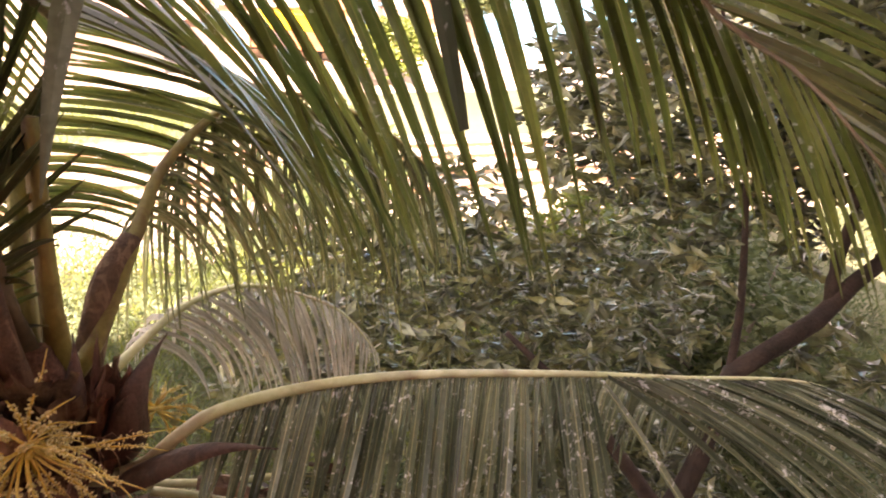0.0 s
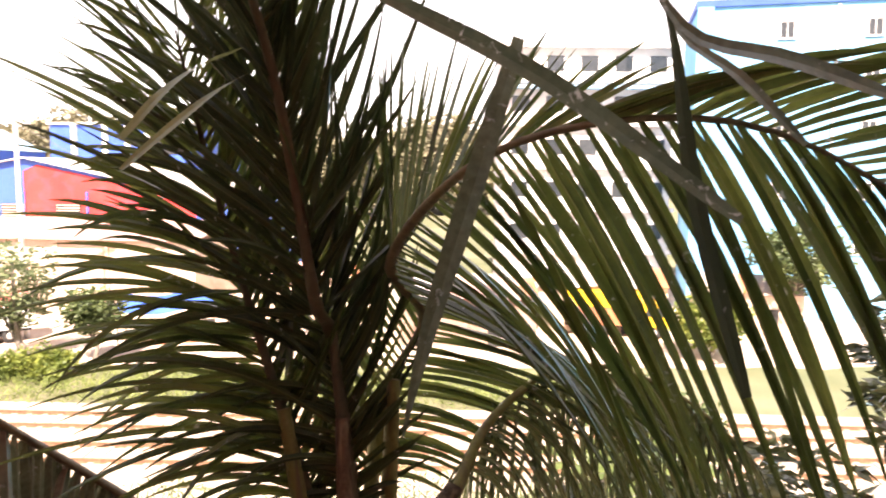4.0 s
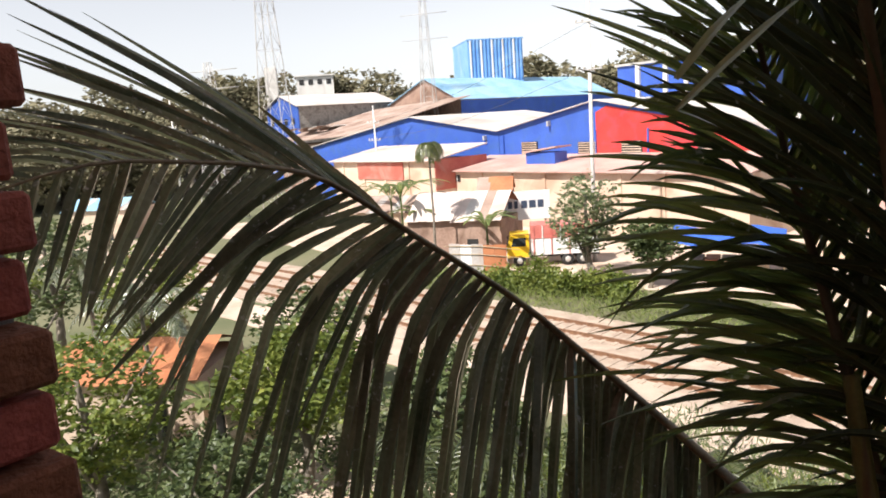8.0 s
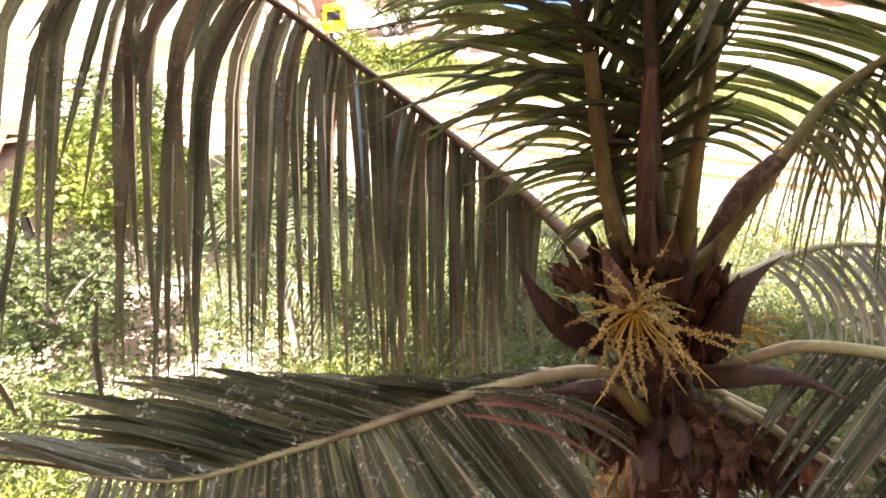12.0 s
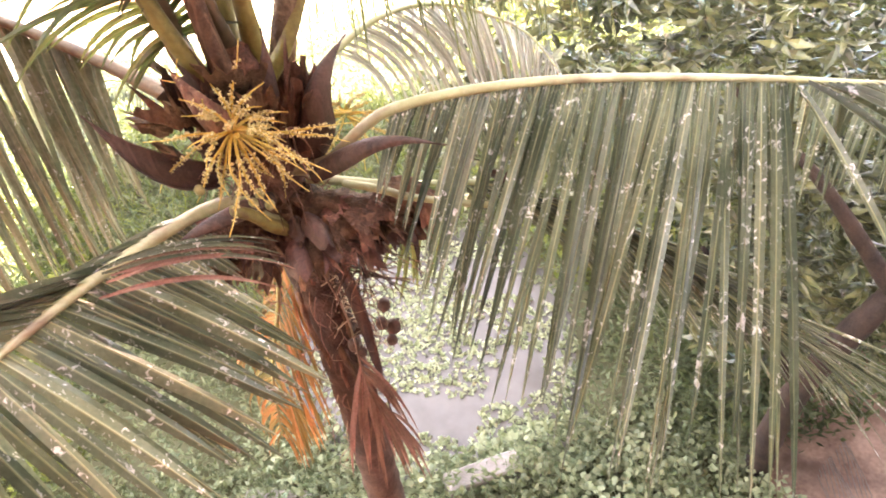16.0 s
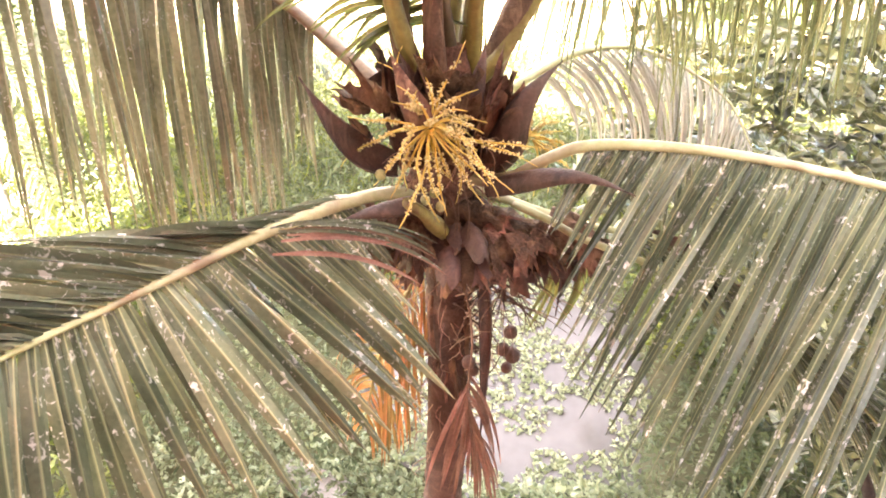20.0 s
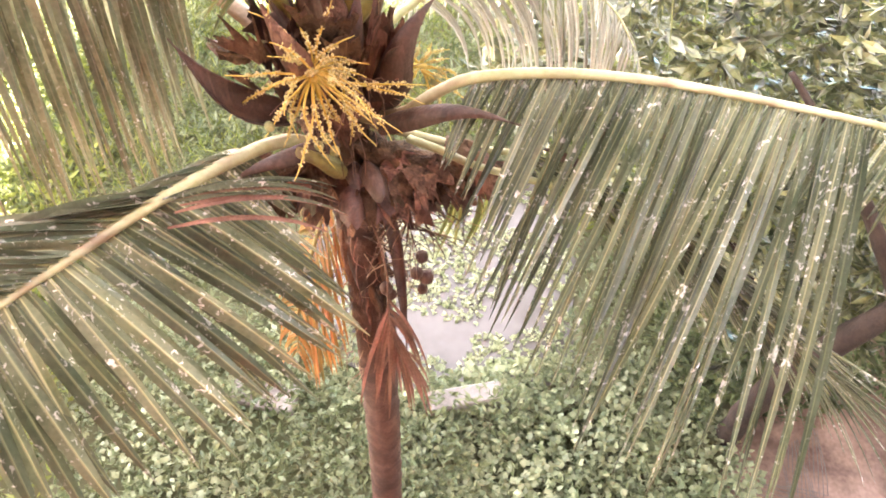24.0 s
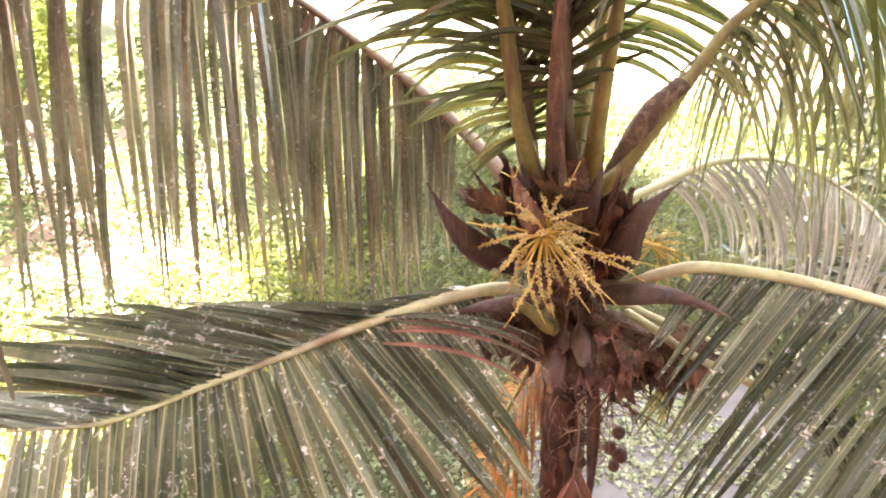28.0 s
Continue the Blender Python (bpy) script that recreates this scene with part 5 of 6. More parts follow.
mc += [shell(420, np.array((7.2, 5.2, 2.6)), np.array((2.6, 1.2, 1.4)), nr, 0.3),
       shell(750, np.array((7.6, 6.6, 8.6)), np.array((2.6, 2.0, 1.9)), nr, 0.3),
       shell(650, np.array((8.4, 4.6, 9.4)), np.array((1.5, 1.3, 2.2)), nr, 0.3),
       shell(800, np.array((8.3, 4.4, 10.2)), np.array((1.3, 1.3, 1.9)), nr, 0.2),
       shell(700, np.array((6.0, 8.4, 4.6)), np.array((3.2, 2.2, 2.4)), nr, 0.3),
       shell(500, np.array((8.6, 7.0, 5.2)), np.array((1.8, 1.6, 2.0)), nr, 0.3),
       shell(560, np.array((7.6, 3.5, 10.3)), np.array((1.35, 0.9, 1.5)), nr, 0.3),
       shell(170, np.array((7.4, 2.95, 9.2)), np.array((0.8, 0.6, 0.9)), nr, 0.3),
       shell(90, np.array((7.0, 3.1, 11.5)), np.array((0.5, 0.4, 0.45)), nr, 0.3)]
mc = np.concatenate(mc)
keep = ~((mc[:, 0] > 5.6) & (mc[:, 2] > 5.6) & (mc[:, 2] < 7.5) & (mc[:, 1] < 4.9) & (nr.random(len(mc)) < 0.62))
keep &= nr.random(len(mc)) < 0.38
mango_tree = grown("mango_tree", ML, "spreading mango tree with dark glossy leaves beside bare soil", mlimbs, mc[keep] - np.array(ML), 0.27, M["mango"], M["bark"], 10, 0.34, 0.45, 11)


def mound(n, x0, x1, y0, y1, top, seed, clear=None):
    """Leaf points in a lumpy thicket over a stretch of ground."""
    rng = np.random.default_rng(seed)
    out = []
    while len(out) < n:
        x, y = rng.uniform(x0, x1), rng.uniform(y0, y1)
        if clear and clear(x, y):
            continue
        hgt = top * max(0.06, 0.5 + 0.9 * noise.noise(Vector((x * 0.45, y * 0.45, seed))))
        out.append((x, y, 0.04 + hgt * rng.random() ** 0.55))
    return np.array(out)


def thicket(name, pts, leaf, width, material, label, category, seed, droop=0.1, per=3):
    rng = np.random.default_rng(seed)
    c = np.repeat(pts, per, 0) + rng.normal(0, leaf * 0.5, (len(pts) * per, 3))
    c[:, 2] = np.maximum(c[:, 2], 0.02)
    w = rng.normal(size=c.shape)
    w[:, 2] = np.abs(w[:, 2]) * 0.9 - droop
    v, f = leaf_cloud(c, w, leaf, width, rng)
    return tagged(part(name, (v, f), material), label, category, kind="stuff")


def in_pond(x, y):
    return ((x - 1.9) / 2.5) ** 2 + ((y - 8.4) / 2.9) ** 2 < 1 or (x > 4.7 and y < 4.6)


thicket("weeds", mound(15500, -9, 6.5, 3.6, 20, 0.9, 3, lambda x, y: in_pond(x, y) or (x < -7.6 and y > 8.8)), 0.17, 0.36, M["leaf_fresh"], "rank green weeds round the pond", "weeds", 61)
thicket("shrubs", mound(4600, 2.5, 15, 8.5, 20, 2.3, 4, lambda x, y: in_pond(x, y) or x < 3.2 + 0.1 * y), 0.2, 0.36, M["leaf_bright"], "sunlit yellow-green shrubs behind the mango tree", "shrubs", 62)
thicket("creepers", mound(3400, 0.4, 6.0, 2.5, 5.9, 0.6, 6), 0.125, 0.95, M["creeper"], "round-leaved creepers along the pond edge", "creepers", 63, per=3)
thicket("creepers", mound(1900, -4.5, 0.4, 3.4, 7.2, 0.5, 7), 0.12, 0.9, M["creeper"], "round-leaved creepers on the far side of the trunk", "creepers", 64, per=2)
thicket("undergrowth", mound(5600, -24, -5.5, 6, 20, 2.0, 9), 0.24, 0.4, M["leaf_mid"], "tangled green undergrowth below the houses", "undergrowth", 65)
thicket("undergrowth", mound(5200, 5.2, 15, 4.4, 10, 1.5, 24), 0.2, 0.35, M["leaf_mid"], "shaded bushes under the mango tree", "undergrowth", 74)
thicket("weeds", mound(6500, 9.6, 24, 3.2, 16, 0.9, 25), 0.26, 0.2, M["leaf_mid"], "rank green weeds in the field beside the wall", "weeds", 75, -0.3)
thicket("meadow_grass", mound(4200, 9.5, 34, 5.5, 20, 0.5, 10, lambda x, y: x < 9.2), 0.4, 0.08, M["grass"], "tall pale grass in the sunlit field", "grass", 66, -0.6)
thicket("bank_grass", mound(3600, -30, 12, 28.5, 46, 0.5, 12, lambda x, y: not 33.2 - 0.17 * (x + 15) + 2.2 < y < 33.2 - 0.17 * (x + 15) + 7.6), 0.4, 0.12, M["bank"], "bright green grass on the bank by the tracks", "grass", 67, -0.5)
thicket("hedge", mound(2000, -24.5, -15.0, 38.6, 41.8, 2.3, 13), 0.32, 0.5, M["leaf_bright"], "low dense green hedge beside the yard", "hedge", 68)
thicket("tall_weeds", mound(5200, -9, 12, 11.5, 23, 2.0, 21, in_pond), 0.3, 0.2, M["leaf_fresh"], "tall feathery yellow-green weeds beyond the pond", "weeds", 71, -0.35)
thicket("tall_grass", mound(3600, -10, 9, 9.5, 21, 1.3, 22, in_pond), 0.5, 0.06, M["leaf_bright"], "tall thin grass among the weeds", "grass", 72, -0.7, 4)
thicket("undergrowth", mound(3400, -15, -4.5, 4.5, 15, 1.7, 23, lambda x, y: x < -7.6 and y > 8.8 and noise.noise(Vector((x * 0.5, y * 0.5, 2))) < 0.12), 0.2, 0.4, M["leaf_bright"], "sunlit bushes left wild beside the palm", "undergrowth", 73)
# floating plants on the pond
fr_ = np.random.default_rng(15)
fp = []
while len(fp) < 1900:
    x, y = fr_.uniform(-1.2, 4.6), fr_.uniform(5.3, 11.6)
    if noise.noise(Vector((x * 0.8, y * 0.8, 3))) > -0.3 + 0.35 * (1 - ((x - 1.9) / 2.5) ** 2 - ((y - 8.4) / 2.9) ** 2) * 0.6 and in_pond(x, y):
        fp.append((x, y, 0.045))
c = np.repeat(np.array(fp), 6, 0)
w = fr_.normal(size=c.shape)
w[:, 2] = np.abs(w[:, 2]) * 0.5
v, f = leaf_cloud(c, w, 0.085, 0.8, fr_, -0.1)
M["lettuce"] = mat("pale_floating_plant", (0.26, 0.31, 0.16), (0.46, 0.5, 0.33), 3, 0.5, 0, translucent=0.15, vary=0.3)
tagged(part("floating_plants", (v, f), M["lettuce"]), "pale green floating rosettes on the pond", "pond plants", kind="stuff")


def banana(loc, h, seed, label):
    rng = random.Random(seed)
    b = thing("banana_plant", loc, label, "banana plant", "banana plants")
    part("stem", tube(spline([Vector((0, 0, -0.05)), Vector((0.05, 0, h * 0.35)), Vector((0, 0.05, h * 0.6))], 8), taper(9, 0.14, 0.07), 8), M["banana"], b)
    for k in range(12):
        a = k * 2.4 + rng.uniform(-0.3, 0.3)
        out = Vector((math.cos(a), math.sin(a), 0))
        q, d, line = Vector((0, 0, h * 0.58)), (out * 0.55 + Vector((0, 0, 1))).normalized(), []
        ln = h * rng.uniform(0.5, 0.7)
        for j in range(10):
            line.append(q.copy())
            q = q + d * ln / 9
            d = (d + out * 0.07 + Vector((0, 0, -0.17 - 0.08 * rng.random()))).normalized()
        part("leaf", ribbon(line, rng.uniform(0.38, 0.55), out.cross(Vector((0, 0, 1))), 0.25, lambda f: min(1, 0.1 + 2.2 * max(0, f - 0.12)) * (1 - f ** 5)), M["banana"], b)
    return b


for i, (x, y, h) in enumerate(((8.3, 18.5, 3.4), (9.6, 19.2, 3.9), (7.2, 20.5, 3.2), (-40.6, 49.4, 7.8), (-38.0, 47.6, 8.2), (-36.0, 47.4, 5.6), (-20.0, 13.9, 3.8), (-27.6, 44.5, 5.5))):
    banana((x, y, 0), h, 70 + i, "banana plant with broad torn green leaves")


def small_palm(loc, h, spread, seed, label, n=13, material="leaflet_pale", lean=(0, 0), sag=0.2):
    rng = random.Random(seed)
    t = thing("small_palm", loc, label, "palm tree")
    top = Vector((lean[0], lean[1], h))
    part("trunk", tube(spline([Vector((0, 0, -0.05)), top * 0.5 + Vector((0.05, 0, 0)), top], 12), taper(13, 0.11, 0.07), 8, 1.0, 0.06), M["bark_grey"], t)
    for k in range(n):
        a = k * 2.4 + rng.uniform(-0.3, 0.3)
        out = Vector((math.cos(a), math.sin(a), 0))
        q, d, line = top.copy(), (out + Vector((0, 0, rng.uniform(0.2, 1.6)))).normalized(), []
        for j in range(12):
            line.append(q.copy())
            q = q + d * spread / 11
            d = (d + Vector((0, 0, -sag))).normalized()
        verts, faces, _ = tube(line, taper(12, 0.025, 0.005), 4)
        for j in range(2, 12):
            for sg in (1, -1):
                for sub in (0.0, 0.5):
                    tt = (line[j] - line[j - 1]).normalized()
                    s = tt.cross(Vector((0, 0, 1))).normalized() * sg
                    p = line[j - 1].lerp(line[j], sub + rng.uniform(0, 0.3))
                    ll, qq, dd = [], p.copy(), (s + tt * 0.6 + Vector((0, 0, -0.1))).normalized()
                    for m in range(4):
                        ll.append(qq.copy())
                        qq = qq + dd * spread * 0.30 / 3 * (1 - 0.5 * j / 12)
                        dd = (dd + Vector((0, 0, -0.45))).normalized()
                    rv, rf = ribbon(ll, 0.06, tt, 0.2)
                    o = len(verts)
                    verts += rv
                    faces += [tuple(i + o for i in fc) for fc in rf]
        part("frond", (verts, faces), M[material], t)
    return t


small_palm((-22.0, 13.1, 0), 5.6, 2.6, 81, "young coconut palm with sunlit pale fronds", 12, "leaflet_dusty")
small_palm((-26.2, 13.6, 0), 7.0, 2.1, 82, "slender areca palm with dark drooping fronds", 14, "leaflet")
small_palm((-32.2, 44.2, 0), 9.5, 1.9, 83, "slim dark green palm by the tin sheds", 24, "leaflet_olive", (0, 0), 0.36)
small_palm((-8.6, 11.6, 0), 3.4, 2.9, 84, "young coconut palm with dark spreading fronds", 15, "leaflet")
small_palm((-3.8, 14.8, 0), 2.9, 2.0, 85, "low coconut palm behind the pond", 12, "leaflet")


def broad_tree(name, loc, h, r, leaf, material, seed, label, n=420, bark="bark_grey", trunk=0.4, squash=0.8):
    rng = np.random.default_rng(seed)
    pr = random.Random(seed)
    limbs = [([Vector((0, 0, -0.05)), Vector((0.05 * h, 0, h * trunk * 0.5)), Vector((0, 0.03 * h, h * trunk)), Vector((0, 0, h * 0.8))], 0.035 * h, 0.01 * h)]
    for k in range(5):
        a = k * 1.26 + pr.uniform(-0.4, 0.4)
        e = Vector((math.cos(a) * r * 0.7, math.sin(a) * r * 0.7, h * pr.uniform(0.6, 0.9)))
        limbs.append(([Vector((0, 0.02 * h, h * trunk * pr.uniform(0.7, 1.0))), e * 0.5 + Vector((0, 0, h * trunk * 0.55)), e], 0.015 * h, 0.004 * h))
    pts = shell(n, np.array((0, 0, h - r * squash)), np.array((r, r, r * squash)), rng, 0.4, 9, 0.45)
    return grown(name, loc, label, limbs, pts, leaf, M[material], M[bark], 7, 0.5, 0.2, seed, rng_spread=0.5)


broad_tree("tree", (-18.2, 8.8, 0), 6.5, 2.9, 0.26, "leaf_bright", 91, "sunlit broad-leaved tree above the lane", 520)
broad_tree("tree", (-23.7, 9.0, 0), 7.1, 2.9, 0.26, "leaf_mid", 92, "dense green tree beside the houses", 480)
broad_tree("tree", (-14.2, 9.8, 0), 4.2, 2.2, 0.24, "leaf_mid", 93, "shrubby dark green tree", 380)
broad_tree("tree", (-16.0, 14.2, 0), 5.9, 2.6, 0.3, "leaf_bright", 106, "sunlit leafy tree below the tracks", 480)
broad_tree("tree", (-12.1, 16.8, 0), 4.7, 2.4, 0.3, "leaf_mid", 107, "bushy green tree near the dirt road", 420)
broad_tree("tree", (-29.2, 17.7, 0), 6.8, 3.0, 0.3, "leaf_bright", 108, "leafy tree between the roofs and the tracks", 460)
broad_tree("tree", (-20.7, 19.3, 0), 5.3, 2.8, 0.3, "leaf_mid", 109, "dense low tree near the dirt road", 420)
broad_tree("tree", (-37.7, 17.6, 0), 7.8, 3.4, 0.32, "leaf_mid", 110, "tall leafy tree behind the roofs", 440)
broad_tree("tree", (-33.1, 11.9, 0), 8.3, 3.4, 0.3, "leaf_bright", 94, "leafy green tree by the road", 460)
broad_tree("tree", (-19.3, 43.7, 0), 7.5, 2.4, 0.36, "leaf_fresh", 95, "bushy tree beside the parked truck", 330, "bark_grey", 0.2, 1.35)
broad_tree("tree", (-14.8, 43.0, 0), 4.5, 1.9, 0.4, "leaf_mid", 96, "small bushy tree beside the parked truck", 300)
broad_tree("tree", (10.5, 22.5, 0), 4.4, 2.6, 0.34, "leaf_mid", 97, "dark green tree behind the shrubs", 420)
broad_tree("tree", (15.5, 14.5, 0), 3.6, 2.4, 0.3, "leaf_bright", 98, "low bright green tree in the field", 380)
broad_tree("tree", (12.2, 7.0, 0), 5.6, 2.5, 0.28, "leaf_mid", 104, "dense green tree behind the mango tree", 520)
broad_tree("tree", (14.6, 10.4, 0), 5.8, 2.6, 0.3, "leaf_mid", 105, "rounded green tree in the rough grass", 460)
broad_tree("tree", (31.0, 45.0, 0), 8.5, 3.4, 0.5, "leaf_mid", 99, "green tree before the blue block", 420)
broad_tree("tree", (22.0, 40.0, 0), 4.5, 2.6, 0.45, "leaf_bright", 100, "low leafy tree by the tracks", 320)
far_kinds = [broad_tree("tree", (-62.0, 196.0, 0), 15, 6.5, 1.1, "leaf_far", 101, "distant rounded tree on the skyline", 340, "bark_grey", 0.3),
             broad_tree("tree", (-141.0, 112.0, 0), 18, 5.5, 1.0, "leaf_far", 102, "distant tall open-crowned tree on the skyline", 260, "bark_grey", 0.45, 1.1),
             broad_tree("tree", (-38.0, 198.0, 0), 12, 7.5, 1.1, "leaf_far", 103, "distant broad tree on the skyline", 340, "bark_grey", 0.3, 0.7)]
for ob in far_kinds:
    tagged(ob, group="trees on the skyline")
fr2 = random.Random(17)
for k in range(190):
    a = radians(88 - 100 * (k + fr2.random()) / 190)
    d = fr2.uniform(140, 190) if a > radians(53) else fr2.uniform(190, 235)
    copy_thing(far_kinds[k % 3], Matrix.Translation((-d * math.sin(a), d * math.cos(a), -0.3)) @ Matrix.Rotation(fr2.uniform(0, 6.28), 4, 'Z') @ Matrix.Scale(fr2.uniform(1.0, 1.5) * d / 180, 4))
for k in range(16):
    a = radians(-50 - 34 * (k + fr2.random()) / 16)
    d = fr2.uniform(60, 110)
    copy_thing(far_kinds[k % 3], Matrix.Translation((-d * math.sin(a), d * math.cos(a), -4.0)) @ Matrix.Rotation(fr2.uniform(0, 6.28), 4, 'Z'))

# ---- railway ----
def track(y0, y1, label):
    """Two rails on sleepers from x = -70 to 70; the line runs from y0 to y1."""
    a = math.atan2(y1 - y0, 140)
    t = thing("railway_track", (0, (y0 + y1) / 2, 0.06), label, "railway track", "railway tracks", math.degrees(a))
    for s in (-0.8, 0.8):
        bm = box(0, s, 0.17, 140, 0.07, 0.05)
        box(0, s, 0.08, 140, 0.025, 0.14, 0, bm)
        box(0, s, 0.015, 140, 0.13, 0.03, 0, bm)
        part("rail", bm, M["rust"], t)
    me = None
    for k in range(110):
        x = -40 + k * 0.72
        if me is None:
            ob = part("sleeper", box(0, 0, 0.0, 0.24, 2.6, 0.12, 0.015), M["ballast"], t)
            me = ob.data
        else:
            ob = part("sleeper", me, None, t)
        ob.location = (x, 0, -0.02)
    return t


track(38.65, 14.85, "rusty railway track on concrete sleepers")
track(42.35, 18.55, "second rusty railway track on concrete sleepers")

# ---- factory ----
FAC = Matrix.Translation((-85.33, 84.76, 0)) @ Matrix.Rotation(radians(-13.4), 4, 'Z')


def at_fac(u, v, z=0.0, rz=0.0):
    p = FAC @ Vector((u, v, z))
    return p, -13.4 + rz


def prism(profile, y0, y1):
    """A solid with the given (x, z) outline from y0 to y1."""
    n = len(profile)
    verts = [(x, y0, z) for x, z in profile] + [(x, y1, z) for x, z in profile]
    faces = [tuple(range(n)), tuple(range(2 * n - 1, n - 1, -1))] + [(i, i + n, (i + 1) % n + n, (i + 1) % n) for i in range(n)]
    return verts, faces


def roof_slab(x0, z0, x1, z1, y0, y1, t=0.12):
    n = Vector((-(z1 - z0), 0, x1 - x0)).normalized() * t
    a, b = Vector((x0, 0, z0)), Vector((x1, 0, z1))
    pro = [(a.x, a.z + 0.02), (b.x, b.z + 0.02), (b.x + n.x, b.z + n.z), (a.x + n.x, a.z + n.z)]
    return prism(pro, y0, y1)


def shed(name, u, v, outline, depth, wall, roofs, label, rz=0.0, overhang=0.5):
    p, r = at_fac(u, v)
    t = thing(name, p, label, "industrial shed", "factory sheds", r + rz)
    pro = [(outline[0][0], 0)] + list(outline) + [(outline[-1][0], 0)]
    part("wall", prism(pro, 0, depth), M[wall], t)
    for (a, b), m in zip(zip(outline, outline[1:]), roofs):
        part("roof", roof_slab(a[0], a[1], b[0], b[1], -overhang, depth + overhang), M[m], t)
    return t


main_shed = shed("factory_shed", 0, 0, [(0, 8.6), (26.1, 12.2), (42.5, 9.7)], 23, "blue", ["roof_white", "roof_white"], "long blue steel shed with a weathered pale roof")
wide_shed = shed("factory_shed", 42.55, 0, [(0, 9.7), (14.4, 12.4), (34, 8.4)], 23, "blue", ["roof_white", "roof_white"], "wide blue steel shed with red painted panels")
part("red_panel", prism([(14.2, 6.2), (14.2, 11.2), (15.6, 11.8), (31, 8.7), (31, 5.8)], -0.05, 0.02), M["red"], wide_shed, "bright red painted cladding")
for x in (0.8, 14.2, 20.5):
    part("downpipe", box(x, -0.12, 4.8, 0.16, 0.14, 9.0), M["blue"], wide_shed)
for x, z in ((4.9, 7.6), (13.1, 7.4), (18.6, 7.4), (27.0, 7.0)):
    lv = part("louvre", box(x, -0.1, z, 2.4, 0.12, 1.5), M["dark"], wide_shed, "dark slatted vent")
    for k in range(6):
        part("slat", box(x, -0.18, z - 0.6 + k * 0.25, 2.3, 0.05, 0.09), M["cream"], lv)
for x, z in ((40.4, 9.6), (8.0, 10.9)):
    part("lamp_bracket", box(x, -0.3, z - 0.6, 0.25, 0.5, 0.6, 0.03), M["steel"], main_shed if x > 15 else wide_shed)


def lean_to(u, v, length, depth, z0, z1, wall, roof, label, windows=()):
    p, r = at_fac(u, v)
    t = thing("annex", p, label, "annex", "factory annexes", r)
    part("wall", box(length / 2, depth / 2, z0 / 2, length, depth, z0), M[wall], t)
    verts, faces = prism([(-0.6, z0 + 0.02), (depth, z1), (depth, z1 + 0.12), (-0.6, z0 + 0.14)], -0.3, length + 0.3)
    part("roof", ([(y, x, z) for x, y, z in verts], [f[::-1] for f in faces]), M[roof], t)
    for k in range(int(length / 4.4)):
        part("pilaster", box(2.2 + k * 4.4, -0.06, z0 / 2, 0.35, 0.14, z0), M[wall], t)
    for x in windows:
        w = part("window", box(x, -0.02, z0 - 0.75, 0.95, 0.10, 0.75), M["dark"], t)
        part("window_frame", box(x, -0.09, z0 - 0.75, 0.07, 0.05, 0.75), M["white_wall"], w)
    return t


lean_to(41.3, -8.6, 36, 8.5, 5.7, 6.8, "cream", "roof_pink", "long cream annex with a faded red sheet roof", (1.0, 2.8))
low = lean_to(23.8, -11.6, 20.0, 8, 7.1, 8.5, "cream", "roof_pale", "red-ended annex with a pale sheet roof")
part("end_panel", box(19.99, 4.0, 5.6, 0.16, 8.0, 3.4), M["red_faded"], low, "faded red end wall")
part("front_panel", box(10.0, -0.10, 6.0, 9.0, 0.10, 2.0), M["red_faded"], low, "faded red panel on the front")
p, r = at_fac(51.7, -5.6)
ki = thing("roof_hatch", (p.x, p.y, 5.9), "small blue roof box with a red sheet top", "roof box", "", r)
part("wall", box(2.0, 1.0, 0.75, 3.9, 2.0, 1.6), M["blue"], ki)
part("roof", prism([(-0.2, 1.5), (4.3, 2.05), (4.3, 2.2), (-0.2, 1.65)], -0.3, 2.3), M["roof_pink"], ki)

# sheds behind, the water tank and the high block
back = shed("factory_shed", -11.1, 25.4, [(0, 15.3), (11.2, 19.4), (20.4, 15.0)], 46, "brownwall", ["roof_blue", "roof_blue"], "shed with a light blue roof and stained brown gable")
part("side_wall", box(20.46, 23.0, 7.45, 0.12, 46.0, 14.9), M["blue"], back, "blue steel side wall")
p = (-79.4, 125.0, 0)
tank = thing("steel_tank", p, "tall square blue corrugated tank above the roofs", "tank", "", 46)
part("body", box(5.7, 7, 13.6, 11.4, 14, 27.2), M["tank_blue"], tank)
for k in range(15):
    part("rib", box(0.4 + k * 0.755, -0.12, 23.2, 0.34, 0.24, 7.8, 0.04), M["white_wall"] if k % 3 == 0 else M["tank_blue"], tank)
for k in range(18):
    part("rib", box(-0.12, 0.4 + k * 0.76, 23.2, 0.24, 0.34, 7.8, 0.04), M["roof_blue"], tank)
part("rim", box(5.7, 7, 27.25, 11.8, 14.4, 0.25), M["tank_blue"], tank)
p, r = at_fac(43.1, 24.0)
high = thing("factory_block", p, "high blue factory block with pale columns and roof pipes", "factory block", "", r)
part("wall", box(9, 8, 8.6, 18, 16, 17.2), M["blue"], high)
part("roof", box(9, 8, 17.35, 18.6, 16.6, 0.3), M["steel"], high)
for x in (3.4, 7.6, 10.6, 13.2):
    part("column", box(x, -0.2, 15, 0.6, 0.4, 4.6), M["white_wall"], high)
part("opening", box(15.2, -0.04, 15.2, 3.6, 0.12, 3.4), M["dark"], high)
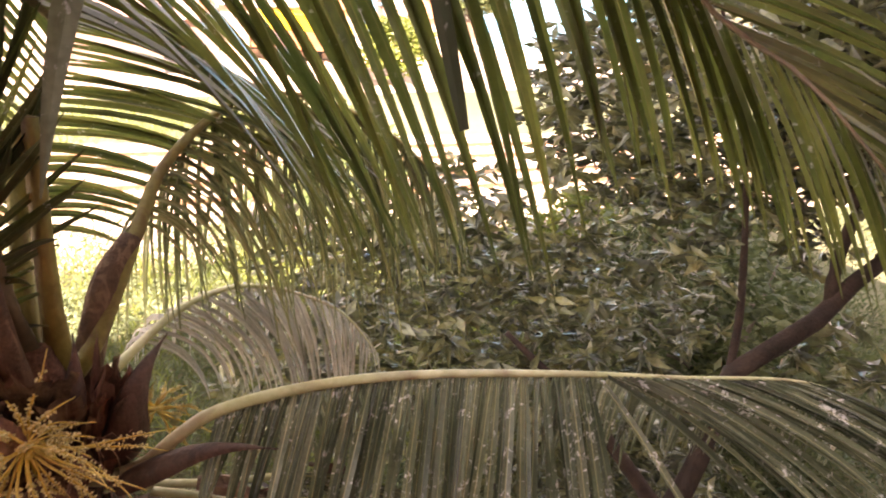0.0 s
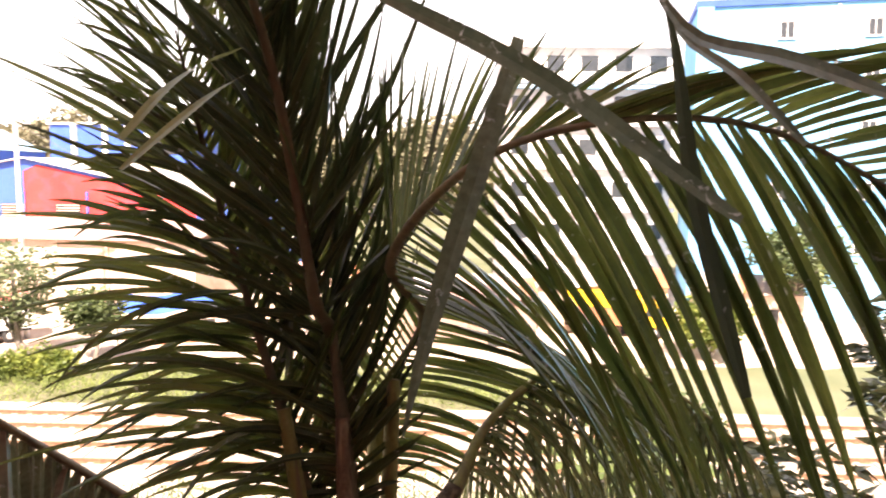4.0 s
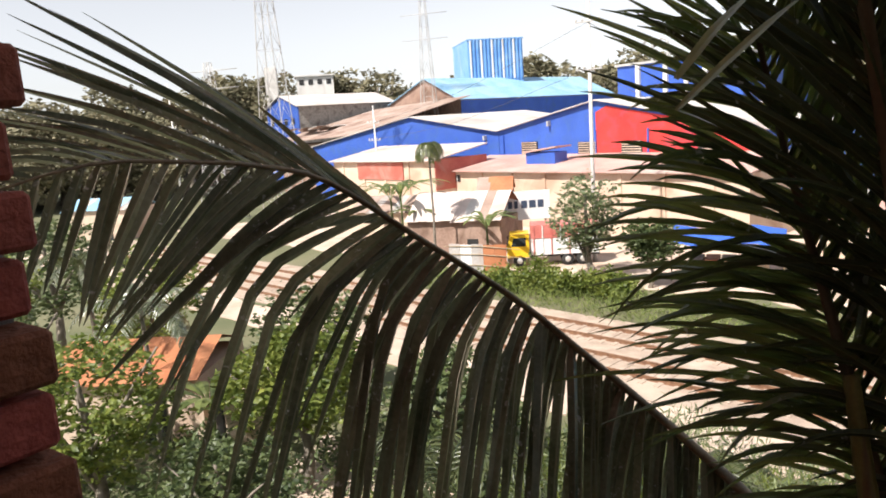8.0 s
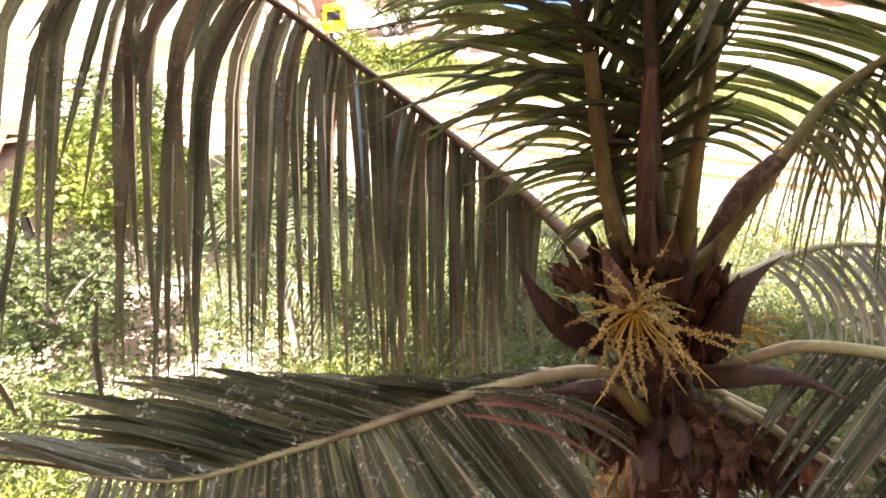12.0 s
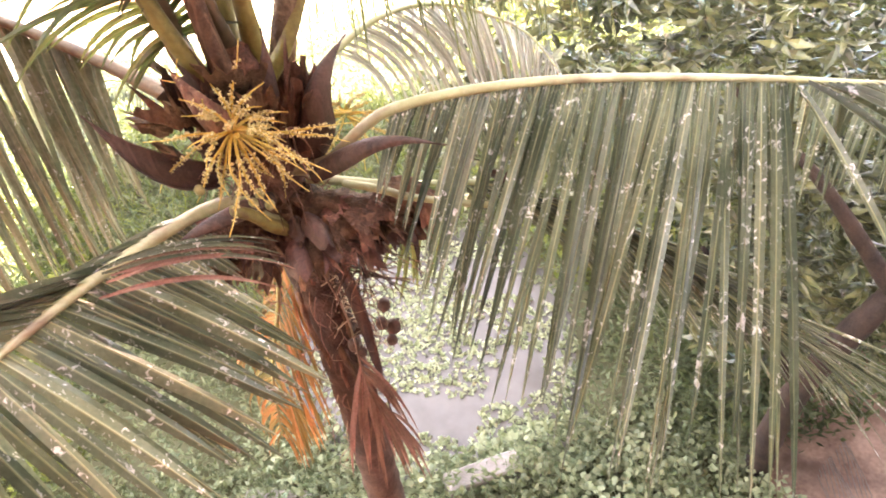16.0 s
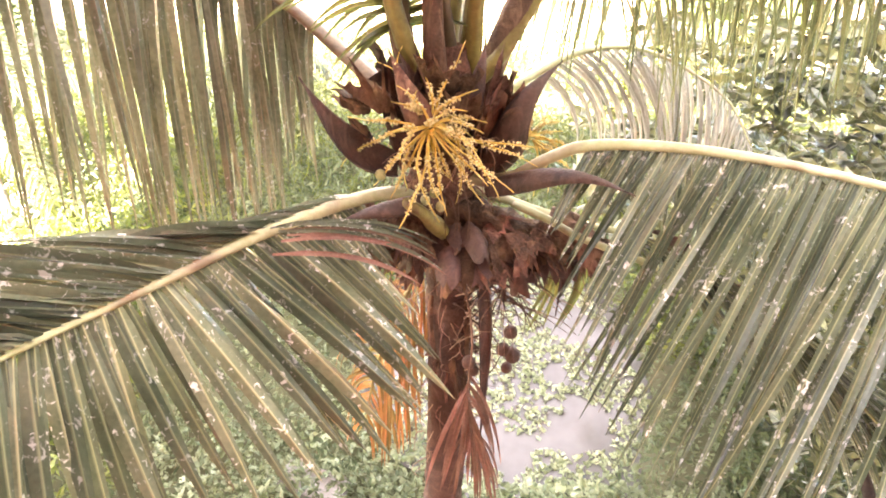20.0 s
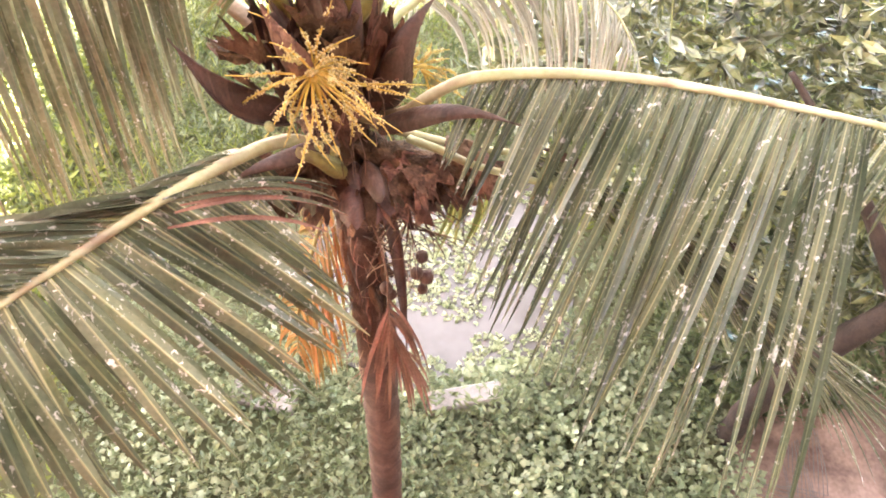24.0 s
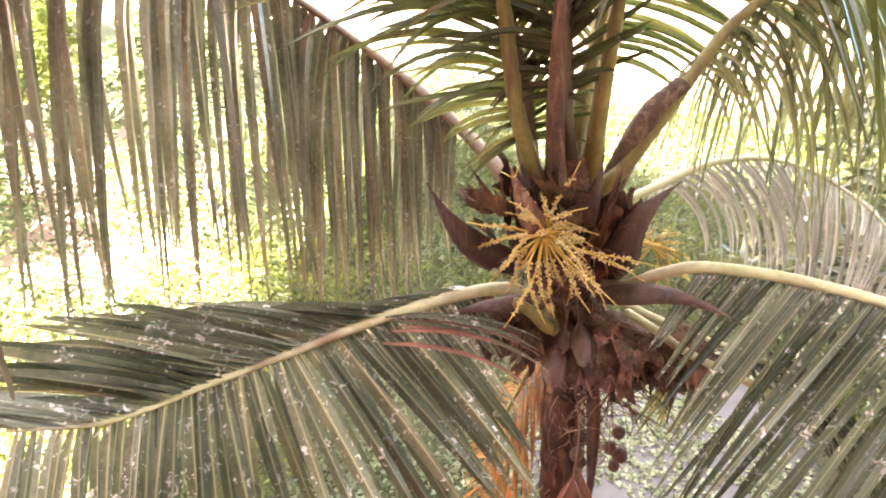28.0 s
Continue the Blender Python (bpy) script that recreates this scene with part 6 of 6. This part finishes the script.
for i, x in enumerate((1.8, 4.2, 9.4, 11.2)):
    pipe = spline([Vector((x, 6, 17.3)), Vector((x, 6, 19.8)), Vector((x - 0.1, 6, 20.6)), Vector((x - 0.9, 6, 20.9)), Vector((x - 1.4, 6, 20.4))], 12)
    part("vent_pipe", tube(pipe, [0.22] * 13, 7), M["steel"], high)
p, r = at_fac(22, 75)
ridge = thing("factory_shed", p, "far shed with a dark blue roof edge", "industrial shed", "factory sheds", r)
part("wall", box(11, 6, 9.8, 22, 12, 19.6), M["blue"], ridge)
part("roof", box(11, 6, 19.9, 23.5, 13.5, 0.6), M["brownwall"], ridge)

# left-hand sheds
wl = thing("factory_shed", (-101.5, 98.0, 0), "low shed with a pale roof and blue gable", "industrial shed", "factory sheds", 68.9)
part("wall", box(10.5, 8.2, 8.1, 20.8, 16.4, 16.2), M["concrete_grey"], wl)
part("gable", prism([(0, 0), (0, 16.2), (8.2, 18.5), (16.4, 16.2), (16.4, 0)], 0, 0.2), M["blue"], wl).matrix_basis = pose(0.05, 0, 0, 0, 0, 90)
for a, b in (((-0.6, 16.1), (8.2, 18.6)), ((8.2, 18.6), (17.0, 16.1))):
    rv, rf = roof_slab(a[0], a[1], b[0], b[1], -0.6, 21.6)
    part("roof", ([(y, x, z) for x, y, z in rv], [f[::-1] for f in rf]), M["roof_white"], wl)
for k in range(4):
    part("louvre", box(-0.22, 2.6 + k * 3.6, 13.4, 0.1, 1.5, 1.2), M["dark"], wl, "dark slatted vent")
p, r = at_fac(-15.0, 1.2)
mid = thing("factory_shed", p, "sagging shed with a rust-brown sheet roof", "industrial shed", "factory sheds", r)
part("wall", box(13.0, 12, 4.6, 25, 22, 9.2), M["brownwall"], mid)
rz_ = [(x, y, 9.3 + (x + 1) * 0.03 + (y + 1.5) * 0.21 + dz) for dz in (0.0, 0.14) for x, y in ((-1, -1.0), (27, -1.0), (27, 24.0), (-1, 24.0))]
part("roof", (rz_, [(3, 2, 1, 0), (4, 5, 6, 7), (0, 1, 5, 4), (1, 2, 6, 5), (2, 3, 7, 6), (3, 0, 4, 7)]), M["roof_brown"], mid)
mr_ = random.Random(3)
for k in range(16):
    part("roof_sheet", prism([(0, 0), (mr_.uniform(1.2, 2.4), 0.35), (2.3, 0.45), (0, 0.08)], 0, mr_.uniform(1.5, 3)), M[mr_.choice(["roof_white", "roof_brown", "tin"])], mid).location = (mr_.uniform(-0.5, 12), mr_.uniform(0, 7), 11.2 + mr_.uniform(0.0, 0.5))
wh = thing("far_house", (-136.6, 132.2, 0), "distant white flat-roofed house among trees", "house", "", 45)
part("wall", box(4.7, 4, 12.6, 9.4, 8, 25.2), M["white_wall"], wh)
part("roof", box(4.7, 4, 25.4, 10.4, 9, 0.35), M["white_wall"], wh)
for k in range(4):
    part("window", box(1.3 + k * 2.3, -0.03, 23.8, 1.2, 0.1, 1.3), M["dark"], wh)
part("stair_tower", box(-6.4, 4, 14.1, 3.0, 5, 28.2), M["white_wall"], wh)

# ---- poles and pylons ----
def pole(loc, h, label, arms=2, r=0.17):
    t = thing("utility_pole", loc, label, "utility pole", "utility poles")
    part("shaft", tube([Vector((0, 0, -0.05)), Vector((0, 0, h / 2)), Vector((0.02, 0, h))], [r, r * 0.85, r * 0.65], 10), M["white_wall"], t)
    for k in range(arms):
        z = h * (0.68 + 0.16 * k)
        part("crossarm", box(0, -0.14, z, 2.0, 0.1, 0.1), M["steel"], t)
        for x in (-0.9, -0.4, 0.4, 0.9):
            part("insulator", tube([Vector((x, -0.14, z + 0.05)), Vector((x, -0.14, z + 0.16)), Vector((x, -0.14, z + 0.28))], [0.05, 0.09, 0.04], 7), M["white_wall"], t)
    return t


pole((-21.4, 50.0, 0), 21, "tall pale concrete utility pole before the factory")
pole((-61.5, 72.7, 0), 14, "utility pole beside the low shed", 2, 0.14)
pole((-88.5, 61.2, 0), 19, "utility pole among the trees", 1, 0.14)
pole((-3.5, 47.0, 0), 10, "utility pole by the yard", 2)


def beam(a, b, r):
    return tube([Vector(a), Vector(b)], [r, r], 5)


def pylon(loc, h, w, label):
    t = thing("pylon", loc, label, "pylon", "pylons", 20)
    levels = 9
    corners = []
    for k in range(levels + 1):
        f = k / levels
        ww = w * (1 - f) ** 1.1 * 0.5 + 0.35
        corners.append([Vector((sx * ww, sy * ww, h * f)) for sx, sy in ((-1, -1), (1, -1), (1, 1), (-1, 1))])
    for c in range(4):
        part("leg", tube([corners[k][c] for k in range(levels + 1)], [0.06] * (levels + 1), 5), M["steel"], t)
    for k in range(levels):
        for c in range(4):
            d = (c + 1) % 4
            for a, b in ((corners[k][c], corners[k + 1][d]), (corners[k][d], corners[k + 1][c]), (corners[k + 1][c], corners[k + 1][d])):
                part("brace", beam(a, b, 0.025), M["steel"], t)
    for f in (0.72, 0.84, 0.95):
        part("arm", beam((-4.2, 0, h * f), (4.2, 0, h * f), 0.06), M["steel"], t)
    return t


pylon((-66.6, 60.5, 0), 38, 3.4, "tall steel lattice pylon behind the sheds")
pylon((-79.8, 61.6, 0), 21, 4.0, "short steel lattice mast beside the shed")
pylon((-76.0, 105.5, 0), 36, 3.0, "slim distant lattice mast")
wires = thing("power_lines", (0, 0, 0), "thin overhead power lines across the yard", "power lines")
for a, b in (((-21.4, 49.9, 17.6), (-61.5, 72.7, 11.8)), ((-21.4, 49.9, 14.3), (-61.5, 72.7, 9.6)), ((-21.4, 49.9, 17.6), (-3.5, 47, 8.4)), ((-21.4, 49.9, 14.3), (-3.5, 47, 6.9))):
    m = (Vector(a) + Vector(b)) / 2 - Vector((0, 0, 0.9))
    part("wire", tube(spline([a, m, b], 14), [0.018] * 15, 4), M["wire"], wires)

# ---- truck, stalls and tin sheds ----
def truck(loc, rz, label, paint="yellow", cargo="red_paint", lo="white_paint"):
    t = thing("truck", loc, label, "truck", "", rz)
    part("chassis", box(2.9, 0, 0.75, 6.2, 0.9, 0.22), M["rubber"], t)
    cab = part("cab", prism([(-0.9, 0.75), (-0.95, 1.5), (-0.65, 2.45), (0.75, 2.5), (0.75, 0.75)], -1.05, 1.05), M[paint], t)
    part("windscreen", prism([(-0.96, 1.55), (-0.72, 2.3), (-0.69, 2.3), (-0.93, 1.55)], -0.9, 0.9), M["glass"], cab)
    for s in (-1, 1):
        part("side_window", prism([(-0.6, 1.6), (-0.4, 2.25), (0.5, 2.25), (0.5, 1.6)], s * 1.06 - 0.01, s * 1.06 + 0.01), M["glass"], cab)
        part("headlight", box(-0.95, s * 0.75, 1.0, 0.06, 0.3, 0.2, 0.02), M["white_paint"], cab)
        part("mirror", box(-0.85, s * 1.2, 1.9, 0.06, 0.2, 0.35, 0.02), M["rubber"], cab)
    part("bumper", box(-1.0, 0, 0.6, 0.16, 2.1, 0.28, 0.03), M["white_paint"], t)
    part("cargo_side", box(3.4, 0, 1.5, 5.0, 2.2, 1.2), M[lo], t, "white lower cargo panels")
    part("cargo_top", box(3.4, 0, 2.65, 5.0, 2.24, 1.0), M[cargo], t, "red upper cargo panels")
    for k in range(8):
        part("cargo_post", box(1.1 + k * 0.66, -1.15, 2.0, 0.08, 0.06, 2.2), M["white_paint"] if k % 2 else M[cargo], t)
    for x in (0, 3.6, 4.7):
        for s in (-1, 1):
            tyre = part("wheel", tube([Vector((x, s * 0.72, 0.48)), Vector((x, s * 0.78, 0.48)), Vector((x, s * 1.0, 0.48)), Vector((x, s * 1.05, 0.48))], [0.42, 0.48, 0.48, 0.42], 16), M["rubber"], t)
            part("rim", tube([Vector((x, s * 1.03, 0.48)), Vector((x, s * 1.07, 0.48))], [0.24, 0.2], 12), M["steel"], tyre)
    return t


truck((-26.3, 47.0, 0.04), 30, "yellow-cabbed truck with red and white cargo body")
bb = thing("billboard", (-29.9, 51.2, 0), "white roadside board with unreadable dark writing", "billboard", "", 40)
part("board", box(1.9, 0, 3.9, 4.0, 0.12, 2.4), M["white_paint"], bb)
for s in (0.3, 3.5):
    part("post", box(s, 0.12, 2.0, 0.12, 0.12, 4.0), M["rust"], bb)
for k, (x, w) in enumerate(((0.5, 0.35), (1.0, 0.3), (1.7, 0.5), (2.4, 0.55), (3.1, 0.5))):
    part("writing_bar", box(x, -0.075, 4.0, w, 0.02, 0.62), M["ink"], bb)


def tin_shack(loc, rz, w, d, h, roof, wall, label, rise=0.9):
    t = thing("tin_shack", loc, label, "shack", "tin shacks", rz)
    part("wall", box(0, 0, h / 2, w, d, h), M[wall], t)
    part("doorway", box(w * 0.2, -d / 2 - 0.02, 0.95, 0.9, 0.1, 1.9), M["dark"], t)
    sr = random.Random(int(w * 100 + d * 10))
    n = max(3, int(w / 0.95))
    for sgn in (-1, 1):
        for k in range(n):
            z = h + 0.03 * (k % 2)
            vs, fs = roof_slab(0, z + rise, sgn * (d / 2 + 0.4), z - 0.05 + sr.uniform(-0.08, 0.08), -w / 2 + k * w / n - 0.1, -w / 2 + (k + 1) * w / n + 0.1, 0.03 * sgn)
            part("roof_sheet", ([(y, x, q) for x, y, q in vs], fs), M[roof if sr.random() < 0.6 else sr.choice(["roof_brown", "tin", "orange_tin", "roof_white"])], t)
    return t


tin_shack((-32.6, 49.4, 0), 12, 8.1, 5.8, 3.4, "roof_pale", "brownwall", "patched tin shack with rust-streaked roof sheets", 2.0)
tin_shack((-32.6, 54.6, 0), 25, 3.0, 3.0, 4.9, "orange_tin", "brownwall", "rusty orange-roofed shack behind the lane", 1.2)
tin_shack((-42.6, 53.0, 0), 10, 7.4, 6.1, 3.4, "roof_brown", "cream", "brown-roofed shack among banana plants", 1.2)
tin_shack((-26.0, 15.5, 0), 30, 6.2, 4.5, 2.5, "orange_tin", "cream", "small house with a bright rust-orange tin roof", 0.9)
tin_shack((-21.2, 16.0, 0), -20, 2.0, 1.7, 1.8, "roof_pink", "cream", "small hut with a faded red roof", 0.4)
tin_shack((-84.0, 48.0, 0), 20, 9.0, 6.0, 3.6, "roof_blue", "cream", "house with a pale blue sheet roof", 1.2)
fe = thing("tin_fence", (-27.6, 43.0, 0), "patched corrugated tin fence with bamboo rails", "fence", "", 8)
for k, m in enumerate(("tin", "white_wall", "tin", "orange_tin", "orange_tin")):
    part("panel", box(-1.8 + k * 0.92, 0, 1.15, 0.9, 0.03, 2.3 - 0.12 * (k % 2)), M[m], fe)
for z in (0.7, 1.5, 2.1):
    part("rail", tube([Vector((-2.6, -0.06, z)), Vector((0.2, -0.07, z + 0.05)), Vector((3.4, -0.06, z - 0.12))], [0.035] * 3, 6), M["timber"], fe)
tp = thing("market_stall", (-11.2, 47.8, 0), "stall under a sagging blue tarpaulin", "stall", "", 10)
tv = [(x, y, 2.6 + 0.5 * math.sin(x * 1.3) * 0.3 - 0.10 * (y ** 2) * 0.3 + (0.7 if abs(y) < 0.2 else 0)) for y in (-2.2, -1.1, 0, 1.1, 2.2) for x in np.linspace(-3.4, 3.4, 9)]
part("tarpaulin", (tv, [(r * 9 + c, r * 9 + c + 1, r * 9 + c + 10, r * 9 + c + 9) for r in range(4) for c in range(8)], True), M["tarp"], tp)
for x in (-3.3, 3.3):
    for y in (-2.1, 2.1):
        part("pole", tube([Vector((x, y, 0)), Vector((x, y, 2.4))], [0.05, 0.04], 6), M["timber"], tp)
for k in range(5):
    part("crate", box(-2 + k, 0.4, 0.6, 0.9, 2.0, 1.2, 0.03), M["orange_tin"] if k % 2 else M["timber"], tp)
tin_shack((-3.0, 56.0, 0.04), 5, 8, 5, 3.2, "roof_pink", "cream", "pink-roofed stall row in the yard", 1.0)
tin_shack((8.0, 47.0, 0.04), -8, 9, 5, 3.2, "roof_pink", "brownwall", "red-roofed shop row beside the yard", 1.0)
tin_shack((18.5, 50.0, 0.04), -14, 9, 5, 3.4, "tin", "cream", "tin-roofed shop row beside the yard", 1.0)
tin_shack((29.0, 48.2, 0.04), -20, 7, 5, 3.0, "roof_brown", "cream", "brown-roofed shop near the blue block", 1.0)
truck((21.0, 46.0, 0.04), 160, "yellow truck parked by the shops", "yellow", "yellow", "orange_tin")

# ---- tall blocks ----
TB = Vector((27.2, 53.5, 0))
ta = math.degrees(math.atan2(44.8 - 53.5, 49.1 - 27.2))
tall = thing("apartment_block", TB, "tall sky-blue rendered block with small white windows", "apartment block", "", ta)
part("wall", box(11.8, 6, 12.1, 23.6, 12, 24.2), M["tall_blue"], tall)
part("parapet", box(11.8, 6, 24.45, 24.0, 12.4, 0.5), M["blue"], tall, "dark blue roof edge")
part("corner_pier", box(0.5, -0.15, 12.1, 1.2, 0.3, 24.2), M["tall_blue"], tall)
part("downpipe", tube([Vector((9.9, -0.14, 0)), Vector((9.9, -0.14, 24))], [0.09, 0.09], 7), M["white_wall"], tall)
for x in (6.4, 12.4, 18.6):
    for z in (6.0, 10.2, 14.8, 18.9, 22.3):
        w = part("window", box(x, -0.02, z, 0.95, 0.12, 1.15), M["glass"], tall)
        for dx, sx, sz, dz in ((-0.52, 0.12, 1.4, 0), (0.52, 0.12, 1.4, 0), (0, 0.06, 1.2, 0), (0, 1.1, 0.1, 0.63), (0, 1.3, 0.12, -0.65)):
            part("window_frame", box(x + dx, -0.10, z + dz, sx, 0.1, sz), M["white_wall"], w)
wb = thing("apartment_block", (16.0, 66.0, 0), "white rendered block with banded floors and blue shades", "apartment block", "", -8)
part("wall", box(6.5, 5, 11.5, 16, 10, 23), M["white_wall"], wb)
for z in (4, 8, 12, 16, 20, 23.2):
    part("floor_band", box(6.5, -0.3, z, 16.6, 0.8, 0.4), M["white_wall"], wb)
for z in (5.9, 9.9, 13.9, 17.9, 21.6):
    for k in range(5):
        part("window", box(0.2 + k * 3.2, -0.03, z, 1.6, 0.1, 1.4), M["glass"], wb)
part("shade", box(6.5, -0.9, 19.3, 15, 1.2, 0.25), M["roof_blue"], wb, "pale blue sun shade")
ww = flat_box("wall_white_far", 47, 75, 62, 64, 0, 9.5, M["white_wall"], "long low white wall beyond the field", "wall")

# ---- by the pond ----
cb = tagged(part("concrete_beam", box(0, 0, 0, 1.25, 0.34, 0.26, 0.03), M["concrete_grey"]), "broken concrete beam lying in creepers", "beam")
cb.matrix_basis = pose(1.75, 5.35, 0.42, 4, 5, 6)
ct = tagged(part("concrete_slab", box(0, 0, 0, 1.1, 0.5, 0.2, 0.03), M["concrete_grey"]), "mossy concrete slab at the pond edge", "slab")
ct.matrix_basis = pose(-1.5, 5.9, 0.22, 3, -4, -20)
lw = thing("low_wall", (3.95, 2.84, 0), "low wall with a row of pale upright strips on top", "wall", "", -12.5)
part("body", box(2.0, 0, 0.5, 4.4, 0.2, 1.0), M["concrete_grey"], lw)
lr = random.Random(4)
for k in range(52):
    part("strip", box(-0.15 + k * 0.083, lr.gauss(0, 0.006), 1.1 + lr.uniform(-0.02, 0.02), 0.07 + lr.uniform(-0.02, 0.01), 0.10, 0.22 + lr.uniform(-0.06, 0.06)), M["tin"], lw)
part("rail", tube([Vector((-0.2, -0.1, 1.12)), Vector((2, -0.14, 1.2)), Vector((4.2, -0.1, 1.26))], [0.02] * 3, 6), M["timber"], lw)
net = thing("wire_netting", (6.6, 3.4, 0.05), "crumpled piece of grey wire netting on the soil", "netting", "", 25)
nvs = []
for a in range(2):
    for k in range(14):
        o = -0.45 + k * 0.07
        pts_ = [Vector((o + (t if a == 0 else -t), -0.5 + t * 1.0 + 0.5 * 0, 0.05 + 0.06 * math.sin(5 * t + k))) for t in np.linspace(0, 0.9, 6)]
        part("wire", tube(pts_, [0.006] * 6, 3), M["wire"], net)
for a, b in (((9.27, 1.64, 9.03), (8.61, 2.53, 8.25)), ((9.28, 0.88, 8.19), (9.0, 1.9, 7.4)), ((9.27, 2.2, 5.9), (8.8, 2.7, 5.2))):
    line = spline([a, (Vector(a) + Vector(b)) / 2 + Vector((0, 0, 0.02)), b], 6)
    part("bamboo_stick", tube(line, taper(7, 0.03, 0.018), 6), M["rust"], nb)
for k, (y, z) in enumerate(((0.4, 8.9), (1.9, 7.6), (2.3, 5.2), (1.2, 10.3), (-0.2, 6.6))):
    part("tie_hole", tube([Vector((9.285, y, z)), Vector((9.305, y, z))], [0.035, 0.035], 8), M["dark"], nb)

# ---- bricks of the opening's edge ----
brick_me = None
brr = random.Random(9)
for course in range(36):
    z = 9.66 + course * 0.0735
    if z > 12.25:
        break
    for k in range(4):
        x = -0.85 + (0.022 if course % 2 else 0.0) - 0.12 - k * 0.245
        if brick_me is None:
            ob = part("brick", box(0, 0, 0, 0.236, 0.25, 0.062, 0.006), M["brick"], own_wall)
            brick_me = ob.data
        else:
            ob = part("brick", brick_me, None, own_wall)
        ob.matrix_basis = pose(x + brr.uniform(-0.014, 0.014), 0.325 + brr.uniform(-0.006, 0.006), z, 0, 0, brr.uniform(-1.5, 1.5))
